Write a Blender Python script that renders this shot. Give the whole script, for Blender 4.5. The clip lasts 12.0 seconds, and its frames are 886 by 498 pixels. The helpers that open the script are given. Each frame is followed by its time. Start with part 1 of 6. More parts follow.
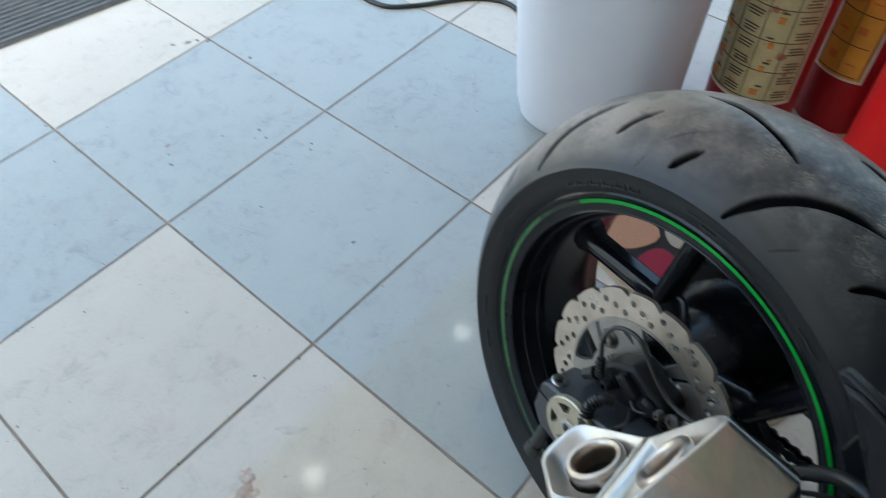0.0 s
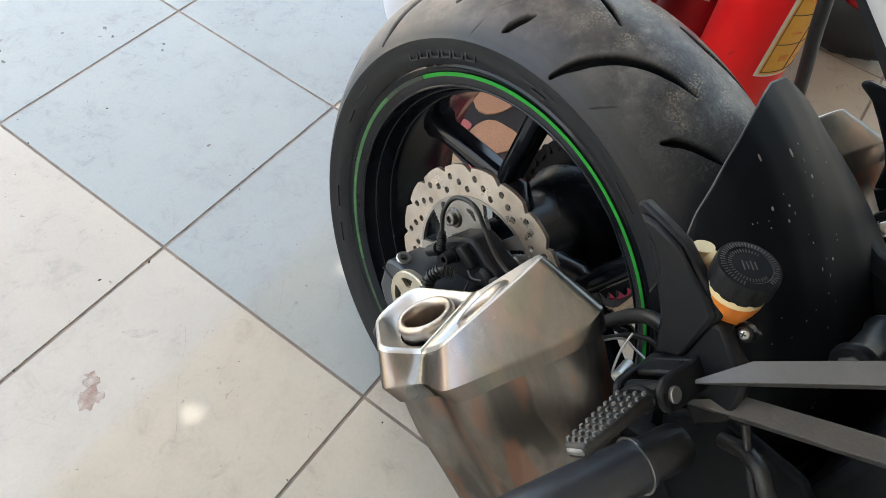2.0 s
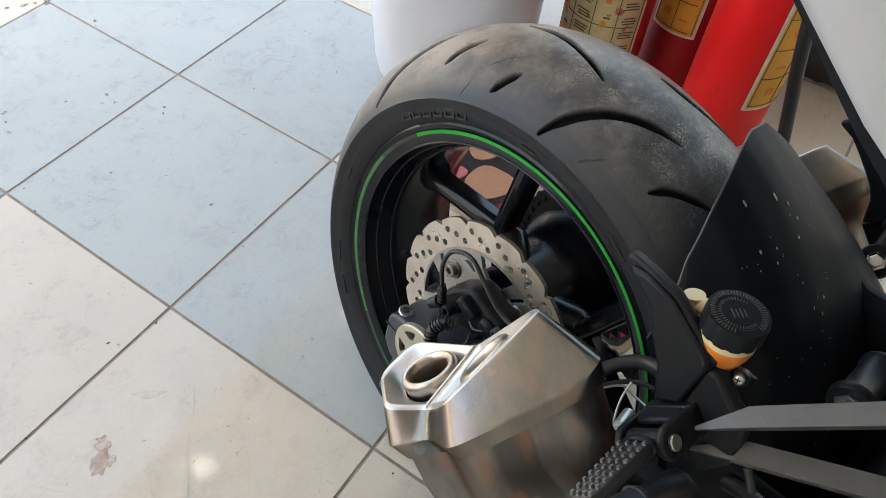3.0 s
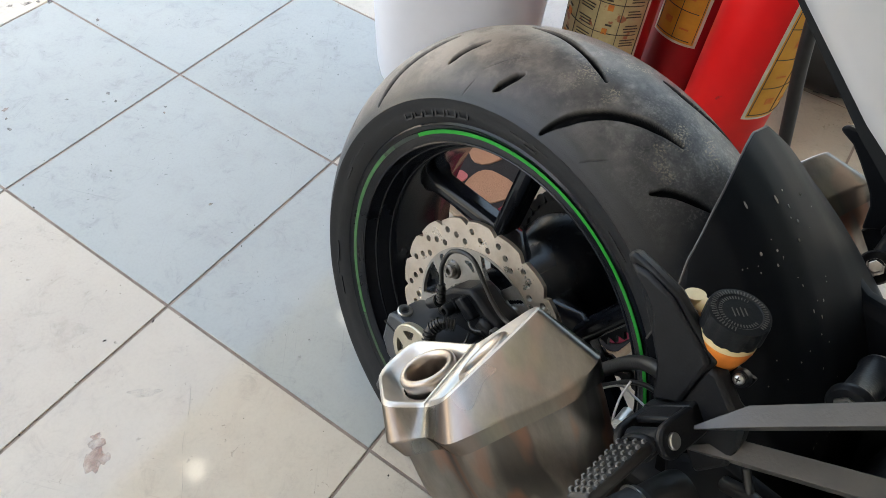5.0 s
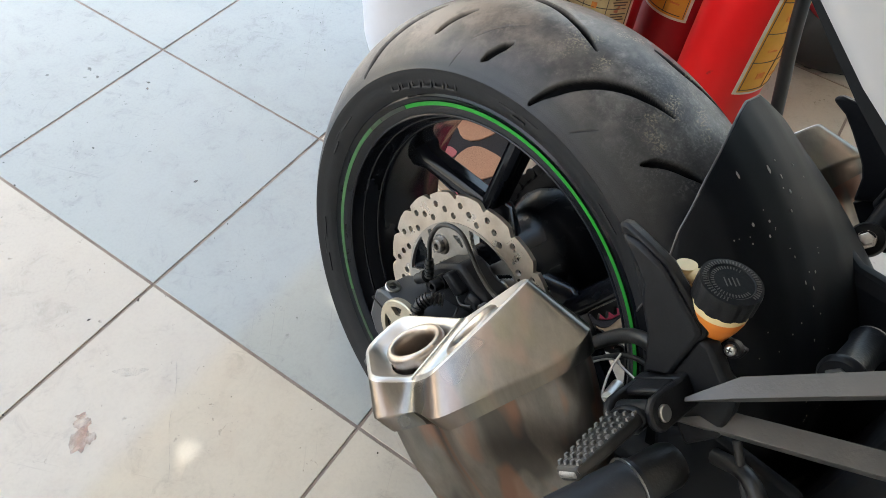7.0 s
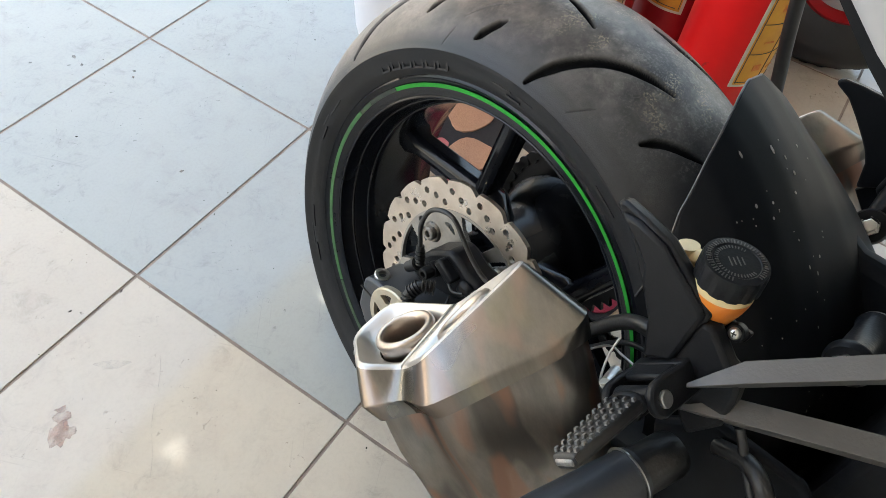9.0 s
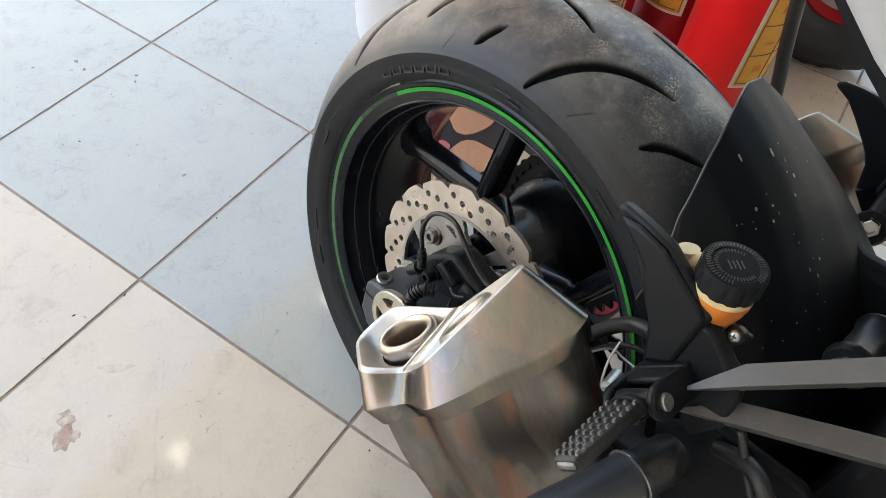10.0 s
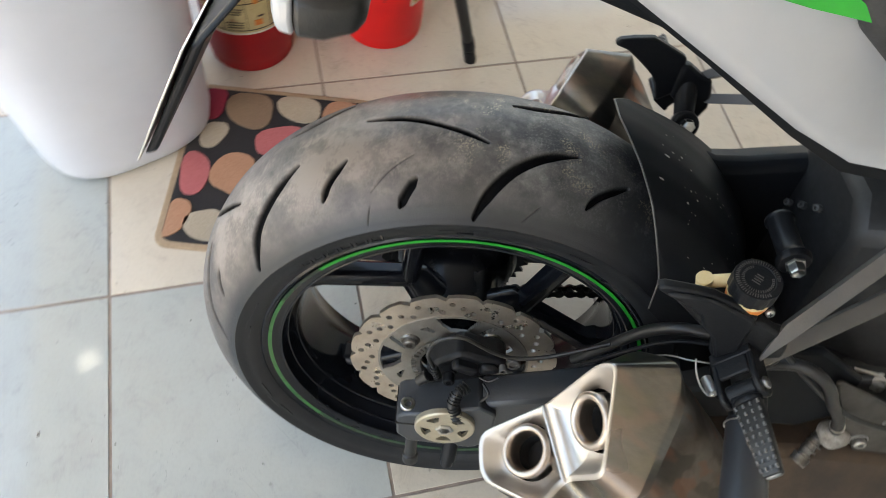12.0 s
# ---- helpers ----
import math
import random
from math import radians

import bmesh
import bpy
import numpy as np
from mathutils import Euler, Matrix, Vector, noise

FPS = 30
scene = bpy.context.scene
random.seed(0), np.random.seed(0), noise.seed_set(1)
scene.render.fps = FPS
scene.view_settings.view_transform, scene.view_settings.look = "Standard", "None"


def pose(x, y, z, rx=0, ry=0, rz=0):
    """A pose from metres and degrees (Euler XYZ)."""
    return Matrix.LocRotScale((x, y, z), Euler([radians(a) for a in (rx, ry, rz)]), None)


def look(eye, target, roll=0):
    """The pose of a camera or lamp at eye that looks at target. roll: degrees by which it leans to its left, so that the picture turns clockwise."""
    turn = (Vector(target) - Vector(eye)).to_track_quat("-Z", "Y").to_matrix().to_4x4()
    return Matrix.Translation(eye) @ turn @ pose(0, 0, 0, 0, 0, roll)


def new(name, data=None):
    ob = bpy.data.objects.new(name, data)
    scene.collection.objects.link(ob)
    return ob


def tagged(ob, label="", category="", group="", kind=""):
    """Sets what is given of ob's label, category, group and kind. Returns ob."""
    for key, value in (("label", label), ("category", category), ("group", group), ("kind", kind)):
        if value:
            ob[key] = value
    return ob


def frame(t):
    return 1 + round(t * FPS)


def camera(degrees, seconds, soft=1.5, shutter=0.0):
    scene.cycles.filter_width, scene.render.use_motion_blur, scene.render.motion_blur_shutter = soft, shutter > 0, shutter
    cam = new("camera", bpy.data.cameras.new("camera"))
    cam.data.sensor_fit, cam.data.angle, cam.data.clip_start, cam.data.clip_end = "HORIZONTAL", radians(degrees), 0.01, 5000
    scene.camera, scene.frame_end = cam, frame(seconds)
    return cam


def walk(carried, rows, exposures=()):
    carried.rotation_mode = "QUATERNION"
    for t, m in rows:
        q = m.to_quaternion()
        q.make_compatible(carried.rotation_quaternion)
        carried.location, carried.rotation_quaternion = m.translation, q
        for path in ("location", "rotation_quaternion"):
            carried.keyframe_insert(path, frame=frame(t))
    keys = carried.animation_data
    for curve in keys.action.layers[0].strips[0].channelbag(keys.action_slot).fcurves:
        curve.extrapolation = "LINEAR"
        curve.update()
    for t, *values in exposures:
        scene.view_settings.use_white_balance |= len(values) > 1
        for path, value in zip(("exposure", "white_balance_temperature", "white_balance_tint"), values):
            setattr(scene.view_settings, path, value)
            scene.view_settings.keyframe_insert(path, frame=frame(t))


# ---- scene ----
cam = camera(63.0, 12.0, soft=0.6, shutter=0.25)
PATH = [
    (0, (0.979, -0.692, 1.014), (0.13, 0.201, -0.561), -3.0),
    (0.3, (1.006, -0.689, 1.006), (0.363, 0.27, -0.627), 5.0),
    (0.5, (1.036, -0.691, 0.998), (0.492, 0.33, -0.633), 10.7),
    (0.6, (1.043, -0.708, 0.986), (0.544, 0.34, -0.643), 14.5),
    (0.9, (1.051, -0.73, 0.965), (0.562, 0.246, -0.711), 13.0),
    (1, (1.041, -0.724, 0.979), (0.544, 0.217, -0.714), 10.4),
    (1.5, (1.041, -0.702, 0.969), (0.511, 0.288, -0.686), 9.4),
    (2, (1.054, -0.704, 0.967), (0.515, 0.285, -0.686), 8.9),
    (2.5, (1.055, -0.702, 0.971), (0.486, 0.309, -0.658), 6.7),
    (3, (1.054, -0.699, 0.99), (0.455, 0.349, -0.605), 5.2),
    (5, (1.056, -0.706, 0.984), (0.452, 0.361, -0.596), 6.3),
    (5.5, (1.06, -0.707, 0.974), (0.478, 0.344, -0.625), 6.7),
    (6, (1.058, -0.7, 0.966), (0.503, 0.342, -0.648), 7.5),
    (6.5, (1.059, -0.699, 0.969), (0.509, 0.346, -0.645), 7.6),
    (7, (1.058, -0.703, 0.971), (0.501, 0.346, -0.639), 7.3),
    (9, (1.059, -0.7, 0.944), (0.52, 0.363, -0.662), 8.4),
    (9.5, (1.058, -0.7, 0.947), (0.513, 0.362, -0.657), 8.1),
    (10, (1.059, -0.7, 0.948), (0.514, 0.362, -0.657), 7.9),
    (10.5, (1.052, -0.698, 0.943), (0.514, 0.351, -0.672), 7.8),
    (11, (1.0, -0.722, 1.021), (0.543, 0.312, -0.629), 7.1),
    (11.2, (0.961, -0.734, 1.066), (0.605, 0.289, -0.615), 7.0),
    (11.4, (0.928, -0.716, 1.087), (0.703, 0.294, -0.624), 6.7),
    (11.5, (0.912, -0.694, 1.093), (0.755, 0.302, -0.634), 6.0),
    (11.6, (0.879, -0.68, 1.11), (0.823, 0.308, -0.628), 7.2),
    (11.8, (0.813, -0.635, 1.125), (0.931, 0.327, -0.624), 7.9),
    (12, (0.736, -0.57, 1.126), (1.085, 0.317, -0.633), 10.7),
]
EXPOSURES = [(0.0, 2.33, 6150, -1), (0.25, 2.5, 6500, 0), (0.5, 2.98, 7250, 5), (0.75, 3.4, 7200, 4), (1.0, 3.4, 7200, 4), (1.3, 3.0, 7300, 7), (1.6, 2.82, 7300, 7), (2.5, 2.81, 7300, 7), (3.0, 2.7, 7300, 7), (5.0, 2.7, 7300, 7), (5.8, 2.79, 7300, 7), (9.0, 2.86, 7350, 7), (10.3, 2.88, 7450, 8), (11.2, 2.70, 7550, 7), (11.5, 2.78, 7550, 8), (11.8, 2.9, 7550, 8), (12.0, 2.9, 7450, 7)]
walk(cam, [(t, look(eye, target, roll)) for t, eye, target, roll in PATH], EXPOSURES)

# ---------------------------------------------------------------- world and light
world = bpy.data.worlds.new("sky")
scene.world = world
world.use_nodes = True
wn = world.node_tree.nodes
sky = wn.new("ShaderNodeTexSky")
sky.sky_type = "NISHITA"
sky.sun_disc = False
sky.sun_elevation = radians(48)
sky.sun_rotation = radians(165)
sky.dust_density = 6.0
sky.air_density = 1.2
wn["Background"].inputs["Strength"].default_value = 0.15
world.node_tree.links.new(sky.outputs[0], wn["Background"].inputs["Color"])

sun_data = bpy.data.lights.new("sun", "SUN")
sun_data.energy = 3.0
sun_data.angle = radians(0.5)
sun_data.color = (1.0, 0.95, 0.88)
sun = new("sun", sun_data)
# along the street and a little from the back of the shop: it lights the street outside, not the floor inside
sun.matrix_world = look((6 * math.sin(radians(165)), 6 * math.cos(radians(165)), 6.7), (0, 0, 0))


# ---------------------------------------------------------------- materials
def material(name, color, rough=0.5, metal=0.0, color2=None, scale=20.0, mix=(0.35, 0.65), bump=0.0, bump_scale=200.0,
             rough_var=0.0, coat=0.0, island=0.0, spots=None, stretch=None, detail=6.0, spec=0.5):
    """A Principled surface with two scales of variation in colour, roughness and relief."""
    m = bpy.data.materials.new(name)
    m.use_nodes = True
    nt = m.node_tree
    n, l = nt.nodes, nt.links
    b = n["Principled BSDF"]
    b.inputs["Base Color"].default_value = (*color, 1)
    b.inputs["Roughness"].default_value = rough
    b.inputs["Metallic"].default_value = metal
    b.inputs["Coat Weight"].default_value = coat
    b.inputs["Specular IOR Level"].default_value = spec
    tc = n.new("ShaderNodeTexCoord")
    mp = n.new("ShaderNodeMapping")
    l.new(tc.outputs["Object"], mp.inputs["Vector"])
    if stretch:
        mp.inputs["Scale"].default_value = stretch
    out = None
    if color2:
        t = n.new("ShaderNodeTexNoise")
        t.inputs["Scale"].default_value = scale
        t.inputs["Detail"].default_value = detail
        t.inputs["Roughness"].default_value = 0.65
        l.new(mp.outputs[0], t.inputs["Vector"])
        r = n.new("ShaderNodeValToRGB")
        r.color_ramp.elements[0].position, r.color_ramp.elements[1].position = mix
        r.color_ramp.elements[0].color, r.color_ramp.elements[1].color = (*color, 1), (*color2, 1)
        l.new(t.outputs["Fac"], r.inputs["Fac"])
        out = r.outputs[0]
        if rough_var:
            mr = n.new("ShaderNodeMapRange")
            mr.inputs["From Min"].default_value, mr.inputs["From Max"].default_value = 0.3, 0.7
            mr.inputs["To Min"].default_value, mr.inputs["To Max"].default_value = rough - rough_var, rough + rough_var
            l.new(t.outputs["Fac"], mr.inputs["Value"])
            l.new(mr.outputs[0], b.inputs["Roughness"])
    if spots:
        sc, thr, col = spots
        t2 = n.new("ShaderNodeTexNoise")
        t2.inputs["Scale"].default_value = sc
        t2.inputs["Detail"].default_value = 3.0
        l.new(tc.outputs["Object"], t2.inputs["Vector"])
        r2 = n.new("ShaderNodeValToRGB")
        r2.color_ramp.elements[0].position, r2.color_ramp.elements[1].position = thr, thr + 0.06
        r2.color_ramp.elements[0].color, r2.color_ramp.elements[1].color = (0, 0, 0, 1), (1, 1, 1, 1)
        l.new(t2.outputs["Fac"], r2.inputs["Fac"])
        mx = n.new("ShaderNodeMixRGB")
        mx.inputs["Color1"].default_value, mx.inputs["Color2"].default_value = (*color, 1), (*col, 1)
        l.new(r2.outputs[0], mx.inputs["Fac"])
        if out:
            l.new(out, mx.inputs["Color1"])
        out = mx.outputs[0]
    if island:
        oi = n.new("ShaderNodeObjectInfo")
        mr = n.new("ShaderNodeMapRange")
        mr.inputs["To Min"].default_value, mr.inputs["To Max"].default_value = 1 - island, 1 + island
        l.new(oi.outputs["Random"], mr.inputs["Value"])
        hs = n.new("ShaderNodeHueSaturation")
        hs.inputs["Color"].default_value = (*color, 1)
        l.new(mr.outputs[0], hs.inputs["Value"])
        if out:
            l.new(out, hs.inputs["Color"])
        out = hs.outputs[0]
    if out:
        l.new(out, b.inputs["Base Color"])
    if bump:
        t3 = n.new("ShaderNodeTexNoise")
        t3.inputs["Scale"].default_value = bump_scale
        t3.inputs["Detail"].default_value = 2.4
        l.new(mp.outputs[0], t3.inputs["Vector"])
        bp = n.new("ShaderNodeBump")
        bp.inputs["Strength"].default_value = bump
        bp.inputs["Distance"].default_value = 0.002
        l.new(t3.outputs["Fac"], bp.inputs["Height"])
        l.new(bp.outputs[0], b.inputs["Normal"])
    return m



def tile_material(name, base, scuff):
    """Glazed tile: clouded tone, fine grey scuffs in patches, thin scratches, a slightly wavy glaze."""
    m = bpy.data.materials.new(name)
    m.use_nodes = True
    nt = m.node_tree
    n, l = nt.nodes, nt.links
    b = n["Principled BSDF"]
    tc, oi = n.new("ShaderNodeTexCoord"), n.new("ShaderNodeObjectInfo")
    shift = n.new("ShaderNodeVectorMath")
    shift.operation = "MULTIPLY_ADD"
    l.new(oi.outputs["Random"], shift.inputs[0])
    shift.inputs[1].default_value = (17.0, 31.0, 7.0)
    l.new(tc.outputs["Object"], shift.inputs[2])

    def noise_ramp(scale, low, high, detail=6.0, rough=0.6, bend=0.0, stretch=None, turn=0.0):
        t = n.new("ShaderNodeTexNoise")
        for key, val in (("Scale", scale), ("Detail", detail), ("Roughness", rough), ("Distortion", bend)):
            t.inputs[key].default_value = val
        src = shift
        if stretch:
            src = n.new("ShaderNodeMapping")
            src.vector_type = "TEXTURE"
            src.inputs["Scale"].default_value, src.inputs["Rotation"].default_value = stretch, (0, 0, radians(turn))
            l.new(shift.outputs[0], src.inputs["Vector"])
        l.new(src.outputs[0], t.inputs["Vector"])
        r = n.new("ShaderNodeMapRange")
        r.interpolation_type = "SMOOTHSTEP"
        r.inputs["From Min"].default_value, r.inputs["From Max"].default_value = low, high
        l.new(t.outputs["Fac"], r.inputs["Value"])
        return r.outputs[0]

    def times(a, c):
        k = n.new("ShaderNodeMath")
        k.operation = "MULTIPLY"
        l.new(a, k.inputs[0])
        if isinstance(c, float):
            k.inputs[1].default_value = c
        else:
            l.new(c, k.inputs[1])
        return k.outputs[0]

    def blend(color, fac, col):
        mx = n.new("ShaderNodeMixRGB")
        if isinstance(color, tuple):
            mx.inputs["Color1"].default_value = (*color, 1)
        else:
            l.new(color, mx.inputs["Color1"])
        mx.inputs["Color2"].default_value = (*col, 1)
        l.new(fac, mx.inputs["Fac"])
        return mx.outputs[0]

    cloud = noise_ramp(4.0, 0.35, 0.7, 4.0)
    color = blend(base, times(cloud, 0.5), tuple(c * 0.9 for c in base))
    patches = noise_ramp(8.0, 0.36, 0.6, 5.0)
    scuffs = times(noise_ramp(27.0, 0.48, 0.72, 13.0, 0.76, 0.7), patches)
    color = blend(color, times(scuffs, 0.5), scuff)
    smudge = times(noise_ramp(16.0, 0.45, 0.7, 8.0, 0.7, 0.4), noise_ramp(3.1, 0.4, 0.62, 3.0))
    color = blend(color, times(smudge, 0.28), tuple(c * k for c, k in zip(scuff, (1.5, 1.42, 1.42))))
    flecks = times(noise_ramp(120.0, 0.60, 0.68, 6.0, 0.7, 0.5), noise_ramp(14.0, 0.52, 0.66, 4.0))
    color = blend(color, times(flecks, 0.85), tuple(c * 0.7 for c in scuff))
    grainy = noise_ramp(210.0, 0.42, 0.68, 4.0, 0.7)
    color = blend(color, times(grainy, 0.10), scuff)
    for turn, seed in ((35.0, 1.0), (112.0, 2.0)):
        line = times(noise_ramp(3.0 + seed, 0.665, 0.69, 3.0, 0.5, 0.0, (1.0, 0.012, 1.0), turn), noise_ramp(6.0 + seed, 0.5, 0.6, 3.0))
        color = blend(color, times(line, 0.2), scuff)
    hs = n.new("ShaderNodeHueSaturation")
    vary = n.new("ShaderNodeMapRange")
    vary.inputs["To Min"].default_value, vary.inputs["To Max"].default_value = 0.97, 1.03
    l.new(oi.outputs["Random"], vary.inputs["Value"])
    l.new(vary.outputs[0], hs.inputs["Value"])
    l.new(color, hs.inputs["Color"])
    l.new(hs.outputs[0], b.inputs["Base Color"])
    gloss = n.new("ShaderNodeMapRange")
    gloss.inputs["To Min"].default_value, gloss.inputs["To Max"].default_value = 0.03, 0.15
    l.new(scuffs, gloss.inputs["Value"])
    l.new(gloss.outputs[0], b.inputs["Roughness"])
    b.inputs["Specular IOR Level"].default_value = 0.65
    wave = n.new("ShaderNodeTexNoise")
    wave.inputs["Scale"].default_value, wave.inputs["Detail"].default_value = 230.0, 2.0
    l.new(shift.outputs[0], wave.inputs["Vector"])
    bp = n.new("ShaderNodeBump")
    bp.inputs["Strength"].default_value, bp.inputs["Distance"].default_value = 0.024, 0.002
    l.new(wave.outputs["Fac"], bp.inputs["Height"])
    l.new(bp.outputs[0], b.inputs["Normal"])
    return m


M_WHITE_TILE = tile_material("white_tile", (0.402, 0.43, 0.418), (0.215, 0.222, 0.22))
M_CREAM_TILE = tile_material("cream_tile", (0.58, 0.53, 0.45), (0.32, 0.28, 0.235))
M_GROUT = material("grout", (0.22, 0.175, 0.15), 0.9, color2=(0.33, 0.27, 0.23), scale=30, bump=0.4, bump_scale=400)
M_STREET = material("street_concrete", (0.46, 0.44, 0.4), 0.85, color2=(0.38, 0.36, 0.33), scale=2, bump=0.3, bump_scale=80)
M_WALL = material("wall_paint", (0.72, 0.73, 0.74), 0.7, color2=(0.67, 0.68, 0.69), scale=3, bump=0.05, bump_scale=150)
M_CEIL = material("ceiling_board", (0.52, 0.5, 0.46), 0.8, color2=(0.48, 0.46, 0.43), scale=4)
M_TYRE = material("tyre_rubber", (0.0185, 0.0200, 0.0230), 0.40, color2=(0.0290, 0.0310, 0.0345), scale=9, mix=(0.35, 0.75), bump=0.14, bump_scale=1400,
                  rough_var=0.1, detail=7.0, spec=0.55)


def add_dust_and_shade(m):
    """Pale dust that sticks to the crown of the tread, in clouds and specks; groove shade and a rear sheen are painted
    in.
    """
    nt = m.node_tree
    n, l = nt.nodes, nt.links
    b = n["Principled BSDF"]
    tc = n.new("ShaderNodeTexCoord")
    flat = n.new("ShaderNodeVectorMath")
    flat.operation = "MULTIPLY"
    flat.inputs[1].default_value = (1, 0, 1)
    l.new(tc.outputs["Object"], flat.inputs[0])
    ln = n.new("ShaderNodeVectorMath")
    ln.operation = "LENGTH"
    l.new(flat.outputs[0], ln.inputs[0])
    crown = n.new("ShaderNodeMapRange")
    crown.inputs["From Min"].default_value, crown.inputs["From Max"].default_value = 0.270, 0.306
    l.new(ln.outputs["Value"], crown.inputs["Value"])
    def cloud(scale, low, high, detail):
        t = n.new("ShaderNodeTexNoise")
        t.inputs["Scale"].default_value, t.inputs["Detail"].default_value = scale, detail
        t.inputs["Roughness"].default_value = 0.68
        l.new(tc.outputs["Object"], t.inputs["Vector"])
        r = n.new("ShaderNodeMapRange")
        r.interpolation_type = "SMOOTHSTEP"
        r.inputs["From Min"].default_value, r.inputs["From Max"].default_value = low, high
        l.new(t.outputs["Fac"], r.inputs["Value"])
        return r.outputs[0]

    def combine(kind, a, c):
        k = n.new("ShaderNodeMath")
        k.operation, k.use_clamp = kind, True
        for i, x in enumerate((a, c)):
            if isinstance(x, float):
                k.inputs[i].default_value = x
            else:
                l.new(x, k.inputs[i])
        return k.outputs[0]

    parts = n.new("ShaderNodeSeparateXYZ")
    l.new(tc.outputs["Object"], parts.inputs[0])
    rear = n.new("ShaderNodeMapRange")
    rear.interpolation_type = "SMOOTHSTEP"
    rear.inputs["From Min"].default_value, rear.inputs["From Max"].default_value = 0.135, -0.11
    l.new(parts.outputs["X"], rear.inputs["Value"])
    patch = combine("MULTIPLY", cloud(6.0, 0.40, 0.66, 9.0), combine("ADD", 0.55, combine("MULTIPLY", cloud(26.0, 0.40, 0.58, 12.0), 0.6)))
    streaks = cloud(38.0, 0.45, 0.7, 9.0)
    specks = combine("MULTIPLY", cloud(420.0, 0.50, 0.62, 3.0), cloud(9.0, 0.46, 0.64, 7.0))
    film = combine("ADD", combine("MULTIPLY", patch, 0.72), combine("MULTIPLY", combine("MULTIPLY", streaks, cloud(90.0, 0.45, 0.60, 8.0)), 0.50))
    film = combine("MULTIPLY", combine("ADD", film, combine("MULTIPLY", specks, 0.38)), crown.outputs[0])
    wide = n.new("ShaderNodeMapRange")
    wide.inputs["From Min"].default_value, wide.inputs["From Max"].default_value = 0.262, 0.275
    l.new(ln.outputs["Value"], wide.inputs["Value"])
    # brownish lift towards the rear: dust, and a painted stand-in for the sheen
    rear_sheen = combine("MULTIPLY", combine("MULTIPLY", rear.outputs[0], wide.outputs[0]), combine("ADD", combine("MULTIPLY", patch, 0.30), combine("ADD", 0.125, combine("MULTIPLY", cloud(30.0, 0.35, 0.7, 9.0), 0.12))))
    cover = combine("ADD", film, rear_sheen)
    # dust stays out of the grooves, whose shade is painted as near-black colour
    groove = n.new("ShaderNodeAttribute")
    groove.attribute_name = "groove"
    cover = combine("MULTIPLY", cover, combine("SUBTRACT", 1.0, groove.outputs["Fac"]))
    groove_shade = n.new("ShaderNodeMixRGB")
    groove_shade.inputs["Color2"].default_value = (0.005, 0.005, 0.0055, 1)
    l.new(b.inputs["Base Color"].links[0].from_socket, groove_shade.inputs["Color1"])
    l.new(groove.outputs["Fac"], groove_shade.inputs["Fac"])
    l.new(groove_shade.outputs[0], b.inputs["Base Color"])
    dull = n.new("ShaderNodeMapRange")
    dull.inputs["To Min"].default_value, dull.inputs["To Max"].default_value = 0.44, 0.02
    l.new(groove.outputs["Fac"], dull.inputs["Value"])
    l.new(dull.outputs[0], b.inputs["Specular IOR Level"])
    mx = n.new("ShaderNodeMixRGB")
    dusty = n.new("ShaderNodeMixRGB")
    # the rear colour is browner, after the pinkish reflection there
    dusty.inputs["Color1"].default_value, dusty.inputs["Color2"].default_value = (0.25, 0.25, 0.248, 1), (0.28, 0.236, 0.208, 1)
    l.new(rear.outputs[0], dusty.inputs["Fac"])
    l.new(dusty.outputs[0], mx.inputs["Color2"])
    l.new(b.inputs["Base Color"].links[0].from_socket, mx.inputs["Color1"])
    l.new(cover, mx.inputs["Fac"])
    # sand that clings in clusters near the middle of the tread, and rubbed light scratches on its shoulder
    middle = n.new("ShaderNodeMapRange")
    middle.inputs["From Min"].default_value, middle.inputs["From Max"].default_value = 0.292, 0.309
    l.new(ln.outputs["Value"], middle.inputs["Value"])
    front = n.new("ShaderNodeMapRange")
    front.interpolation_type = "SMOOTHSTEP"
    front.inputs["From Min"].default_value, front.inputs["From Max"].default_value = -0.13, 0.0
    l.new(parts.outputs["X"], front.inputs["Value"])
    sand = combine("MULTIPLY", combine("MULTIPLY", cloud(520.0, 0.52, 0.575, 2.0), cloud(22.0, 0.52, 0.60, 8.0)), combine("MULTIPLY", middle.outputs[0], front.outputs[0]))
    grains = n.new("ShaderNodeMixRGB")
    grains.inputs["Color2"].default_value = (0.40, 0.345, 0.25, 1)
    l.new(mx.outputs[0], grains.inputs["Color1"])
    l.new(combine("MULTIPLY", sand, combine("SUBTRACT", 0.8, groove.outputs["Fac"])), grains.inputs["Fac"])
    l.new(grains.outputs[0], b.inputs["Base Color"])


add_dust_and_shade(M_TYRE)
M_MUD = material("dried_mud", (0.42, 0.4, 0.37), 0.9, color2=(0.3, 0.28, 0.26), scale=200)
M_SIDEWALL = material("sidewall_rubber", (0.0100, 0.0112, 0.0138), 0.5, color2=(0.0135, 0.0148, 0.0175), scale=60, bump=0.12, bump_scale=500, spec=0.3)
M_RIM = material("gloss_black_rim", (0.0086, 0.0102, 0.0142), 0.15, color2=(0.0072, 0.0083, 0.0112), scale=30, coat=0.0, rough_var=0.04, spec=0.27)
M_HUB = material("satin_black_hub", (0.0044, 0.0053, 0.0072), 0.25, color2=(0.0068, 0.0074, 0.0088), scale=30, mix=(0.45, 0.75), rough_var=0.06, spec=0.16)
M_GREEN = material("green_tape", (0.008, 0.29, 0.03), 0.35, color2=(0.011, 0.25, 0.026), scale=30, spec=0.25)
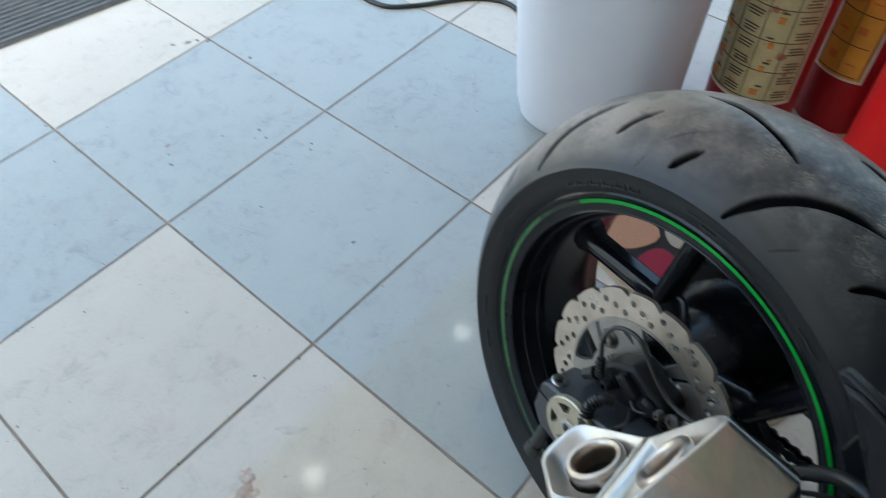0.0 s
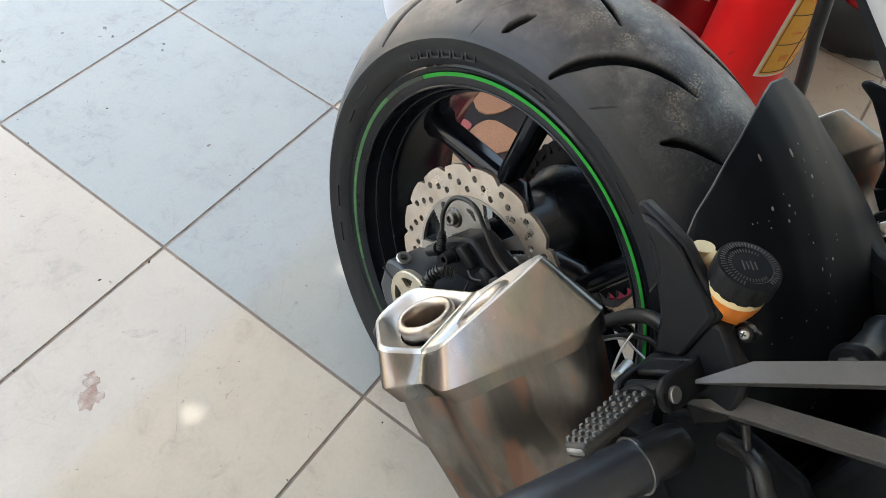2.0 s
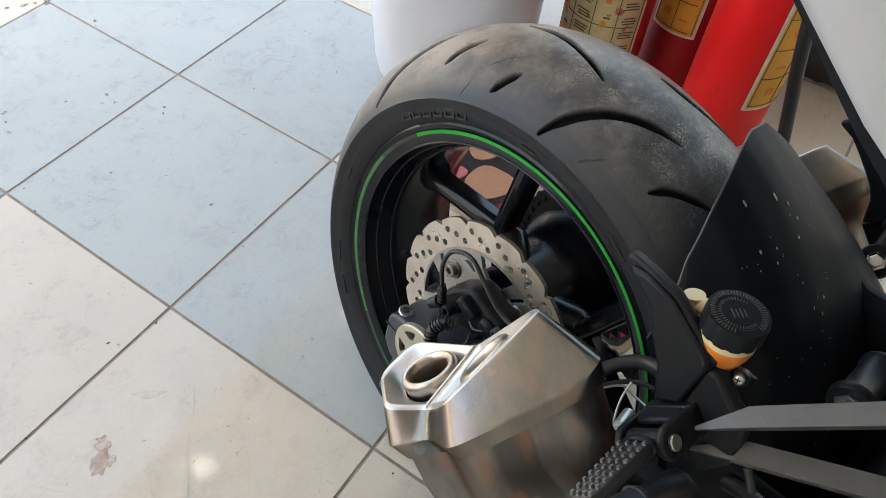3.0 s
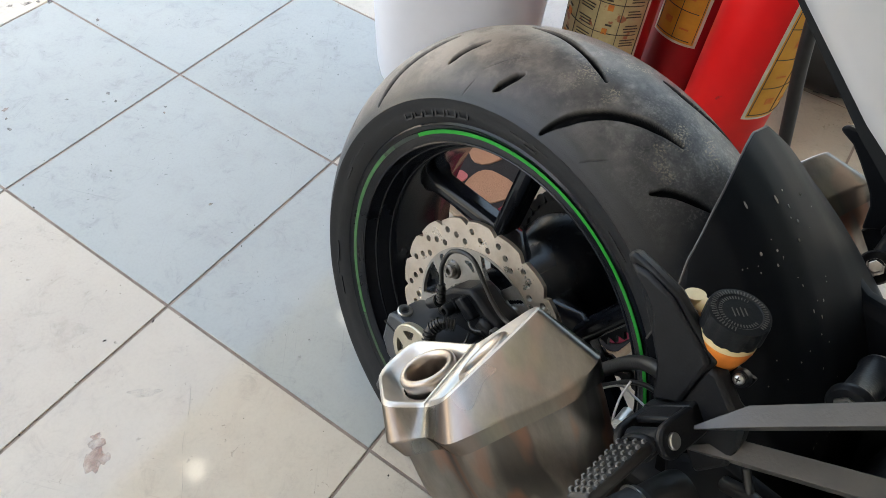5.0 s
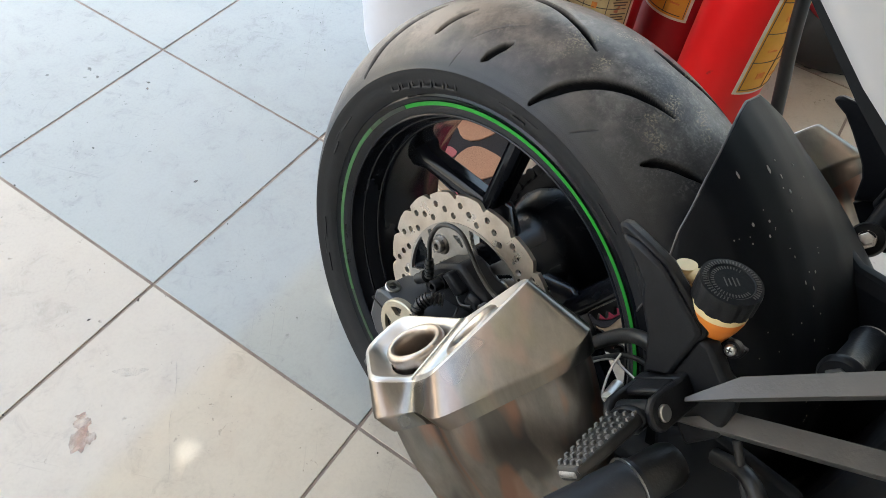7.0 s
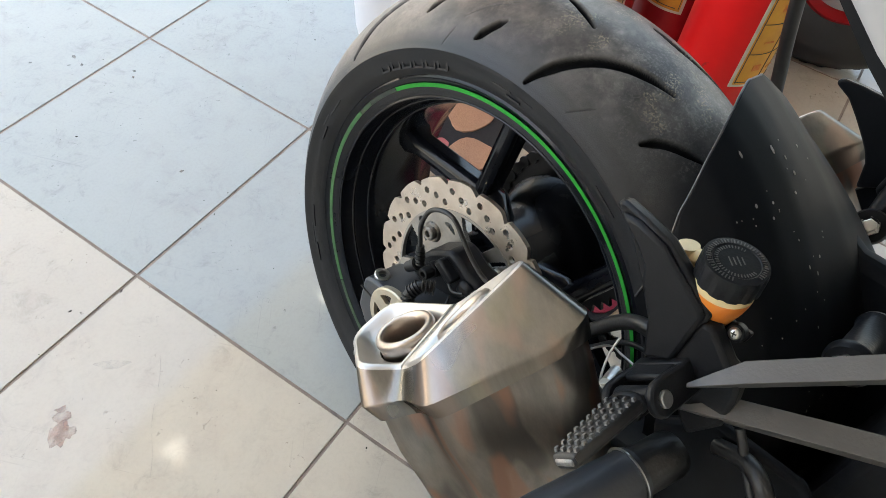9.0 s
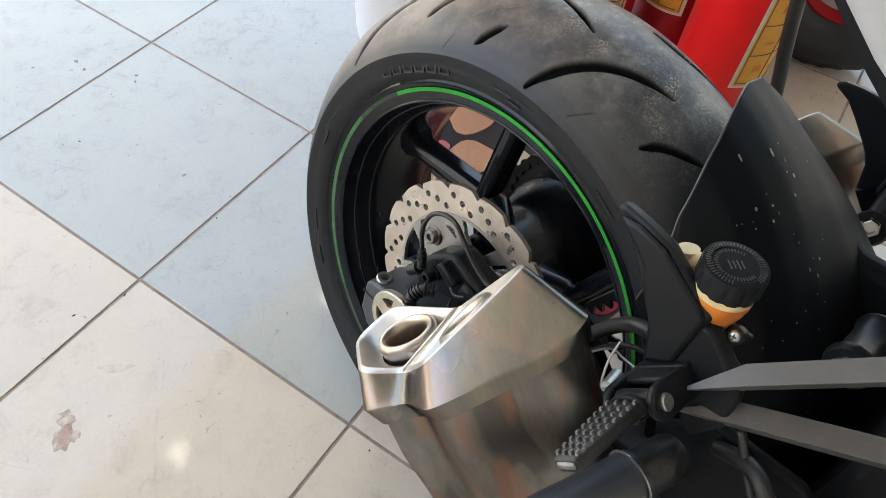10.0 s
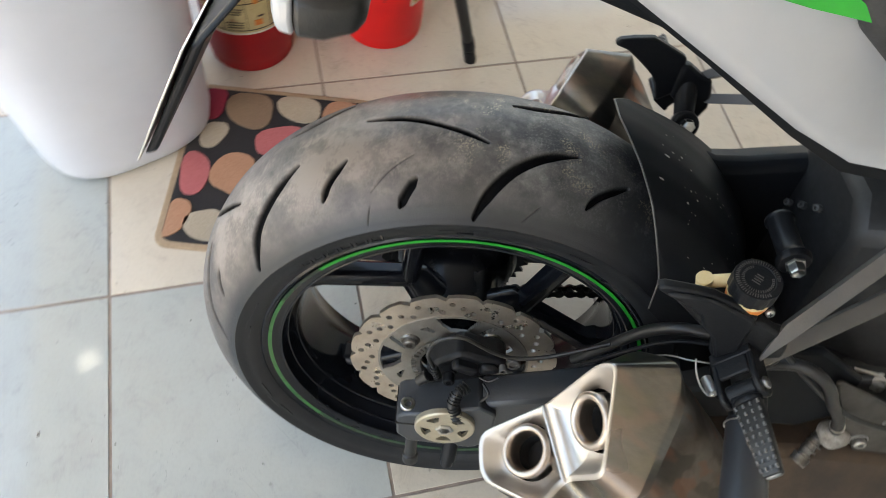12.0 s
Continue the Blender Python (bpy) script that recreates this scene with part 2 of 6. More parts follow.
M_GREEN_WORN = material("worn_green_tape", (0.012, 0.03, 0.014), 0.4, color2=(0.006, 0.009, 0.007), scale=60)
M_GREEN_OLD = material("faded_green_tape", (0.03, 0.15, 0.035), 0.4, color2=(0.02, 0.09, 0.025), scale=60)
M_GREEN_FAINT = material("half_worn_green_tape", (0.02, 0.075, 0.026), 0.4, color2=(0.01, 0.03, 0.012), scale=90)
M_DISC = material("brake_disc_steel", (0.52, 0.465, 0.40), 0.32, 0.85, color2=(0.42, 0.36, 0.30), scale=40, rough_var=0.08, bump=0.05, bump_scale=300)
M_CARRIER = material("disc_carrier", (0.34, 0.325, 0.30), 0.38, 0.8, color2=(0.25, 0.235, 0.215), scale=40)
M_STEEL = material("brushed_stainless", (0.224, 0.213, 0.2), 0.30, 1.0, color2=(0.162, 0.154, 0.136), scale=11, mix=(0.3, 0.75), rough_var=0.04,
                   bump=0.012, bump_scale=500, stretch=(1, 1, 1), detail=2.0)
M_STEEL_DK = material("stainless_body", (0.29, 0.272, 0.252), 0.41, 1.0, color2=(0.225, 0.192, 0.165), scale=16, mix=(0.3, 0.75), rough_var=0.04,
                      bump=0.012, bump_scale=500, stretch=(1, 1, 1), detail=2.0)
# same steel made lighter, so the light on the end faces is painted in
M_STEEL_LIT = material("lit_end_face_steel", (0.58, 0.55, 0.52), 0.4, 1.0, color2=(0.47, 0.43, 0.385), scale=18, mix=(0.3, 0.75), rough_var=0.04, detail=3.0)


def add_brushing(m):
    """Streaks along the silencer that vary tone and gloss."""
    nt = m.node_tree
    n, l = nt.nodes, nt.links
    b = n["Principled BSDF"]
    tc, mp, t = n.new("ShaderNodeTexCoord"), n.new("ShaderNodeMapping"), n.new("ShaderNodeTexNoise")
    mp.vector_type = "TEXTURE"
    mp.inputs["Rotation"].default_value, mp.inputs["Scale"].default_value = (0, radians(32.86), 0), (1.0, 0.09, 0.09)
    l.new(tc.outputs["Object"], mp.inputs["Vector"])
    t.inputs["Scale"].default_value, t.inputs["Detail"].default_value, t.inputs["Roughness"].default_value = 4.0, 7.0, 0.72
    l.new(mp.outputs[0], t.inputs["Vector"])
    r = n.new("ShaderNodeMapRange")
    r.inputs["From Min"].default_value, r.inputs["From Max"].default_value = 0.25, 0.75
    r.inputs["To Min"].default_value, r.inputs["To Max"].default_value = 0.68, 1.3
    l.new(t.outputs["Fac"], r.inputs["Value"])
    hs = n.new("ShaderNodeHueSaturation")
    l.new(r.outputs[0], hs.inputs["Value"])
    l.new(b.inputs["Base Color"].links[0].from_socket, hs.inputs["Color"])
    l.new(hs.outputs[0], b.inputs["Base Color"])
    bp = n.new("ShaderNodeBump")
    bp.inputs["Strength"].default_value, bp.inputs["Distance"].default_value = 0.06, 0.002
    l.new(t.outputs["Fac"], bp.inputs["Height"])
    l.new(bp.outputs[0], b.inputs["Normal"])


def add_heat_and_reflections(m, tint, amount, scale, span):
    """Broad bands that run along the silencer: heat tint, and reflections painted into the colour."""
    n, l = m.node_tree.nodes, m.node_tree.links
    b = n["Principled BSDF"]
    tc, mp, t, r, mx = n.new("ShaderNodeTexCoord"), n.new("ShaderNodeMapping"), n.new("ShaderNodeTexNoise"), n.new("ShaderNodeMapRange"), n.new("ShaderNodeMixRGB")
    mp.vector_type = "TEXTURE"
    mp.inputs["Rotation"].default_value, mp.inputs["Scale"].default_value = (0, radians(32.86), 0), (2.4, 0.20, 0.20)
    mp.inputs["Location"].default_value = (0.0, 0.31 * scale, 0.17 * scale)
    l.new(tc.outputs["Object"], mp.inputs["Vector"])
    l.new(mp.outputs[0], t.inputs["Vector"])
    t.inputs["Scale"].default_value, t.inputs["Detail"].default_value = scale, 1.5
    r.interpolation_type = "SMOOTHSTEP"
    r.inputs["From Min"].default_value, r.inputs["From Max"].default_value, r.inputs["To Max"].default_value = *span, amount
    l.new(t.outputs["Fac"], r.inputs["Value"])
    l.new(r.outputs[0], mx.inputs["Fac"])
    l.new(b.inputs["Base Color"].links[0].from_socket, mx.inputs["Color1"])
    mx.inputs["Color2"].default_value = (*tint, 1)
    l.new(mx.outputs[0], b.inputs["Base Color"])


for m in (M_STEEL, M_STEEL_DK):
    m.node_tree.nodes["Principled BSDF"].inputs["Specular Tint"].default_value = (0.5, 0.49, 0.48, 1)  # dull at a glancing angle
add_brushing(M_STEEL)
add_brushing(M_STEEL_DK)
# olive, pinkish, dark and orange bands paint reflections as well as heat tint
add_heat_and_reflections(M_STEEL, (0.25, 0.23, 0.15), 0.6, 5.0, (0.48, 0.68))
add_heat_and_reflections(M_STEEL, (0.29, 0.215, 0.18), 0.55, 7.3, (0.5, 0.64))
add_heat_and_reflections(M_STEEL_DK, (0.1, 0.092, 0.085), 0.7, 8.1, (0.5, 0.62))
add_heat_and_reflections(M_STEEL_DK, (0.38, 0.19, 0.125), 0.6, 9.5, (0.52, 0.66))
M_PIPE = material("tail_pipe_steel", (0.56, 0.5, 0.45), 0.34, 1.0, color2=(0.42, 0.34, 0.28), scale=25, rough_var=0.06)
M_COLLECTOR = material("heat_stained_steel", (0.1, 0.07, 0.05), 0.5, 0.6, color2=(0.06, 0.045, 0.038), scale=20, bump=0.1, bump_scale=200)
M_SOOT_DARK = material("soot_and_gap_dark", (0.016, 0.015, 0.015), 0.9, color2=(0.02, 0.018, 0.016), scale=60)
M_BLACK = material("black_plastic", (0.0078, 0.0090, 0.0112), 0.5, color2=(0.0098, 0.0110, 0.0132), scale=50, bump=0.03, bump_scale=900, spec=0.1)
M_CAST = material("black_cast_aluminium", (0.0105, 0.0112, 0.0132), 0.36, 0.0, color2=(0.013, 0.0138, 0.016), scale=60, bump=0.12, bump_scale=500, spec=0.17)
M_ENGINE = material("grimy_engine_castings", (0.032, 0.032, 0.034), 0.5, 0.2, color2=(0.02, 0.019, 0.019), scale=25, rough_var=0.1, bump=0.2, bump_scale=120)
M_STRUT = material("satin_grey_strut", (0.082, 0.079, 0.0775), 0.40, 0.2, color2=(0.095, 0.0915, 0.0895), scale=40, bump=0.08, bump_scale=500)
M_ARM = material("dark_grey_swingarm", (0.040, 0.045, 0.053), 0.36, 0.2, color2=(0.044, 0.048, 0.055), scale=50, bump=0.06, bump_scale=400)
M_GUARD = material("grimy_taupe_metal", (0.062, 0.056, 0.05), 0.5, 0.1, color2=(0.036, 0.033, 0.03), scale=30, rough_var=0.1, bump=0.1, bump_scale=150)
M_ROD = material("greasy_metal", (0.26, 0.25, 0.235), 0.35, 0.8, color2=(0.1, 0.09, 0.08), scale=70, mix=(0.4, 0.6), rough_var=0.1)
M_BOOT = material("grimy_pale_rubber", (0.36, 0.335, 0.31), 0.7, color2=(0.16, 0.145, 0.13), scale=90, bump=0.4, bump_scale=200)
M_BOLT = material("zinc_bolt", (0.55, 0.55, 0.54), 0.28, 0.95, color2=(0.4, 0.4, 0.39), scale=80)
M_ADJ = material("adjuster_disc", (0.5, 0.46, 0.36), 0.38, 0.7, color2=(0.42, 0.38, 0.3), scale=60)
M_RUBBER = material("black_rubber_hose", (0.011, 0.011, 0.0115), 0.42, color2=(0.016, 0.016, 0.0165), scale=90, bump=0.1, bump_scale=400)
M_NUB = material("grey_rubber_nub", (0.17, 0.17, 0.175), 0.4, color2=(0.06, 0.06, 0.06), scale=140)
M_SCUFF = material("scuffed_footrest_tip", (0.3, 0.295, 0.285), 0.45, 0.6, color2=(0.12, 0.12, 0.12), scale=180)
M_ALU = material("bare_aluminium", (0.6, 0.6, 0.59), 0.35, 0.9, color2=(0.5, 0.5, 0.49), scale=60)
M_RES = material("reservoir_plastic", (0.75, 0.62, 0.36), 0.4, color2=(0.68, 0.52, 0.28), scale=40)
M_FLUID = material("brake_fluid_orange", (0.75, 0.24, 0.04), 0.3, color2=(0.66, 0.18, 0.03), scale=30)
M_FAIR = material("white_fairing_paint", (0.40, 0.41, 0.43), 0.2, color2=(0.375, 0.385, 0.405), scale=8, coat=0.5)
M_FAIRGREEN = material("green_fairing_paint", (0.02, 0.36, 0.03), 0.25, color2=(0.02, 0.32, 0.03), scale=8, coat=0.5)
M_SEAT = material("seat_vinyl", (0.03, 0.03, 0.032), 0.55, color2=(0.045, 0.045, 0.047), scale=60, bump=0.2, bump_scale=300)
M_RED = material("bright_red_paint", (0.8, 0.010, 0.014), 0.42, color2=(0.74, 0.009, 0.012), scale=9, coat=0.0, spec=0.35, spots=(30, 0.72, (0.3, 0.03, 0.03)))
M_RED_DK = material("dark_red_paint", (0.36, 0.007, 0.014), 0.45, color2=(0.3, 0.006, 0.012), scale=9, coat=0.0, spec=0.3, spots=(30, 0.72, (0.16, 0.03, 0.03)))
M_LABEL = material("gold_label", (0.55, 0.47, 0.25), 0.5, color2=(0.46, 0.38, 0.2), scale=40, spots=(45, 0.62, (0.35, 0.12, 0.06)))
M_LABEL_OR = material("orange_label", (0.72, 0.36, 0.04), 0.45, color2=(0.64, 0.3, 0.035), scale=30)
M_LABEL_EDGE = material("label_edge", (0.72, 0.69, 0.6), 0.5, color2=(0.62, 0.58, 0.5), scale=40)
M_INK = material("label_ink", (0.06, 0.05, 0.035), 0.6, color2=(0.09, 0.07, 0.05), scale=60)
M_INK_RED = material("label_red_ink", (0.62, 0.15, 0.04), 0.6, color2=(0.66, 0.26, 0.04), scale=120)
M_BUCKET = material("white_plastic", (0.64, 0.66, 0.73), 0.35, color2=(0.6, 0.62, 0.69), scale=6, bump=0.05, bump_scale=40)
M_MATBLACK = material("mat_black_pile", (0.02, 0.019, 0.022), 0.95, color2=(0.032, 0.03, 0.034), scale=400, bump=0.8, bump_scale=700)
M_MATEDGE = material("mat_binding", (0.42, 0.31, 0.21), 0.9, color2=(0.34, 0.25, 0.17), scale=120, bump=0.5, bump_scale=500)
M_RIBMAT = material("ribbed_grey_mat", (0.1, 0.105, 0.11), 0.8, color2=(0.14, 0.145, 0.15), scale=40, bump=0.4, bump_scale=300)
M_LAMP = bpy.data.materials.new("lamp_diffuser")
M_LAMP.use_nodes = True
M_LAMP.node_tree.nodes["Principled BSDF"].inputs["Emission Color"].default_value = (1, 0.95, 0.86, 1)
M_LAMP.node_tree.nodes["Principled BSDF"].inputs["Emission Strength"].default_value = 0.95


def pile(name, c, c2):
    return material(name, c, 0.95, color2=c2, scale=350, bump=0.9, bump_scale=600)


PILE = {
    "tan": pile("tan_pile", (0.5, 0.28, 0.18), (0.42, 0.22, 0.14)),
    "pink": pile("pink_pile", (0.52, 0.16, 0.17), (0.44, 0.12, 0.13)),
    "beige": pile("beige_pile", (0.46, 0.4, 0.32), (0.38, 0.33, 0.26)),
    "brown": pile("brown_pile", (0.27, 0.18, 0.12), (0.22, 0.15, 0.1)),
    "red": pile("dark_red_pile", (0.3, 0.02, 0.05), (0.24, 0.015, 0.04)),
}


# ---------------------------------------------------------------- mesh builders
def mesh_object(name, bm, mat, smooth=40):
    me = bpy.data.meshes.new(name)
    bmesh.ops.recalc_face_normals(bm, faces=bm.faces)
    bm.to_mesh(me)
    bm.free()
    for m in mat if isinstance(mat, (list, tuple)) else [mat]:
        me.materials.append(m)
    if smooth:
        me.polygons.foreach_set("use_smooth", [True] * len(me.polygons))
        me.set_sharp_from_angle(angle=radians(smooth))
    return new(name, me)


def part(name, bm, mat, parent, label="", bevel=0.0, segments=2, smooth=40):
    """One mesh as a part of a thing, or of a part."""
    ob = mesh_object(name, bm, mat, smooth)
    ob.parent = parent
    if parent.name in OFFSET:
        ob.matrix_basis = OFFSET[parent.name]
    if label:
        tagged(ob, label)
    if bevel:
        md = ob.modifiers.new("edges", "BEVEL")
        md.width, md.segments, md.limit_method, md.angle_limit = bevel, segments, "ANGLE", radians(35)
        md.harden_normals = False
    return ob


OFFSET = {}


def frame_of(a, b):
    """A matrix whose z runs from a to b, at a."""
    a, b = Vector(a), Vector(b)
    return Matrix.Translation(a) @ (b - a).to_track_quat("Z", "Y").to_matrix().to_4x4()


def add_box(bm, size, m=Matrix()):
    r = bmesh.ops.create_cube(bm, size=1.0, matrix=m @ Matrix.Diagonal((*size, 1)))
    return r["verts"]


def add_lathe(bm, profile, m=Matrix(), n=32, closed=False, start=0.0, end=360.0, mat=0):
    """Turns (z, r) pairs round z."""
    full = abs(end - start - 360) < 1e-6
    count = n if full else n + 1
    rings = []
    for i in range(count):
        a = radians(start + (end - start) * i / n)
        rings.append([bm.verts.new(m @ Vector((r * math.cos(a), r * math.sin(a), z))) for z, r in profile])
    k = len(profile)
    for i in range(n):
        p, q = rings[i], rings[(i + 1) % count]
        for j in range(k if closed else k - 1):
            f = bm.faces.new((p[j], q[j], q[(j + 1) % k], p[(j + 1) % k]))
            f.material_index = mat
    return rings


def add_cyl(bm, a, b, r, r2=None, n=24, caps=True):
    r2 = r if r2 is None else r2
    h = (Vector(b) - Vector(a)).length
    m = frame_of(a, b)
    prof = [(0, r), (h, r2)]
    rings = add_lathe(bm, prof, m, n)
    if caps:
        bm.faces.new([q[0] for q in rings])
        bm.faces.new([q[1] for q in rings])


def add_tube(bm, pts, r, n=10, steps=6):
    """A round tube on a smooth line through the points."""
    p = [Vector(q) for q in pts]
    line = []
    for i in range(len(p) - 1):
        a, b, c, d = p[max(i - 1, 0)], p[i], p[i + 1], p[min(i + 2, len(p) - 1)]
        for s in range(steps):
            t = s / steps
            line.append(0.5 * ((2 * b) + (c - a) * t + (2 * a - 5 * b + 4 * c - d) * t * t + (3 * b - a - 3 * c + d) * t ** 3))
    line.append(p[-1])
    rings, up = [], Vector((0.3, 0.2, 0.9))
    for i, q in enumerate(line):
        w = (line[min(i + 1, len(line) - 1)] - line[max(i - 1, 0)]).normalized()
        s = w.cross(up).normalized()
        up = s.cross(w).normalized()
        rings.append([bm.verts.new(q + r * (math.cos(2 * math.pi * k / n) * s + math.sin(2 * math.pi * k / n) * up)) for k in range(n)])
    for a, b in zip(rings, rings[1:]):
        for k in range(n):
            bm.faces.new((a[k], a[(k + 1) % n], b[(k + 1) % n], b[k]))
    bm.faces.new(rings[0])
    bm.faces.new(rings[-1])


def add_prism(bm, outline, low, high, m=Matrix()):
    """A flat outline in x, y, from z low to z high."""
    a = [bm.verts.new(m @ Vector((x, y, low))) for x, y in outline]
    b = [bm.verts.new(m @ Vector((x, y, high))) for x, y in outline]
    bm.faces.new(a)
    bm.faces.new(b)
    for i in range(len(a)):
        j = (i + 1) % len(a)
        bm.faces.new((a[i], a[j], b[j], b[i]))


def add_loft(bm, rings, caps=True):
    rows = [[bm.verts.new(Vector(p)) for p in ring] for ring in rings]
    k = len(rows[0])
    for a, b in zip(rows, rows[1:]):
        for i in range(k):
            bm.faces.new((a[i], a[(i + 1) % k], b[(i + 1) % k], b[i]))
    if caps:
        bm.faces.new(rows[0])
        bm.faces.new(rows[-1])
    return rows


def add_hex(bm, a, b, r, hole=0.5):
    """A bolt head with a socket, seen from b."""
    h = (Vector(b) - Vector(a)).length
    m = frame_of(a, b)
    add_lathe(bm, [(0, r), (h * 0.85, r), (h, r * 0.86), (h, r * hole), (h * 0.4, r * hole), (h * 0.4, 0.0001)], m, 18)


def fresh():
    return bmesh.new()


# ---------------------------------------------------------------- the shop
TILE = 0.4
FRONT = -0.8
EAST, SOUTH, NORTH, TOP = 4.0, -2.8, 3.0, 2.72

bm = fresh()
add_box(bm, (400, 400, 0.1), Matrix.Translation((-20, 0, -0.09)))
tagged(mesh_object("ground", bm, M_STREET), "grey concrete street and ground outside the shop", "ground", kind="structure")

bm = fresh()
add_box(bm, (EAST - FRONT, NORTH - SOUTH, 0.03), Matrix.Translation(((EAST + FRONT) / 2, (NORTH + SOUTH) / 2, -0.0145)))
floor = tagged(mesh_object("floor", bm, M_GROUT), "glossy white and cream square ceramic floor tiles with dark grout", "floor", kind="structure")


def wall(name, size, at, mat, label, category="wall"):
    b = fresh()
    add_box(b, size, Matrix.Translation(at))
    return tagged(mesh_object(name, b, mat), label, category, kind="structure")


wall("wall_east", (0.15, NORTH - SOUTH + 0.3, TOP), (EAST + 0.078, (NORTH + SOUTH) / 2, TOP / 2 - 0.03), M_WALL, "off-white painted back wall of the shop")
wall("wall_south", (EAST - FRONT, 0.15, TOP), ((EAST + FRONT) / 2, SOUTH - 0.078, TOP / 2 - 0.03), M_WALL, "off-white painted side wall of the shop")
wall("ceiling", (EAST - FRONT + 0.2, NORTH - SOUTH + 0.3, 0.12), ((EAST + FRONT) / 2 + 0.1, (NORTH + SOUTH) / 2, TOP + 0.035), M_CEIL,
     "beige ceiling of the corner shop, open to the street", "ceiling")


def downlight(x, y):
    base = tagged(new("ceiling_lamp"), "small round white recessed ceiling lamp, switched on", "ceiling lamp", group="ceiling lamps")
    base.matrix_world = Matrix.Translation((x, y, TOP - 0.03))
    b = fresh()
    add_lathe(b, [(0.004, 0.0001), (0.004, 0.054)], n=32)
    part("diffuser", b, M_LAMP, base, "glowing white diffuser")
    b = fresh()
    add_lathe(b, [(0.0, 0.056), (-0.004, 0.06), (-0.004, 0.078), (0.004, 0.08)], n=32)
    part("trim_ring", b, M_FAIR, base)


downlight(-0.543, -0.163)
downlight(-0.513, 1.005)

# ---------------------------------------------------------------- the motorcycle, axle at the origin: x ahead, y to its left, z up
BIKE = Matrix(((0.9616, 0.2665, 0.0657, 0.902), (-0.2745, 0.9336, 0.2302, -0.2301), (0.0, -0.2394, 0.9709, 0.272), (0, 0, 0, 1)))
BASE = Matrix.Translation((0.0, 0.06, -0.27))
bike = tagged(new("motorcycle"), "black and white sport motorcycle leaning on the tiled floor", "motorcycle")
bike.matrix_world = BIKE @ BASE
OFFSET["motorcycle"] = BASE.inverted()

# tyre: half profile (y, r)
PROFILE = [(-0.0955, 0.2572), (-0.0915, 0.2620), (-0.0850, 0.2720), (-0.0700, 0.2875), (-0.0500, 0.3018), (-0.0300, 0.3108), (0.0, 0.3155)]
PY = [p[0] for p in PROFILE] + [0.0300, 0.0500, 0.0700, 0.0850, 0.0915, 0.0955]
PR = [p[1] for p in PROFILE] + [0.3118, 0.3040, 0.2905, 0.2730, 0.2620, 0.2570]
# grooves: (degrees round the wheel, y), width
GROOVES = [
    ([(92.4, -0.089), (90.6, -0.078), (88.4, -0.0665), (85.3, -0.053), (81.5, -0.041), (78.2, -0.0335), (74.2, -0.027)], 0.0082),
    ([(70.4, -0.0678), (69.0, -0.0584), (66.8, -0.0495), (63.0, -0.037)], 0.0055),
    ([(107.2, -0.0815), (105.6, -0.0735), (103.6, -0.0640)], 0.0066),
    ([(122.7, -0.0672), (120.7, -0.0554), (116.6, -0.0401)], 0.0058),
    ([(145.3, -0.0857), (140.3, -0.0639), (134.2, -0.0466), (126.9, -0.0283)], 0.0088),
    ([(112.5, 0.0007), (104.9, -0.0052), (96.8, -0.0195), (90.8, -0.0328)], 0.0056),
    ([(86.1, 0.0225), (80.5, 0.0270), (74.5, 0.0400), (70.0, 0.0560)], 0.0062),
    ([(162.0, -0.0749), (160.3, -0.0655), (158.1, -0.0588)], 0.0045),
    ([(156.0, 0.006), (152.0, -0.007), (143.6, -0.0273)], 0.0066),
    ([(176.0, -0.0857), (171.0, -0.0639), (165.0, -0.0466), (158.0, -0.0283)], 0.0066),
    ([(130.0, 0.0225), (124.0, 0.0270), (117.0, 0.0420)], 0.0058),
    ([(192.0, -0.0749), (190.0, -0.0655), (186.0, -0.0500)], 0.0050),
]
SLITS = [([(112.5, -0.0700), (108.5, -0.0560), (104.0, -0.0450)], 0.0013), ([(82.5, -0.0880), (79.5, -0.0760)], 0.0010),
         ([(114.5, -0.0900), (113.2, -0.0790)], 0.0010)]


def smooth_line(pts, steps=24):
    p = np.array(pts, float)
    t = np.arange(len(p))
    s = np.linspace(0, len(p) - 1, steps * (len(p) - 1))
    if len(p) > 2:
        d = np.gradient(p, axis=0)
        i = np.clip(s.astype(int), 0, len(p) - 2)
        u = (s - i)[:, None]
        return ((2 * u ** 3 - 3 * u ** 2 + 1) * p[i] + (u ** 3 - 2 * u ** 2 + u) * d[i] + (-2 * u ** 3 + 3 * u ** 2) * p[i + 1] + (u ** 3 - u ** 2) * d[i + 1])
    return np.stack([np.interp(s, t, p[:, k]) for k in range(2)], 1)


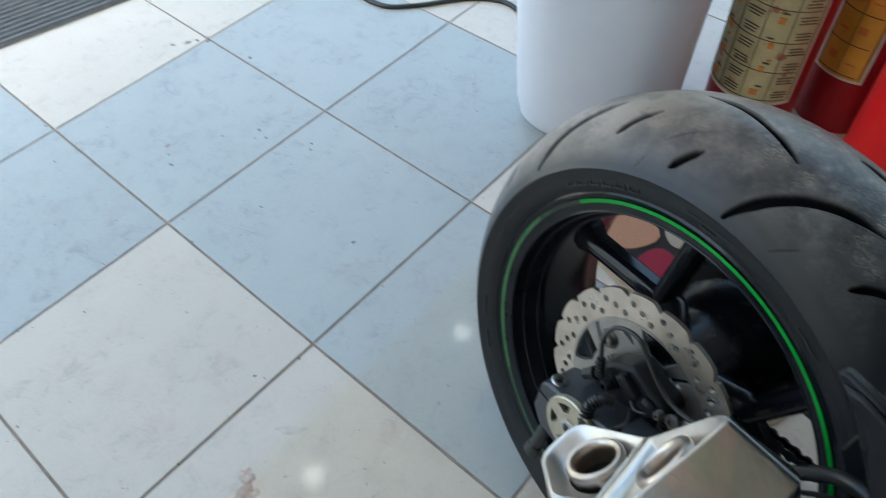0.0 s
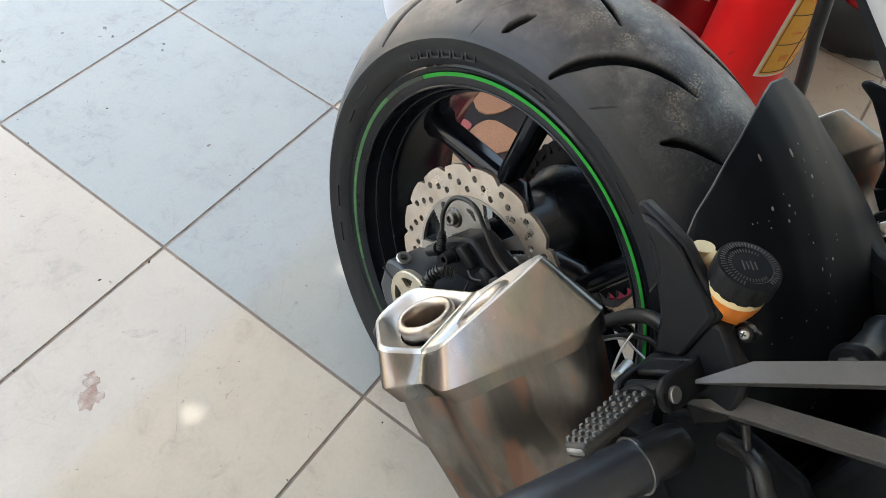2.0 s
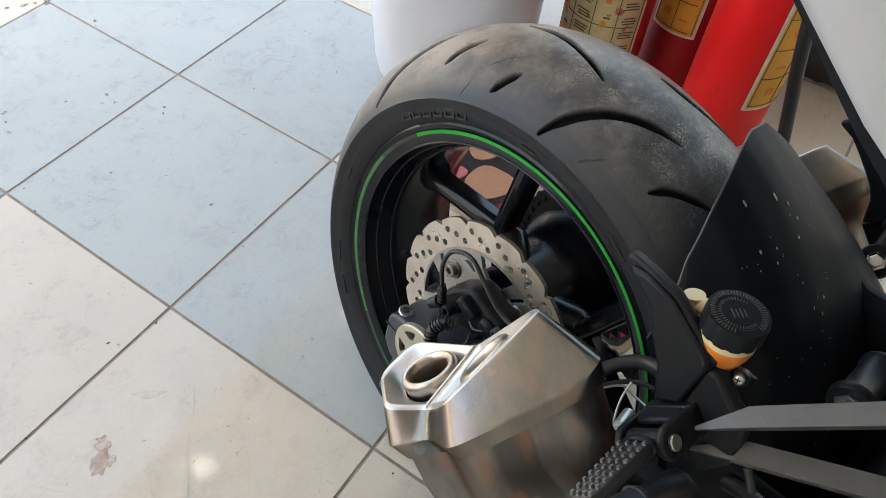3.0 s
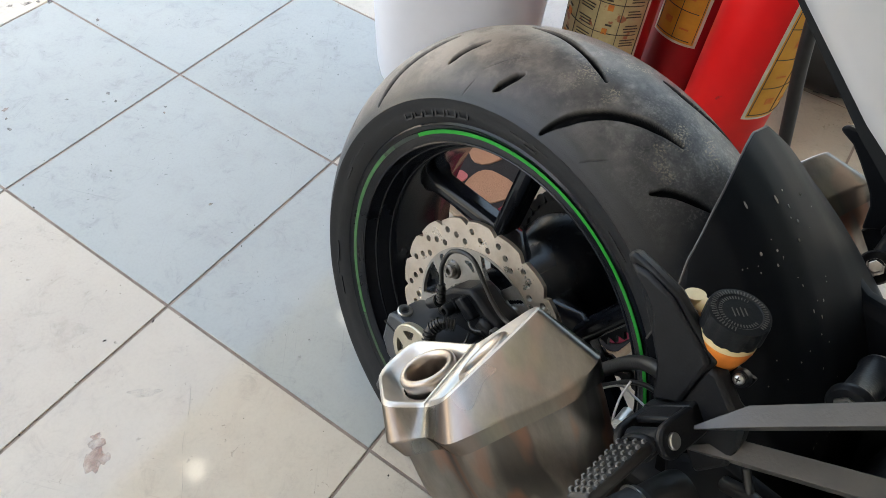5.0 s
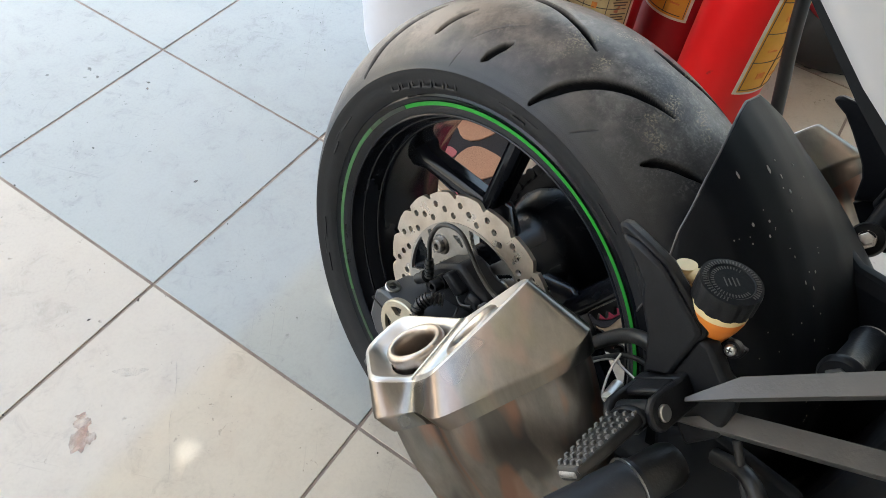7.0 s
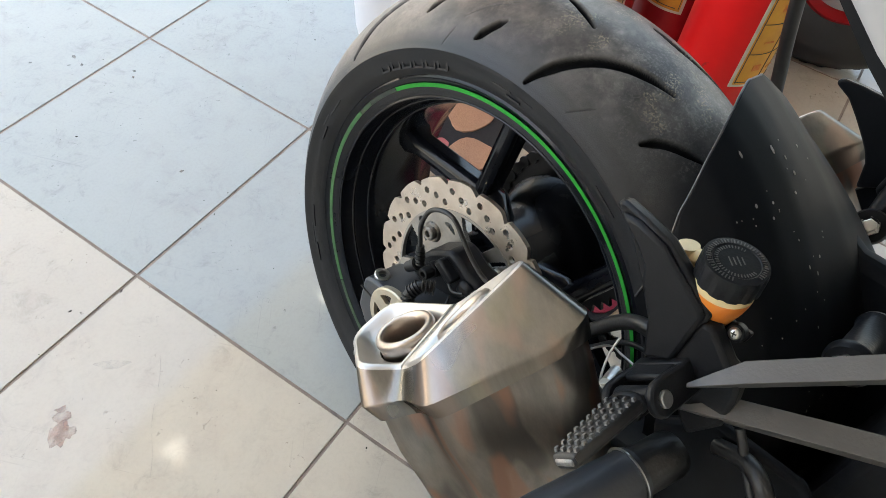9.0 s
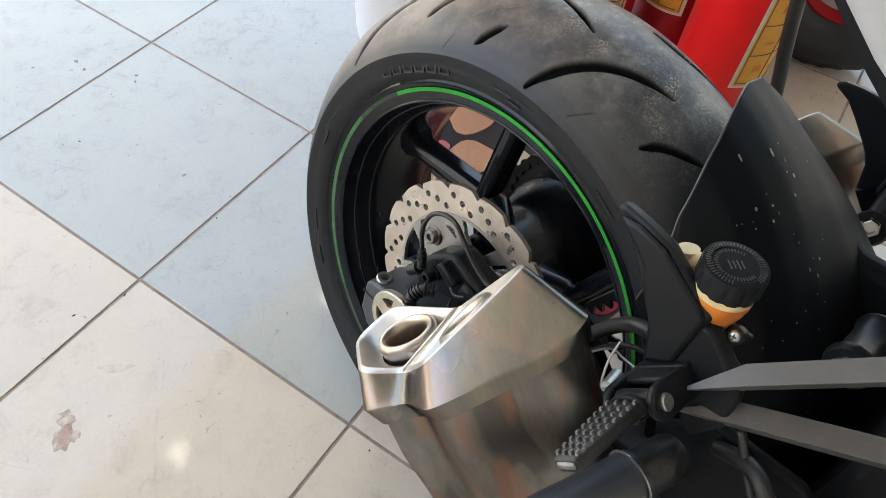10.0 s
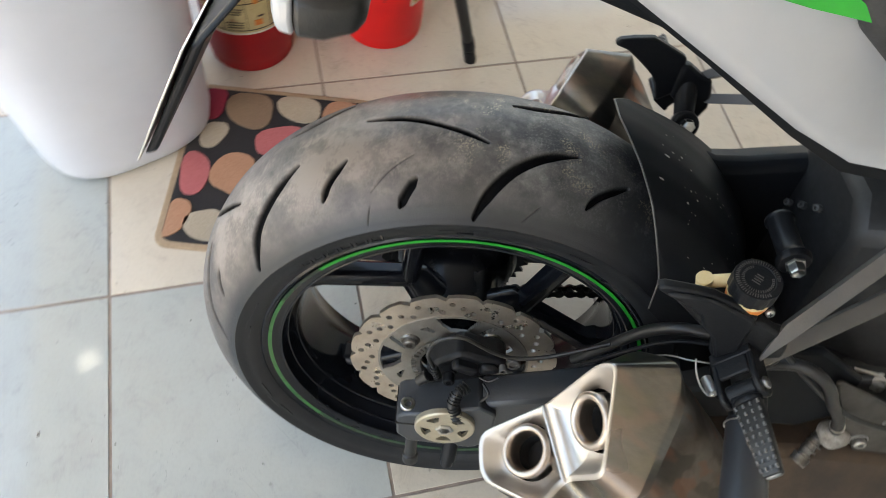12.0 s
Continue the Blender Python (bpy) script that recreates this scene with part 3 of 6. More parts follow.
def tyre_mesh(squash):
    angles = np.concatenate([np.arange(38, 200, 0.14), np.arange(200, 398, 2.0)])
    ys = np.concatenate([np.arange(-0.0955, 0.062, 0.00055), np.linspace(0.063, 0.0955, 14)])
    a, y = np.meshgrid(np.radians(angles), ys, indexing="ij")
    r = np.interp(y, PY, PR)
    # the profile as one soft curve
    fine = np.linspace(-0.0955, 0.0955, 1911)
    k = np.exp(-0.5 * (np.arange(-200, 201) / 65.0) ** 2)
    base = np.interp(np.linspace(-0.1155, 0.1155, 2311), PY, PR)
    soft = np.convolve(base, k / k.sum(), "same")[200:-200]
    blend = np.clip((0.0945 - np.abs(fine)) / 0.012, 0, 1)
    r = np.interp(y, fine, np.interp(fine, PY, PR) * (1 - blend) + soft * blend)
    depth = np.zeros_like(r)
    arc = a * 0.3
    for lines, deep in ((GROOVES, 0.0065), (SLITS, 0.0016)):
        for pts, width in lines:
            q = smooth_line(pts)
            q = np.c_[np.radians(q[:, 0] - 0.3) * 0.3, q[:, 1] - 0.0015]
            u = np.linspace(0, 1, len(q))
            pad = width + 0.004
            i0, i1 = np.searchsorted(arc[:, 0], (q[:, 0].min() - pad, q[:, 0].max() + pad))
            j0, j1 = np.searchsorted(ys, (q[:, 1].min() - pad, q[:, 1].max() + pad))
            aa, yy = arc[i0:i1, j0:j1], y[i0:i1, j0:j1]
            inside = np.full(aa.shape, -1.0)
            for (qa, qy), uu in zip(q, u):
                w = width * 0.57 * min(1.0, 0.35 + 3.0 * min(uu, 1 - uu))
                inside = np.maximum(inside, w - np.hypot(aa - qa, (yy - qy) * 1.12))
            k = np.clip(inside / min(0.0028, width) + 0.5, 0, 1)
            depth[i0:i1, j0:j1] = np.maximum(depth[i0:i1, j0:j1], deep * k * k * (3 - 2 * k))
    r = r - depth
    na, ny = r.shape
    pos = np.stack([r * np.cos(a), y, r * np.sin(a)], -1).reshape(-1, 3)
    pos = squash(pos)
    idx = np.arange(na * ny).reshape(na, ny)
    nxt = np.roll(idx, -1, 0)
    quads = np.stack([idx[:, :-1], nxt[:, :-1], nxt[:, 1:], idx[:, 1:]], -1).reshape(-1, 4)
    me = bpy.data.meshes.new("tyre")
    me.from_pydata(pos.tolist(), [], quads.tolist())
    me.materials.append(M_TYRE)
    # groove depth, which drives the painted darkness of the grooves
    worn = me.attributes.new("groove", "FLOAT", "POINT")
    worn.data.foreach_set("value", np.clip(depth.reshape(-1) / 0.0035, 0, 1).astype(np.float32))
    me.polygons.foreach_set("use_smooth", [True] * len(quads))
    me.update()
    return me


def squash(pos):
    """The weight of the bike flattens the tyre on the floor."""
    m = np.array(BIKE)
    z = pos @ m[2, :3] + m[2, 3]
    lift = np.maximum(0.002 - z, 0)
    return pos + lift[:, None] * m[2, :3][None]


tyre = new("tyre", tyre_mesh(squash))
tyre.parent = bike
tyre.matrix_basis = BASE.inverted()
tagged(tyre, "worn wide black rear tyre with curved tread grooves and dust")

WHEEL = Matrix.Rotation(radians(90), 4, "X")  # z of a lathe becomes -y


for s in (-1, 1):
    bm = fresh()
    prof = [(0.0955, 0.2570), (0.0950, 0.2535), (0.0925, 0.2500), (0.0915, 0.2440), (0.0890, 0.2380), (0.0850, 0.2320), (0.0800, 0.2270), (0.0760, 0.2255)]
    add_lathe(bm, [(-s * z, r) for z, r in prof], WHEEL, 160)
    for v in bm.verts:
        w = BIKE @ v.co
        if w.z < 0.002:
            v.co += (0.002 - w.z) * Vector((0.0, -0.2394, 0.9709))
    part("sidewall", bm, M_SIDEWALL, tyre, "matt black sidewall with raised marks")

# raised marks on the near sidewall: plain blocks
bm = fresh()
for i, (deg, wide) in enumerate([(134.2, 0.0145), (130.2, 0.0155), (126.2, 0.0155), (122.2, 0.0155), (118.2, 0.0155), (114.2, 0.0145)]):
    for dr in (0.2388, 0.2490):
        a = radians(deg)
        m = Matrix((( -math.sin(a), 0, math.cos(a), dr * math.cos(a)), (0, 1, 0, -0.0913), (math.cos(a), 0, math.sin(a), dr * math.sin(a)), (0, 0, 0, 1)))
        add_box(bm, (wide * 0.8, 0.0014, 0.0020), m)
    for da in (-0.45, 0.45):
        aa = a + radians(da * 3.1)
        dr = 0.244
        m = Matrix(((-math.sin(aa), 0, math.cos(aa), dr * math.cos(aa)), (0, 1, 0, -0.0911), (math.cos(aa), 0, math.sin(aa), dr * math.sin(aa)), (0, 0, 0, 1)))
        add_box(bm, (0.0022, 0.0014, 0.011), m)
for deg, dr, ln in [(97, 0.245, 0.022), (93.5, 0.241, 0.016), (90.5, 0.246, 0.018), (160, 0.244, 0.03), (166, 0.247, 0.02), (170, 0.242, 0.02), (200, 0.243, 0.03), (206, 0.247, 0.03), (212, 0.243, 0.026), (65, 0.244, 0.03)]:
    a = radians(deg)
    m = Matrix(((-math.sin(a), 0, math.cos(a), dr * math.cos(a)), (0, 1, 0, -0.0915), (math.cos(a), 0, math.sin(a), dr * math.sin(a)), (0, 0, 0, 1)))
    add_box(bm, (ln, 0.0016, 0.0016), m)
tagged(part("raised_mark", bm, M_SIDEWALL, tyre, "raised rubber block marks"), kind="stuff")

# rim
bm = fresh()
prof = [(0.079, 0.2285), (0.0835, 0.2305), (0.0848, 0.2280), (0.0815, 0.2245), (0.0800, 0.2130), (0.0770, 0.2085), (0.0690, 0.2070), (0.0610, 0.2030),
        (0.0480, 0.1985), (0.0420, 0.1955), (0.0300, 0.1935), (0.0, 0.1925), (-0.0300, 0.1935), (-0.0420, 0.1955), (-0.0480, 0.1985), (-0.0610, 0.2030),
        (-0.0690, 0.2060), (-0.0770, 0.2085), (-0.0815, 0.2235), (-0.0845, 0.2265), (-0.0835, 0.2290), (-0.079, 0.2280), (-0.06, 0.2140), (0.0, 0.2050), (0.06, 0.2140)]
add_lathe(bm, prof, WHEEL, 160, closed=True)
rim = part("rim", bm, M_RIM, bike, "gloss black cast wheel rim")


for yb, rb in ((-0.0765, 0.2078), (-0.0605, 0.2026), (-0.0425, 0.1955)):
    bm = fresh()
    add_lathe(bm, [(-yb + 0.0014 * math.cos(d), rb + 0.0014 * math.sin(d)) for d in [2 * math.pi * k / 8 for k in range(8)]], WHEEL, 128, closed=True)
    part("rim_bead", bm, M_RIM, rim)


def rim_band(name, start, end, mat, label, r0=0.2180, r1=0.2222):
    """A strip of tape on the flat of the rim's lip; degrees round the wheel."""
    b = fresh()
    n = max(4, int((end - start) / 2))
    rows = []
    for i in range(n + 1):
        a = radians(start + (end - start) * i / n)
        rows.append([b.verts.new((r * math.cos(a), y, r * math.sin(a))) for r, y in ((r0, -0.0806), (r0, -0.0812), (r1, -0.0822), (r1, -0.0816))])
    for p, q in zip(rows, rows[1:]):
        for k in range(4):
            b.faces.new((p[k], p[(k + 1) % 4], q[(k + 1) % 4], q[k]))
    b.faces.new(rows[0])
    b.faces.new(rows[-1])
    return part(name, b, mat, rim, label)


rim_band("rim_stripe", -40, 135.5, M_GREEN, "bright green rim tape")
rim_band("rim_stripe", 135.8, 148, M_GREEN_WORN, "worn dark stretch of rim tape")
rim_band("rim_stripe", 148.3, 154, M_GREEN_FAINT, "half-worn stretch of green rim tape")
rim_band("rim_stripe", 154.3, 222, M_GREEN_OLD, "pale green rim tape")
rim_band("rim_stripe", 222.3, 318, M_GREEN_FAINT, "half-worn stretch of green rim tape")

for node_deg in (136.5, 16.5, 256.5):
    b = fresh()
    node = Vector((0.086 * math.cos(radians(node_deg)), 0, 0.086 * math.sin(radians(node_deg))))
    arms = [(Vector((0.03 * math.cos(radians(node_deg)), 0, 0.03 * math.sin(radians(node_deg)))), node, 0.026, 0.021, 0.030, 0.020, 0.034, 0.012)]
    for end in (node_deg + 29.5, node_deg - 29.5):
        e = Vector((0.191 * math.cos(radians(end)), 0, 0.191 * math.sin(radians(end))))
        arms.append((node, e, 0.0122, 0.0118, 0.013, 0.0145, 0.011, 0.013))
    for p, q, w0, w1, d0, d1, f0, f1 in arms:
        d = (q - p).normalized()
        s = Vector((-d.z, 0, d.x))
        c = Vector((0, 1, 0))
        rings = []
        wide, deep = (0.7, 0.8) if w0 > 0.02 else (1.9, 1.3)
        for t, w, dp, f in ((-0.08, w0, d0, f0), (0.5, (w0 + w1) / 2, (d0 + d1) / 2, (f0 + f1) / 2), (0.86, w1, d1, f1), (1.04, w1 * wide, d1 * deep, f1)):
            o = p + (q - p) * t - c * (f - dp)
            section = [(math.cos(radians(k * 22.5)), math.sin(radians(k * 22.5))) for k in range(16)] if w0 > 0.02 else ((-1, -0.55), (-0.55, -1), (0.55, -1), (1, -0.55), (1, 1), (-1, 1))
            rings.append([o + s * x * w + c * yy * dp for x, yy in section])
        add_loft(b, rings)
    part("spoke", b, M_RIM, rim, bevel=0.0045, segments=3)

bm = fresh()
add_lathe(bm, [(0.070, 0.018), (0.070, 0.036), (0.067, 0.042), (0.060, 0.046), (0.03, 0.050), (-0.03, 0.052), (-0.046, 0.056), (-0.055, 0.063), (-0.060, 0.0690), (-0.082, 0.0782), (-0.0865, 0.0812), (-0.0905, 0.0818), (-0.0935, 0.0800), (-0.095, 0.06), (-0.1, 0.02)], WHEEL, 72)
part("hub", bm, M_HUB, rim)

# brake disc, wavy edge, drilled; openings are real
def disc_mesh():
    b = fresh()
    inner, outer, band, hole, sectors = 0.0905, 0.125, 0.1182, 0.0037, 54

    def at(r, a, y):
        return b.verts.new((r * math.cos(a), y, r * math.sin(a)))

    def sheet(corners):
        """A patch on both faces of the disc; corners are (r, a)."""
        for y in (-0.0775, -0.0725):
            b.faces.new([at(r, a, y) for r, a in corners])

    for k in range(sectors):
        a0, a1 = 2 * math.pi * k / sectors, 2 * math.pi * (k + 1) / sectors
        rc, ac = (0.0985, 0.1055, 0.1120)[k % 3], (a0 + a1) / 2
        lo, hi = rc - 0.006, rc + 0.006
        sheet([(inner, a0), (inner, a1), (lo, a1), (lo, a0)])
        sheet([(hi, a0), (hi, a1), (band, a1), (band, a0)])
        square, circle = [], []
        for q in range(16):
            d = 2 * math.pi * q / 16
            x, y = math.cos(d), math.sin(d)
            g = 1 / max(abs(x), abs(y))
            square.append((rc + 0.006 * x * g, ac + (a1 - a0) / 2 * y * g))
            circle.append((rc + hole * x, ac + hole * y / rc))
        rims = []
        for y in (-0.0775, -0.0725):
            s_, c_ = [at(r, a, y) for r, a in square], [at(r, a, y) for r, a in circle]
            for q in range(16):
                n = (q + 1) % 16
                b.faces.new((s_[q], s_[n], c_[n], c_[q]))
            rims.append(c_)
        for q in range(16):
            n = (q + 1) % 16
            b.faces.new((rims[0][q], rims[0][n], rims[1][n], rims[1][q]))
        for q in range(3):
            a, c = a0 + (a1 - a0) * q / 3, a0 + (a1 - a0) * (q + 1) / 3
            b.faces.new((at(inner, a, -0.0775), at(inner, c, -0.0775), at(inner, c, -0.0725), at(inner, a, -0.0725)))

    def edge(i):
        u = (i / 288 * 18) % 1.0
        return outer - 0.0074 * max(0.0, 1 - u * 4.5) - 0.0035 * max(0.0, 1 - (1 - u) * 2.2) * 0.6
    for i in range(288):
        a, c = 2 * math.pi * i / 288, 2 * math.pi * (i + 1) / 288
        sheet([(band, a), (band, c), (edge(i + 1), c), (edge(i), a)])
        b.faces.new((at(edge(i), a, -0.0775), at(edge(i + 1), c, -0.0775), at(edge(i + 1), c, -0.0725), at(edge(i), a, -0.0725)))
    return b


disc = part("brake_disc", disc_mesh(), M_DISC, bike, "wavy drilled steel rear brake disc, slightly rusty", smooth=0)


def carrier_mesh():
    b = fresh()
    n = 360
    radii = [0.040, 0.050] + [0.0570 + 0.0015 * k for k in range(22)] + [0.0912]

    def open_at(i, j):
        phi = (145.0 - (i + 0.5) * 360 / n) % 90
        r = (radii[j] + radii[j + 1]) / 2
        window = 0.0635 < r < 0.0888 and np.interp(r, (0.0635, 0.072, 0.0888), (46, 40, 36)) < phi < np.interp(r, (0.0635, 0.0888), (64, 70))
        slot = 0.0630 < r < 0.0882 and 73 + (r - 0.063) * 320 < phi < 79 + (r - 0.063) * 240
        notch = 0.064 < r < 0.077 and np.interp(r, (0.064, 0.0742), (28, 19)) < phi < np.interp(r, (0.064, 0.078), (31, 25))
        return window or slot or notch

    v = {}
    for i in range(n):
        a = 2 * math.pi * i / n
        for j, r in enumerate(radii):
            for k, y in enumerate((-0.0785, -0.0735)):
                v[i, j, k] = b.verts.new((r * math.cos(a), y, r * math.sin(a)))
    face = {(i, j) for i in range(n) for j in range(len(radii) - 1) if not open_at(i, j)}
    for i, j in sorted(face):
        k = (i + 1) % n
        b.faces.new((v[i, j, 0], v[k, j, 0], v[k, j + 1, 0], v[i, j + 1, 0]))
        b.faces.new((v[i, j, 1], v[i, j + 1, 1], v[k, j + 1, 1], v[k, j, 1]))
        for (di, dj), (p, q) in {(-1, 0): ((i, j), (i, j + 1)), (1, 0): ((k, j + 1), (k, j)), (0, -1): ((k, j), (i, j)), (0, 1): ((i, j + 1), (k, j + 1))}.items():
            if ((i + di) % n, j + dj) not in face:
                b.faces.new((v[(*p, 0)], v[(*q, 0)], v[(*q, 1)], v[(*p, 1)]))
    return b


part("disc_carrier", carrier_mesh(), M_CARRIER, disc, "silver disc carrier with cut-out windows", smooth=30)
for i in range(4):
    a = radians(145.0 + 90 * i)
    bm = fresh()
    c = Vector((0.067 * math.cos(a), -0.077, 0.067 * math.sin(a)))
    add_lathe(bm, [(-0.003, 0.012), (0.002, 0.012), (0.004, 0.0105), (0.004, 0.0075)], frame_of(c, c + Vector((0, -1, 0))), 24)
    add_hex(bm, c + Vector((0, -0.003, 0)), c + Vector((0, -0.010, 0)), 0.0078)
    part("bolt", bm, M_ROD, disc)
# notched sensor ring
bm = fresh()
add_lathe(bm, [(0.081, 0.05), (0.083, 0.05), (0.083, 0.04), (0.081, 0.04)], WHEEL, 64, closed=True)
for i in range(44):
    a = 2 * math.pi * i / 44
    add_box(bm, (0.0028, 0.003, 0.006), Matrix.Translation((0.0475 * math.cos(a), -0.0835, 0.0475 * math.sin(a))) @ Matrix.Rotation(-a + math.pi / 2, 4, "Y"))
part("sensor_ring", bm, M_CARRIER, disc, "notched silver wheel speed sensor ring")

# sprocket and chain
bm = fresh()
n = 42
rows = []
teeth = []
for i in range(n * 4):
    a = 2 * math.pi * i / (n * 4)
    r = (0.096, 0.1, 0.106, 0.1)[i % 4]
    teeth.append((r * math.cos(a), r * math.sin(a)))
SPK = Matrix(((1, 0, 0, 0), (0, 0, -1, 0.115), (0, 1, 0, 0), (0, 0, 0, 1)))
lo = [bm.verts.new(SPK @ Vector((x, z, -0.003))) for x, z in teeth]
hi = [bm.verts.new(SPK @ Vector((x, z, 0.003))) for x, z in teeth]
il = [bm.verts.new(SPK @ Vector((0.05 * x / math.hypot(x, z), 0.05 * z / math.hypot(x, z), -0.003))) for x, z in teeth]
ih = [bm.verts.new(SPK @ Vector((0.05 * x / math.hypot(x, z), 0.05 * z / math.hypot(x, z), 0.003))) for x, z in teeth]
for i in range(n * 4):
    j = (i + 1) % (n * 4)
    bm.faces.new((lo[i], lo[j], hi[j], hi[i]))
    bm.faces.new((lo[j], lo[i], il[i], il[j]))
    bm.faces.new((hi[i], hi[j], ih[j], ih[i]))
    bm.faces.new((il[i], ih[i], ih[j], il[j]))
part("sprocket", bm, M_CAST, bike, "black rear chain sprocket", smooth=0)

bm = fresh()
path = []
for i in range(18):
    path.append(Vector((0.52 - i * 0.52 / 18, 0.115, 0.055 + (0.102 - 0.055) * i / 18)))
for i in range(21):
    a = radians(90 + 180 * i / 20)
    path.append(Vector((0.102 * math.cos(a), 0.115, 0.102 * math.sin(a))))
for i in range(1, 34):
    path.append(Vector((i * 0.016, 0.115, -0.102 + i * 0.016 * 0.15)))
for i, (p, q) in enumerate(zip(path, path[1:])):
    d = (q - p)
    m = Matrix.Translation((p + q) / 2) @ d.to_track_quat("X", "Z").to_matrix().to_4x4()
    w = 0.0065 if i % 2 else 0.0045
    for yy in (-w, w):
        for e in (-0.5, 0.5):
            c = m @ Vector((e * d.length, yy, 0))
            add_cyl(bm, c - (m.to_3x3() @ Vector((0, 0.001, 0))), c + (m.to_3x3() @ Vector((0, 0.001, 0))), 0.0075, n=10)
        add_box(bm, (d.length * 1.02, 0.002, 0.009), m @ Matrix.Translation((0, yy, 0)))
    c = p
    add_cyl(bm, c + Vector((0, -0.007, 0)), c + Vector((0, 0.007, 0)), 0.0045, n=8)
part("chain", bm, M_CAST, bike, "oily dark drive chain", smooth=30)

# swingarm, near arm
bm = fresh()
def arm_ring(x, top, bot, y0, y1):
    return [(x, y0, top - 0.006), (x, y0 + 0.01, top), (x, y1, top), (x, y1, bot), (x, y0 + 0.008, bot), (x, y0, bot + 0.008)]


add_loft(bm, [arm_ring(0.02, 0.028, -0.045, -0.150, -0.112), arm_ring(0.12, 0.062, -0.03, -0.150, -0.112), arm_ring(0.3, 0.105, 0.01, -0.140, -0.09), arm_ring(0.5, 0.12, 0.03, -0.12, -0.06)])
swing = part("swingarm", bm, M_ARM, bike, "dark grey aluminium swingarm", bevel=0.004)
bm = fresh()
add_prism(bm, [(-0.062, -0.002), (-0.055, 0.0045), (-0.035, 0.010), (0.0, 0.024), (0.03, 0.034), (0.05, 0.02), (0.05, -0.045), (0.03, -0.06), (-0.045, -0.056), (-0.06, -0.04)], 0.11, 0.158, Matrix(((1, 0, 0, 0), (0, 0, -1, 0), (0, 1, 0, 0), (0, 0, 0, 1))))
part("axle_block", bm, M_ARM, swing, "dark grey axle clamp block", bevel=0.003)
bm = fresh()
# a black sheet in place of the shaded slot
add_box(bm, (0.036, 0.05, 0.0015), Matrix.Translation((-0.045, -0.134, -0.014)))
part("clamp_slot", bm, M_SOOT_DARK, swing)
# adjuster disc with five openings
bm = fresh()
AX = Vector((-0.006, -0.158, -0.006))
m = frame_of(AX, AX + Vector((0, -1, 0)))
add_lathe(bm, [(0, 0.0345), (0.006, 0.0345), (0.0075, 0.033), (0.0075, 0.027), (0.003, 0.027)], m, 60)
add_lathe(bm, [(0.003, 0.017), (0.0075, 0.017), (0.0075, 0.009), (0.002, 0.009)], m, 40)
for i in range(5):
    a = radians(20 + 72 * i)
    p, q = m @ Vector((0.014 * math.cos(a), 0.014 * math.sin(a), 0.005)), m @ Vector((0.03 * math.cos(a), 0.03 * math.sin(a), 0.005))
    d = (q - p).normalized()
    s = d.cross(Vector((0, 1, 0)))
    add_loft(bm, [[o + s * x + Vector((0, y, 0)) for x, y in ((-0.0075, -0.0024), (0.0075, -0.0024), (0.0075, 0.003), (-0.0075, 0.003))] for o in (p, q)])
# black backing stands in for the shade inside the openings
add_lathe(bm, [(0.0028, 0.03), (0.0028, 0.0001)], m, 40, mat=1)
part("chain_adjuster", bm, [M_ADJ, M_SOOT_DARK], swing, "pale golden five-spoked chain adjuster plate")
bm = fresh()
add_lathe(bm, [(0.0, 0.0105), (0.009, 0.0105), (0.010, 0.0095), (0.010, 0.0062), (0.004, 0.0055), (0.004, 0.0001)], m, 6)
part("axle_nut", bm, M_BOLT, swing)
bm = fresh()
c = Vector((-0.0504, -0.1444, 0.0018))
add_lathe(bm, [(0, 0.0085), (0.007, 0.0085), (0.008, 0.0075), (0.008, 0.0045), (0.003, 0.0045), (0.003, 0.0001)], frame_of(c, c + Vector((0.0, -0.1, 1))), 24)
part("clamp_bolt", bm, M_BOLT, swing, "bright socket head bolt")
bm = fresh()
add_lathe(bm, [(0.0, 0.0075), (0.05, 0.0075), (0.052, 0.0095), (0.064, 0.0095), (0.066, 0.008), (0.066, 0.0001)], frame_of((-0.041, -0.14, -0.052), (-0.039, -0.154, -0.121)), 20)
part("stand_spool", bm, M_RUBBER, swing, "black paddock stand spool")
bm = fresh()
add_cyl(bm, (0.008, -0.145, -0.05), (0.005, -0.166, -0.078), 0.0095)
add_hex(bm, (0.005, -0.166, -0.078), (0.004, -0.171, -0.085), 0.0075)
part("lower_clamp_bolt", bm, M_CAST, swing)
# far arm
bm = fresh()
add_loft(bm, [arm_ring(-0.05, 0.03, -0.05, 0.125, 0.16), arm_ring(0.12, 0.05, -0.04, 0.125, 0.16), arm_ring(0.3, 0.105, 0.01, 0.09, 0.140), arm_ring(0.5, 0.12, 0.03, 0.06, 0.12)])
part("far_arm", bm, M_CAST, swing)
bm = fresh()
add_box(bm, (0.1, 0.24, 0.1), Matrix.Translation((0.44, 0, 0.075)))
part("cross_member", bm, M_CAST, swing, bevel=0.012)

# brake caliper on its bracket
bm = fresh()
XZ = Matrix(((1, 0, 0, 0), (0, 0, -1, 0), (0, 1, 0, 0), (0, 0, 0, 1)))
add_prism(bm, [(-0.032, 0.012), (-0.033, 0.041), (-0.024, 0.056), (0.0, 0.078), (0.012, 0.0765), (0.028, 0.0710), (0.045, 0.0705), (0.056, 0.062), (0.052, 0.048), (0.024, 0.03), (0.0, 0.012)], 0.084, 0.118, XZ)
caliper = part("brake_caliper", bm, M_CAST, bike, "black rear brake caliper", bevel=0.005)
bm = fresh()
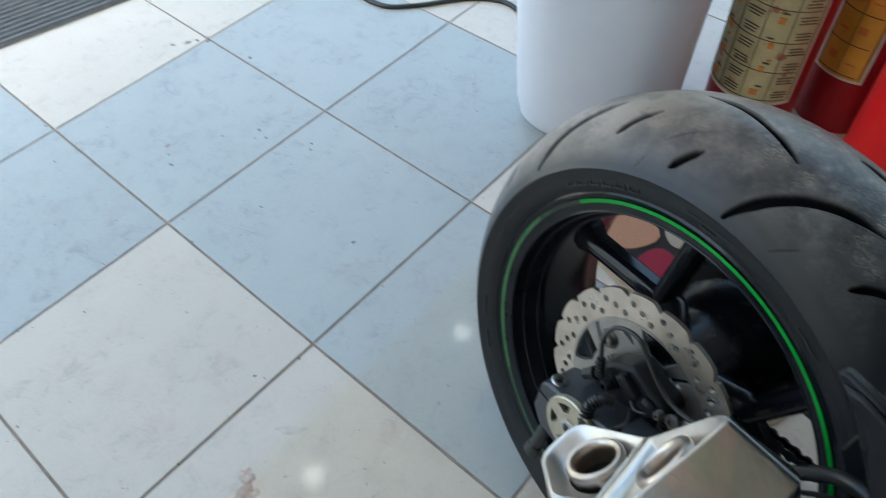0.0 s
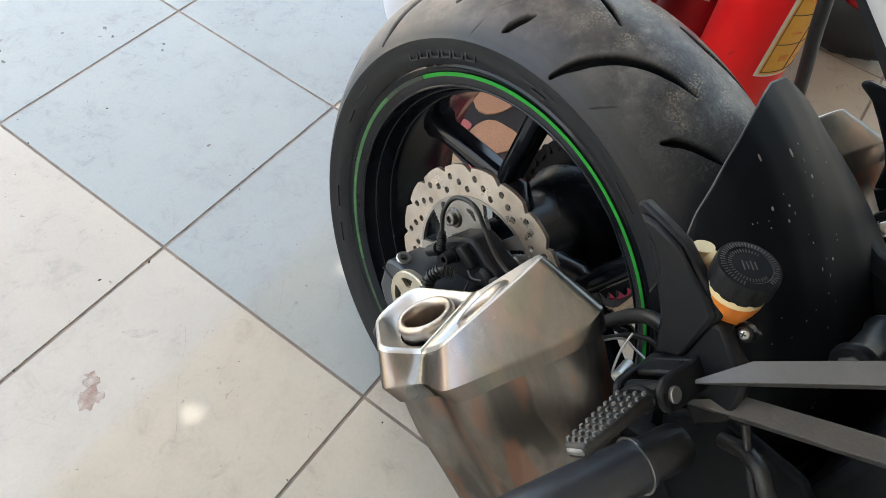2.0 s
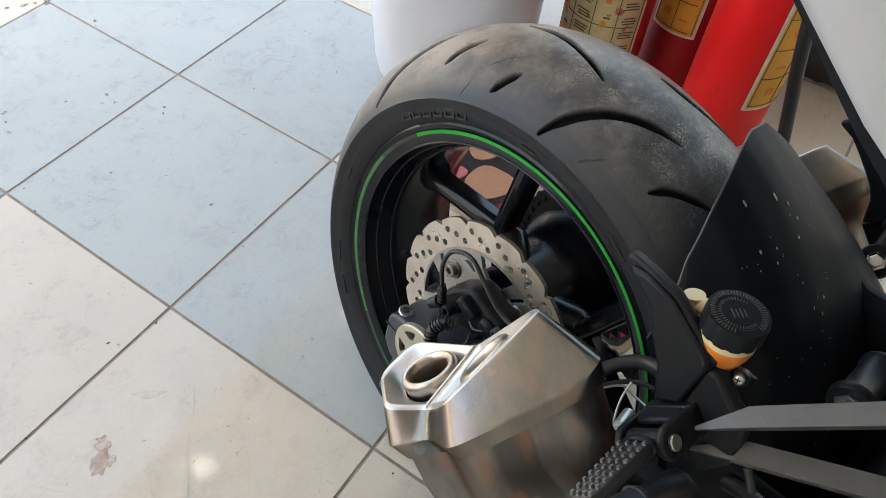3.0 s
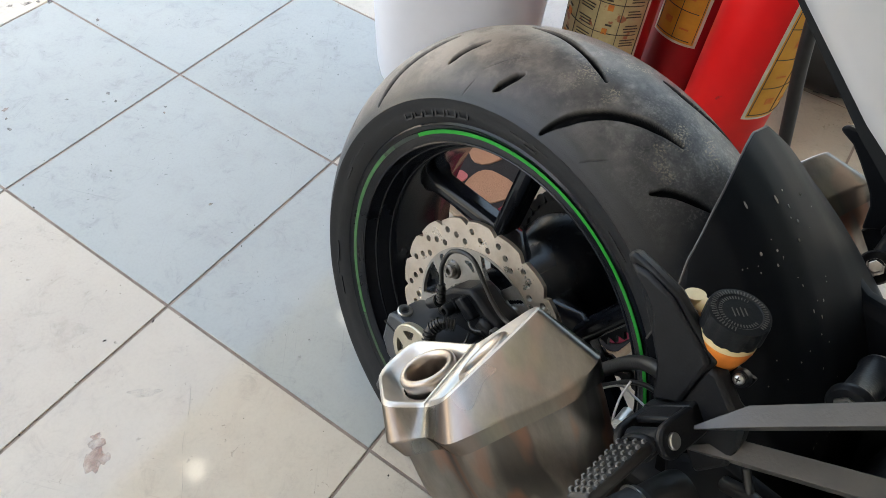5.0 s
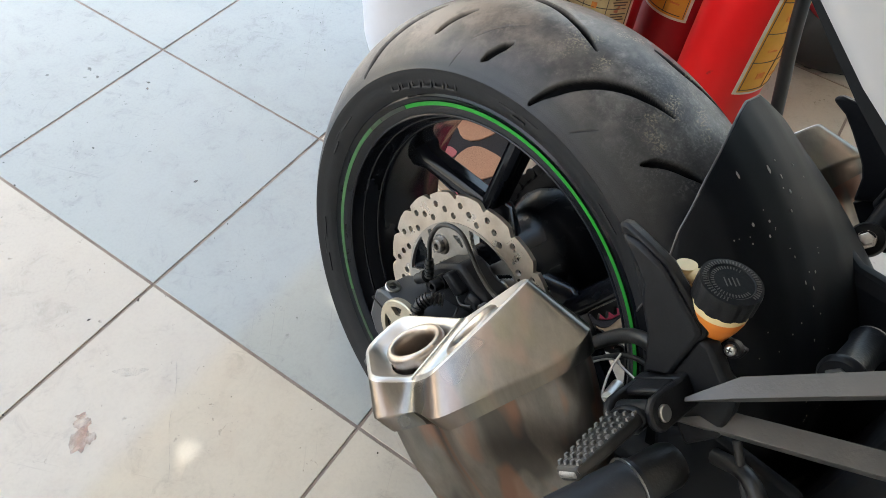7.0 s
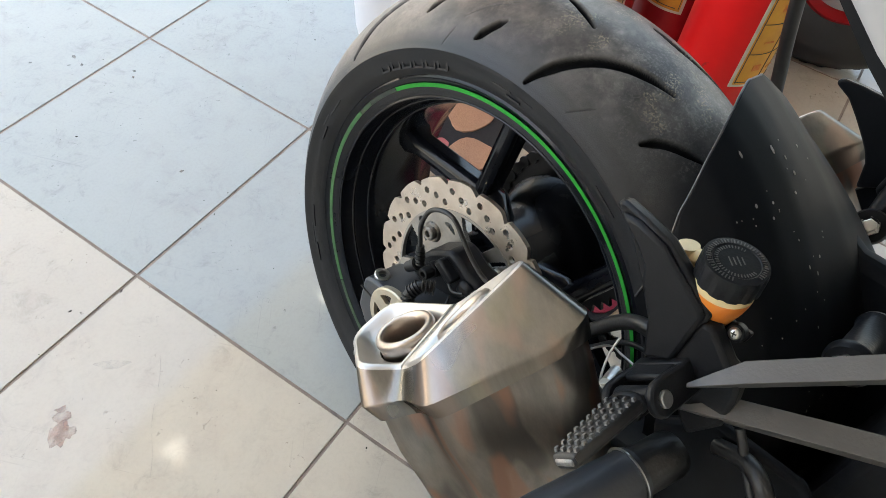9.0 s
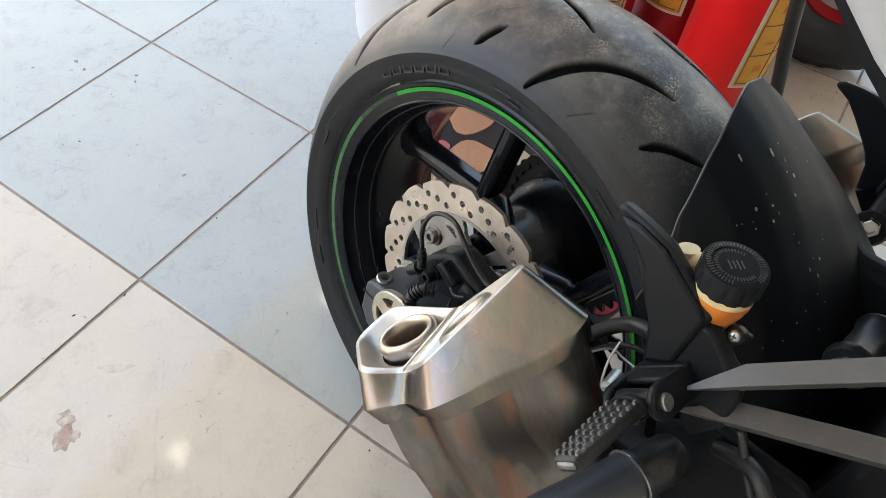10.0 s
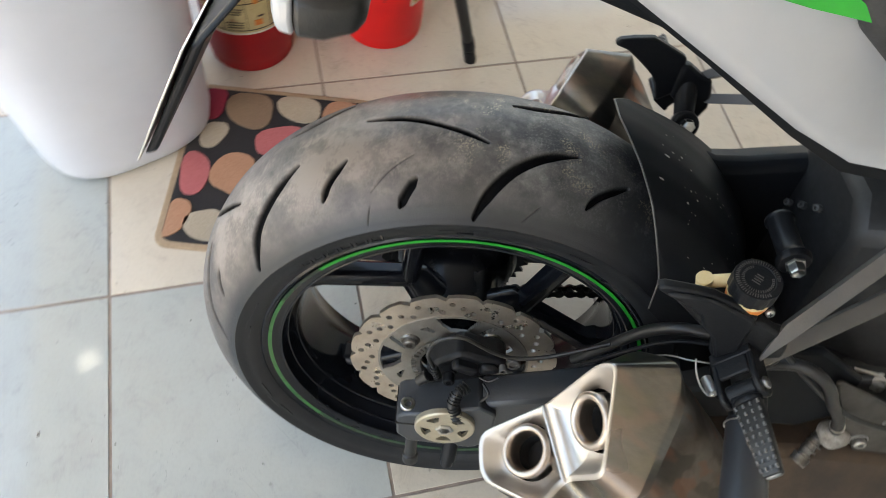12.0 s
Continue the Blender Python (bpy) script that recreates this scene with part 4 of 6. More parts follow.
add_prism(bm, [(-0.008, 0.060), (-0.002, 0.070), (0.024, 0.062), (0.018, 0.050)], 0.116, 0.129, XZ)
part("caliper_cover", bm, M_CAST, caliper, bevel=0.003)
bm = fresh()
add_prism(bm, [(0.024, 0.048), (0.026, 0.066), (0.042, 0.067), (0.050, 0.055)], 0.116, 0.126, XZ)
part("piston_housing", bm, M_CAST, caliper, bevel=0.005)
bm = fresh()
add_cyl(bm, (-0.008, -0.112, 0.046), (-0.008, -0.126, 0.046), 0.0085)
add_hex(bm, (-0.008, -0.126, 0.046), (-0.008, -0.137, 0.046), 0.0068)
part("bolt", bm, M_CAST, caliper)
bm = fresh()
add_lathe(bm, [(0.0, 0.0085), (0.003, 0.0085), (0.004, 0.0075), (0.004, 0.0045), (0.002, 0.004), (0.002, 0.0001)], frame_of((0.062, -0.114, 0.064), (0.062, -0.130, 0.064)), 24)
add_hex(bm, (0.050, -0.122, 0.068), (0.050, -0.130, 0.068), 0.0046)
part("bolt", bm, M_STRUT, caliper)
bm = fresh()
add_cyl(bm, (-0.0296, -0.12, 0.0332), (-0.0400, -0.12, 0.0180), 0.0062)
add_cyl(bm, (-0.0300, -0.12, 0.0326), (-0.0335, -0.12, 0.0275), 0.0074)
part("slide_pin_boot", bm, M_RUBBER, caliper)
bm = fresh()
add_tube(bm, [(-0.021, -0.13, 0.049), (-0.029, -0.13, 0.070), (-0.035, -0.13, 0.088), (-0.031, -0.13, 0.110), (-0.018, -0.13, 0.1225), (-0.001, -0.13, 0.1255), (0.018, -0.13, 0.114), (0.037, -0.13, 0.1025), (0.060, -0.13, 0.097), (0.097, -0.13, 0.108), (0.15, -0.13, 0.14)], 0.0024)
part("sensor_cable", bm, M_RUBBER, bike, "thin black looped sensor cable")
bm = fresh()
add_cyl(bm, (-0.020, -0.13, 0.046), (-0.0275, -0.13, 0.066), 0.0042)
for i in range(4):
    add_cyl(bm, (-0.0205 - i * 0.0015, -0.13, 0.047 + i * 0.004), (-0.0212 - i * 0.0015, -0.13, 0.049 + i * 0.004), 0.0052)
part("cable_boot", bm, M_RUBBER, bike)
bm = fresh()
BOOT = [Vector((0.012, -0.140, 0.048)), Vector((0.002, -0.149, 0.046)), Vector((-0.002, -0.157, 0.036)), Vector((0.003, -0.161, 0.022)), Vector((0.01, -0.16, 0.008))]
add_tube(bm, BOOT, 0.0052)
boot = part("ribbed_boot", bm, M_RUBBER, bike, "ribbed black rubber hose boot")
for i in range(13):
    t = i / 13 * 3.6
    k, u = int(t), t - int(t)
    c = BOOT[k] * (1 - u) + BOOT[k + 1] * u
    d = (BOOT[k + 1] - BOOT[k]).normalized()
    bm = fresh()
    add_lathe(bm, [(-0.0011, 0.005), (-0.0005, 0.0074), (0.0005, 0.0074), (0.0011, 0.005)], frame_of(c, c + d), 18)
    part("rib", bm, M_RUBBER, boot)
bm = fresh()
add_tube(bm, [(0.024, -0.137, 0.064), (0.034, -0.142, 0.066), (0.044, -0.14, 0.072)], 0.0012)
add_tube(bm, [(0.03, -0.137, 0.052), (0.036, -0.148, 0.05), (0.03, -0.15, 0.036)], 0.0014)
part("cable_tie", bm, M_RUBBER, bike)


# silencers: w outwards, v up and ahead, a along the silencer, ahead and down
AXIS, UPV = Vector((0.84, 0, -0.5426)), Vector((0.5426, 0, 0.84))
VALLEY = 0.153
# corners (w, v, a) round the outline: at the tail, at the crease and at the seam
TAIL = [(0.212, 0.078, -0.024), (0.254, 0.066, -0.012), (0.298, 0.130, 0.006), (0.273, 0.152, 0.020), (0.290, 0.202, 0.0120), (0.2365, 0.2440, -0.0130), (0.2155, 0.2610, -0.0235), (0.204, 0.240, -0.022), (0.203, VALLEY, -0.004)]
CREASE = [(0.196, 0.078, 0.028), (0.250, 0.062, 0.032), (0.301, 0.133, 0.034), (0.279, 0.158, 0.038), (0.3005, 0.207, 0.038), (0.2310, 0.2715, 0.0335), (0.2115, 0.2845, 0.0220), (0.178, 0.240, 0.022), (0.178, 0.155, 0.030)]
SEAM = [(0.186, 0.076, 0.050), (0.247, 0.062, 0.050), (0.3015, 0.136, 0.0485), (0.282, 0.162, 0.051), (0.3005, 0.214, 0.050), (0.2380, 0.2765, 0.0425), (0.2060, 0.2805, 0.0410), (0.162, 0.236, 0.052), (0.165, 0.155, 0.050)]
ROUND = [0.014, 0.018, 0.012, 0.010, 0.012, 0.020, 0.018, 0.016, 0.006]


def sil(w, v, a, s):
    return AXIS * a + UPV * v + Vector((0, -w if s > 0 else w + 0.030, 0)) + (Vector() if s > 0 else UPV * 0.024)


def face_a(w, v):
    """Two faces that meet in a valley: the lower looks up, the upper back."""
    if v < VALLEY:
        return 0.0057 + 0.238 * (w - 0.24) + 0.284 * (v - VALLEY)
    return 0.0083 + 0.311 * (w - 0.24) - 0.228 * (v - VALLEY)


def rounded_ring(corners, grow=1.0, inset=0.0):
    """Five points for each corner, on a curve, and three on each straight side."""
    pts = [Vector(c) for c in corners]
    mid = sum(pts, Vector()) / len(pts)
    if inset:
        pts = [p + inset * Vector((mid.x - p.x, mid.y - p.y, 0)).normalized() for p in pts]
    ring = []
    for i, p in enumerate(pts):
        a, b = pts[i - 1], pts[(i + 1) % len(pts)]
        r = ROUND[i] * grow
        p0 = p + (a - p).normalized() * min(r, 0.42 * (a - p).length)
        p1 = p + (b - p).normalized() * min(r, 0.42 * (b - p).length)
        for t in (0.0, 0.25, 0.5, 0.75, 1.0):
            ring.append((1 - t) ** 2 * p0 + 2 * t * (1 - t) * p + t * t * p1)
        r2 = ROUND[(i + 1) % len(pts)] * grow
        q0 = b + (p - b).normalized() * min(r2, 0.42 * (p - b).length)
        for t in (0.25, 0.5, 0.75):
            ring.append(p1 * (1 - t) + q0 * t)
    return ring


def between(p, q, t):
    return [a + (b - a) * t for a, b in zip(p, q)]


def silencer(s):
    """s = 1: on the right of the bike, -1: on the left."""
    b = fresh()
    shapes = [list(TAIL), list(CREASE), list(SEAM)]
    if s < 0:
        for ring, w, v in zip(shapes, (0.178, 0.156, 0.140), (0.200, 0.203, 0.205)):
            ring[7], ring[8] = (w, v, ring[7][2]), (w + 0.012, 0.145, ring[8][2])
    tail, crease, seam = [rounded_ring(ring, 1.0 if s > 0 else 1.7) for ring in shapes]
    crease = [p + 0.0078 * (p - Vector((0.24, 0.165, p.z))).normalized() for p in crease]
    steps = [tail] + [between(tail, crease, t) for t in (0.06, 0.2, 0.4, 0.6, 0.8, 0.95)] + [between(crease, seam, t) for t in (0.0, 0.14, 0.5, 0.97, 1.0)]
    lip = [p + 0.0036 * (Vector((0.24, 0.165, p.z)) - p).normalized() + Vector((0, 0, 0.0002)) for p in seam]
    steps.append(lip)
    rows = add_loft(b, [[sil(*p, s) for p in ring] for ring in steps], caps=False)
    # each end face is a dish whose rolled rim runs in to a round opening at its pipe
    for ids, (cw, cv) in ((list(range(27)) + list(range(66, 72)), (0.237, 0.120)), (list(range(26, 67)), (0.238, 0.208))):
        rim_pts = [tail[k] for k in ids]
        loop = [rows[0][k] for k in ids]
        for k, sink, round_ in ((0.035, -0.0016, 0.0), (0.08, -0.0018, 0.0), (0.13, -0.0004, 0.05), (0.20, 0.0032, 0.15), (0.40, 0.0085, 0.45), (0.70, 0.0112, 0.85), (1.0, 0.0122, 1.0)):
            nxt = []
            for q in rim_pts:
                d = Vector((q.x - cw, q.y - cv, 0))
                edge = Vector((q.x, q.y, q.z)) * (1 - k) + Vector((cw, cv, face_a(cw, cv))) * k
                u = d.normalized() * (0.0268 + (1 - k) * max(0.0, d.length - 0.0268))
                disc_pt = Vector((cw + u.x, cv + u.y, face_a(cw + u.x, cv + u.y)))
                o = edge * (1 - round_) + disc_pt * round_
                nxt.append(b.verts.new(sil(o.x, o.y, o.z + sink, s)))
            for a in range(len(loop)):
                c = (a + 1) % len(loop)
                b.faces.new((loop[a], loop[c], nxt[c], nxt[a])).material_index = 1
            loop = nxt
    bmesh.ops.recalc_face_normals(b, faces=b.faces)
    root = part("silencer", b, [M_STEEL, M_STEEL_LIT], bike, "brushed stainless twin-outlet silencer with heat tint and painted reflections", smooth=34 if s > 0 else 60)
    b = fresh()
    rings = []
    start = rounded_ring(shapes[2], 1.0 if s > 0 else 1.7, 0.0026)
    rings.append([p - Vector((0, 0, 0.003)) for p in start])
    for a, k, dw, dv in ((0.0, 0.99, 0.0, 0.0), (0.012, 0.985, -0.001, -0.002), (0.03, 0.97, -0.003, -0.006), (0.06, 0.92, -0.009, -0.013), (0.1, 0.86, -0.016, -0.022), (0.15, 0.78, -0.024, -0.034), (0.2, 0.66, -0.03, -0.046), (0.25, 0.5, -0.034, -0.056)):
        rings.append([Vector((0.235 + (p.x - 0.235) * k + dw, 0.165 + (p.y - 0.165) * k + dv, p.z + a)) for p in start])
    add_loft(b, [[sil(*p, s) for p in ring] for ring in rings])
    part("silencer_body", b, M_STEEL_DK, root, "darker brushed steel silencer body", smooth=48)
    for w, v in ((0.237, 0.120), (0.238, 0.208)):
        slope = (0.284, 0.238) if v < VALLEY else (-0.228, 0.311)
        nrm = (AXIS * -1 + UPV * slope[0] + Vector((0, -s * slope[1], 0))).normalized()
        c = sil(w, v, face_a(w, v) + 0.0118, s)
        fr = frame_of(c, c + nrm)
        b = fresh()
        add_lathe(b, [(z, r * 1.0) for z, r in ((-0.03, 0.0252), (0.006, 0.0252), (0.0082, 0.0262), (0.0112, 0.0259), (0.0132, 0.0244), (0.0139, 0.0222), (0.0132, 0.0199), (0.0108, 0.0182), (0.006, 0.0173), (-0.025, 0.0170))], fr, 48)
        part("tail_pipe", b, M_PIPE, root, "polished tail pipe with burnt brown lip")
        b = fresh()
        add_lathe(b, [(-0.006, 0.0169), (-0.024, 0.0168), (-0.024, 0.0001)], fr, 32)
        part("pipe_bore", b, M_SOOT_DARK, root, "sooty black bore")
        b = fresh()
        # black ring put behind the gap to paint its shade
        add_lathe(b, [(-0.010, 0.0253), (-0.010, 0.0315)], fr, 32)
        part("pipe_gap", b, M_SOOT_DARK, root)
    b = fresh()
    c0 = sil(0.205, 0.11, 0.285, s)
    add_tube(b, [c0, c0 + Vector((0.06, s * 0.02, -0.03)), c0 + Vector((0.14, s * 0.05, -0.04))], 0.03, 20)
    part("link_pipe", b, M_STEEL_DK, root)
    return root


silencer(1)
silencer(-1)

# rear hugger over the tyre
HY = [-0.122, -0.118, -0.105, -0.08, -0.05, -0.02, 0.0, 0.03, 0.05, 0.08, 0.105, 0.118]
HR = [0.262, 0.285, 0.312, 0.334, 0.345, 0.351, 0.352, 0.350, 0.345, 0.334, 0.314, 0.290]
HT = [48.0, 52.0, 58.5, 63.0, 66.0, 68.5, 69.7, 69.8, 66.0, 58.0, 49.0, 43.0]
bm = fresh()
grid = []
hy = np.linspace(-0.122, 0.118, 44)
for y in hy:
    r = float(np.interp(y, HY, HR))
    t1 = float(np.interp(y, HY, HT))
    two = []
    for o in (0.0, -0.003):
        line = []
        for k in range(25):
            a = t1 - (t1 - 8) * k / 24
            flare = min(0.66, max(0.0, (60 - a) / 60)) ** 1.2 * max(0.0, y) / 0.118
            q = r + o + 0.10 * flare
            line.append((q * math.cos(radians(a)), y + 0.12 * flare, q * math.sin(radians(a))))
        two.append(line)
    grid.append(two)
vs = [[[bm.verts.new(p) for p in row] for row in two] for two in grid]
for a, b in zip(vs, vs[1:]):
    for k in range(24):
        bm.faces.new((a[0][k], a[0][k + 1], b[0][k + 1], b[0][k]))
        bm.faces.new((a[1][k], b[1][k], b[1][k + 1], a[1][k + 1]))
    for k in (0, 24):
        bm.faces.new((a[0][k], b[0][k], b[1][k], a[1][k]))
for two in (vs[0], vs[-1]):
    for k in range(24):
        bm.faces.new((two[0][k], two[0][k + 1], two[1][k + 1], two[1][k]))
hugger = part("rear_hugger", bm, M_BLACK, bike, "matt black plastic rear hugger with dried mud specks", smooth=50, bevel=0.0012)


# a pale strip that paints the highlight on the hugger's edge, and the mud specks
bm = fresh()
edge_line = []
for y in hy:
    r, t1 = float(np.interp(y, HY, HR)) - 0.0012, radians(float(np.interp(y, HY, HT)) + 0.12)
    edge_line.append((r * math.cos(t1), y, r * math.sin(t1)))
add_tube(bm, edge_line, 0.0009, 8)
part("edge_highlight", bm, M_STRUT, hugger, "thin pale painted highlight along the edge of the hugger")
bm = fresh()
rnd = random.Random(3)
for i in range(60):
    y, t = rnd.uniform(-0.105, 0.03), rnd.uniform(24, 62)
    if i < 10:
        y, t = rnd.uniform(-0.07, 0.0), rnd.uniform(44, 62)
    r = float(np.interp(y, HY, HR)) + 0.0002
    if t > float(np.interp(y, HY, HT)) - 2:
        continue
    big = rnd.uniform(0.0011, 0.0017) if i < 8 else rnd.uniform(0.0004, 0.0009)
    a = radians(t)
    slope = (float(np.interp(y + 0.003, HY, HR)) - float(np.interp(y - 0.003, HY, HR))) / 0.006
    up = Vector((math.cos(a), -slope, math.sin(a))).normalized()
    along = Vector((math.sin(a), 0, -math.cos(a)))
    across = up.cross(along)
    m = Matrix.Translation((r * math.cos(a), y, r * math.sin(a))) @ Matrix((along, across, up)).transposed().to_4x4()
    bmesh.ops.create_icosphere(bm, subdivisions=1, radius=1.0, matrix=m @ Matrix.Diagonal((big * (rnd.uniform(0.9, 1.3) if rnd.random() < 0.8 else 2.6), big * 0.8, 0.0004, 1)))
tagged(part("mud_speck", bm, M_MUD, hugger, "pale dried mud specks and drips"), kind="stuff")
bm = fresh()
add_loft(bm, [[(x, y, z) for y, z in ((0.05, z1 - 0.008), (0.065, z1), (0.115, z1 - 0.03), (0.12, z0), (0.05, z0))] for x, z0, z1 in ((0.212, 0.15, 0.268), (0.237, 0.12, 0.254), (0.265, 0.1, 0.244), (0.3, 0.09, 0.248), (0.335, 0.08, 0.256), (0.45, 0.06, 0.280))])
part("hugger_flange", bm, M_BLACK, bike, "matt black side flange of the hugger", bevel=0.006)

# pillion footrest bracket on each side
def bracket(s):
    def L(x, y, z):
        return Vector((x, s * y, z + (0.0 if s > 0 else 0.017)))

    def plate(name, outline, y0, y1, label, round_, parent):
        """A cast plate in the plane of the bracket; its thin end leans in towards the tail."""
        b = fresh()
        add_loft(b, [[L(x, y + 0.2 * max(0, 0.187 - x), z) for x, z in outline] for y in (y0, y1)])
        return part(name, b, M_CAST, parent, label, bevel=round_)
    right = [(0.1655, 0.2962), (0.1886, 0.2968), (0.2060, 0.2890), (0.2277, 0.2790), (0.2341, 0.2747), (0.2348, 0.2278), (0.2156, 0.2131)]
    root = plate("footrest_bracket", [(0.1431, 0.2886), (0.1450, 0.2920), (0.1490, 0.2945)] + right + [(0.2080, 0.2370), (0.2005, 0.2470), (0.1913, 0.2550), (0.1750, 0.2690), (0.1606, 0.2805), (0.1470, 0.2860)],
                 -0.1865, -0.1760, "black cast footrest bracket", 0.0025, bike)
    plate("raised_web", [(0.1500, 0.2885), (0.1655, 0.2940), (0.1880, 0.2945), (0.2268, 0.2768), (0.2322, 0.2730), (0.2330, 0.2300), (0.2168, 0.2160), (0.2045, 0.2440), (0.1895, 0.2612), (0.1835, 0.2735), (0.1725, 0.2795)],
          -0.1910, -0.1850, "raised face of the bracket", 0.003, root)
    plate("gusset", [(0.2300, 0.2230), (0.2310, 0.2680), (0.2400, 0.2690), (0.2597, 0.2555), (0.2717, 0.2525), (0.2773, 0.2356), (0.2808, 0.2130), (0.2694, 0.1875), (0.2569, 0.1960), (0.2433, 0.2160)],
          -0.1870, -0.1720, "black cast joint between the struts", 0.0035, root)
    for (p, q, h0, h1) in ((L(0.2455, -0.1953, 0.2325), L(0.442, -0.0875, 0.4167), 0.0070, 0.0080), (L(0.2515, -0.1900, 0.2122), L(0.48, -0.0945, 0.3057), 0.0074, 0.0090)):
        b = fresh()
        d = (q - p).normalized()
        up = Vector((0, -s * 0.55, 0.835))
        sd = d.cross(up).normalized()
        up = sd.cross(d).normalized()
        rings = []
        for t, h in ((-0.012, h0 * 0.08), (0.06, h0 * 0.55), (0.13, h0), (1.0, h1)):
            o = p + (q - p) * t + sd * max(0.0, h0 - h)
            rings.append([o + up * x * h * 0.8 + sd * y * h for x, y in ((-1, -1), (1, -1), (1, 1), (-1, 1))])
        add_loft(b, rings)
        part("strut", b, M_STRUT, root, "satin grey bracket strut", bevel=0.0025)
    # fork head with a ledge, and its pin; the hinge runs steeply upwards to the front
    ax, up_, out = Vector((0.61, 0, 0.79)).normalized(), Vector((-0.79, 0, 0.61)).normalized(), Vector((0, -s, 0))
    hinge = L(0.2373, -0.2231, 0.2194)
    fork = Matrix((out, up_, ax)).transposed().to_4x4()
    fork.translation = hinge
    b = fresh()
    tip = [(0.0120 * math.cos(radians(d)), 0.0120 * math.sin(radians(d))) for d in range(78, -103, -20)]
    for z in (-0.0220, 0.0120):
        add_prism(b, [(-0.040, -0.013), (-0.040, 0.010), (-0.026, 0.0105), (-0.008, 0.0120)] + tip, z, z + 0.006, fork)
    add_box(b, (0.018, 0.005, 0.034), fork @ Matrix.Translation((-0.0210, 0.0078, -0.005)))
    add_box(b, (0.012, 0.022, 0.040), fork @ Matrix.Translation((-0.034, 0.0, -0.002)))
    part("fork_head", b, M_CAST, root, bevel=0.0018)
    b = fresh()
    add_lathe(b, [(0.0, 0.0057), (0.0018, 0.0057), (0.0026, 0.0050), (0.0026, 0.0001)], fork @ Matrix.Translation((0, 0, 0.0180)), 24)
    part("hinge_pin", b, M_BOLT, root, "bright hinge pin head")
    b = fresh()
    add_cyl(b, hinge - ax * 0.0160, hinge + ax * 0.0120, 0.0085)
    add_box(b, (0.020, 0.012, 0.024), fork @ Matrix.Translation((0.010, 0.0, -0.002)))
    part("peg_root", b, M_CAST, root, bevel=0.002)
    if s > 0:
        b = fresh()
        add_cyl(b, L(0.2120, -0.203, 0.2020), L(0.2150, -0.220, 0.2040), 0.0048)
        add_tube(b, [L(0.2150, -0.221, 0.2045), L(0.2110, -0.219, 0.2000), L(0.2060, -0.211, 0.2010), L(0.2010, -0.202, 0.2090), L(0.1990, -0.194, 0.2180)], 0.0009)
        part("return_spring", b, M_ALU, root, "bright footrest return spring")
    # footrest
    b = fresh()
    p, q = L(0.2375, -0.2365, 0.2195), L(0.2402, -0.3060, 0.2232)
    d = (q - p).normalized()
    up = Vector((-0.79, 0, 0.61))
    sd = d.cross(up).normalized()
    up = sd.cross(d).normalized()
    rings = []
    for t, w, h in ((0.0, 0.0118, 0.007), (0.05, 0.0128, 0.008), (0.5, 0.0112, 0.0076), (0.955, 0.0084, 0.0066), (0.975, 0.0076, 0.0056)):
        o = p + (q - p) * t
        rings.append([o + sd * x * w + up * y * h for x, y in ((-1, 0.1), (-0.7, -0.35), (0.7, -0.35), (1, 0.1), (1, 0.75), (0.85, 1), (-0.85, 1), (-1, 0.75))])
    add_loft(b, rings)
    peg = part("footrest", b, M_RUBBER, root, "black rubber folding footrest with small studs", bevel=0.0015)
    b = fresh()
    rim_ = [(math.cos(radians(k * 15)), math.sin(radians(k * 15))) for k in range(24)]
    add_loft(b, [[p + d * t + sd * x * 0.0138 * g + up * (0.003 + y * 0.0085 * g) for x, y in rim_] for t, g in ((-0.004, 0.85), (-0.002, 1.0), (0.0012, 1.0), (0.0025, 0.9))])
    part("root_plate", b, M_CAST, peg, "rounded end plate of the footrest")
    b = fresh()
    add_loft(b, [[q - d * 0.004 + sd * x * w + up * y * h for x, y in ((-1, -0.1), (1, -0.1), (1, 1.1), (-1, 1.1))] for w, h in ((0.0070, 0.0046),)] +
             [[q - d * 0.0005 + sd * x * w + up * y * h for x, y in ((-1, 0.0), (1, 0.0), (1, 1.1), (-1, 1.1))] for w, h in ((0.0062, 0.0038),)])
    part("end_cap", b, M_SCUFF, peg, "footrest tip scuffed to bare metal", bevel=0.0015)
    me = None
    for i in range(9):
        t = 0.07 + 0.104 * i
        w = np.interp(t, (0.12, 0.97), (0.0100, 0.0066))
        for j in range(4):
            o = p + (q - p) * t + sd * (j / 1.5 - 1) * w + up * (0.0088 - 0.0012 * t)
            m = Matrix.Translation(o) @ Matrix((sd, d, up)).transposed().to_4x4()
            if me is None:
                bb = fresh()
                vv = add_box(bb, (0.0021, 0.0036, 0.0024))
                for v in vv:
                    if v.co.z > 0:
                        v.co.x *= 0.75
                        v.co.y *= 0.75
                first = part("stud", bb, M_NUB, peg, "", smooth=0)
                first.matrix_basis = m
                me = first.data
            else:
                o2 = new("stud", me)
                o2.parent = peg
                o2.matrix_basis = m
    # slider below
    b = fresh()
    if s == 1:
        add_lathe(b, [(0.0, 0.019), (0.07, 0.0205), (0.108, 0.0205), (0.113, 0.018), (0.113, 0.010), (0.1, 0.009), (0.1, 0.0001)], frame_of(L(0.2640, -0.2200, 0.1610), L(0.2400, -0.33, 0.1400)), 32)
        part("crash_slider", b, M_ARM, root, "dark grey cylindrical crash slider")
        b = fresh()
        add_lathe(b, [(0.0045, 0.0195), (0.0045, 0.0211), (0.0056, 0.0211), (0.0056, 0.0195)], frame_of(L(0.2640, -0.2200, 0.1610), L(0.2400, -0.33, 0.1400)), 32)
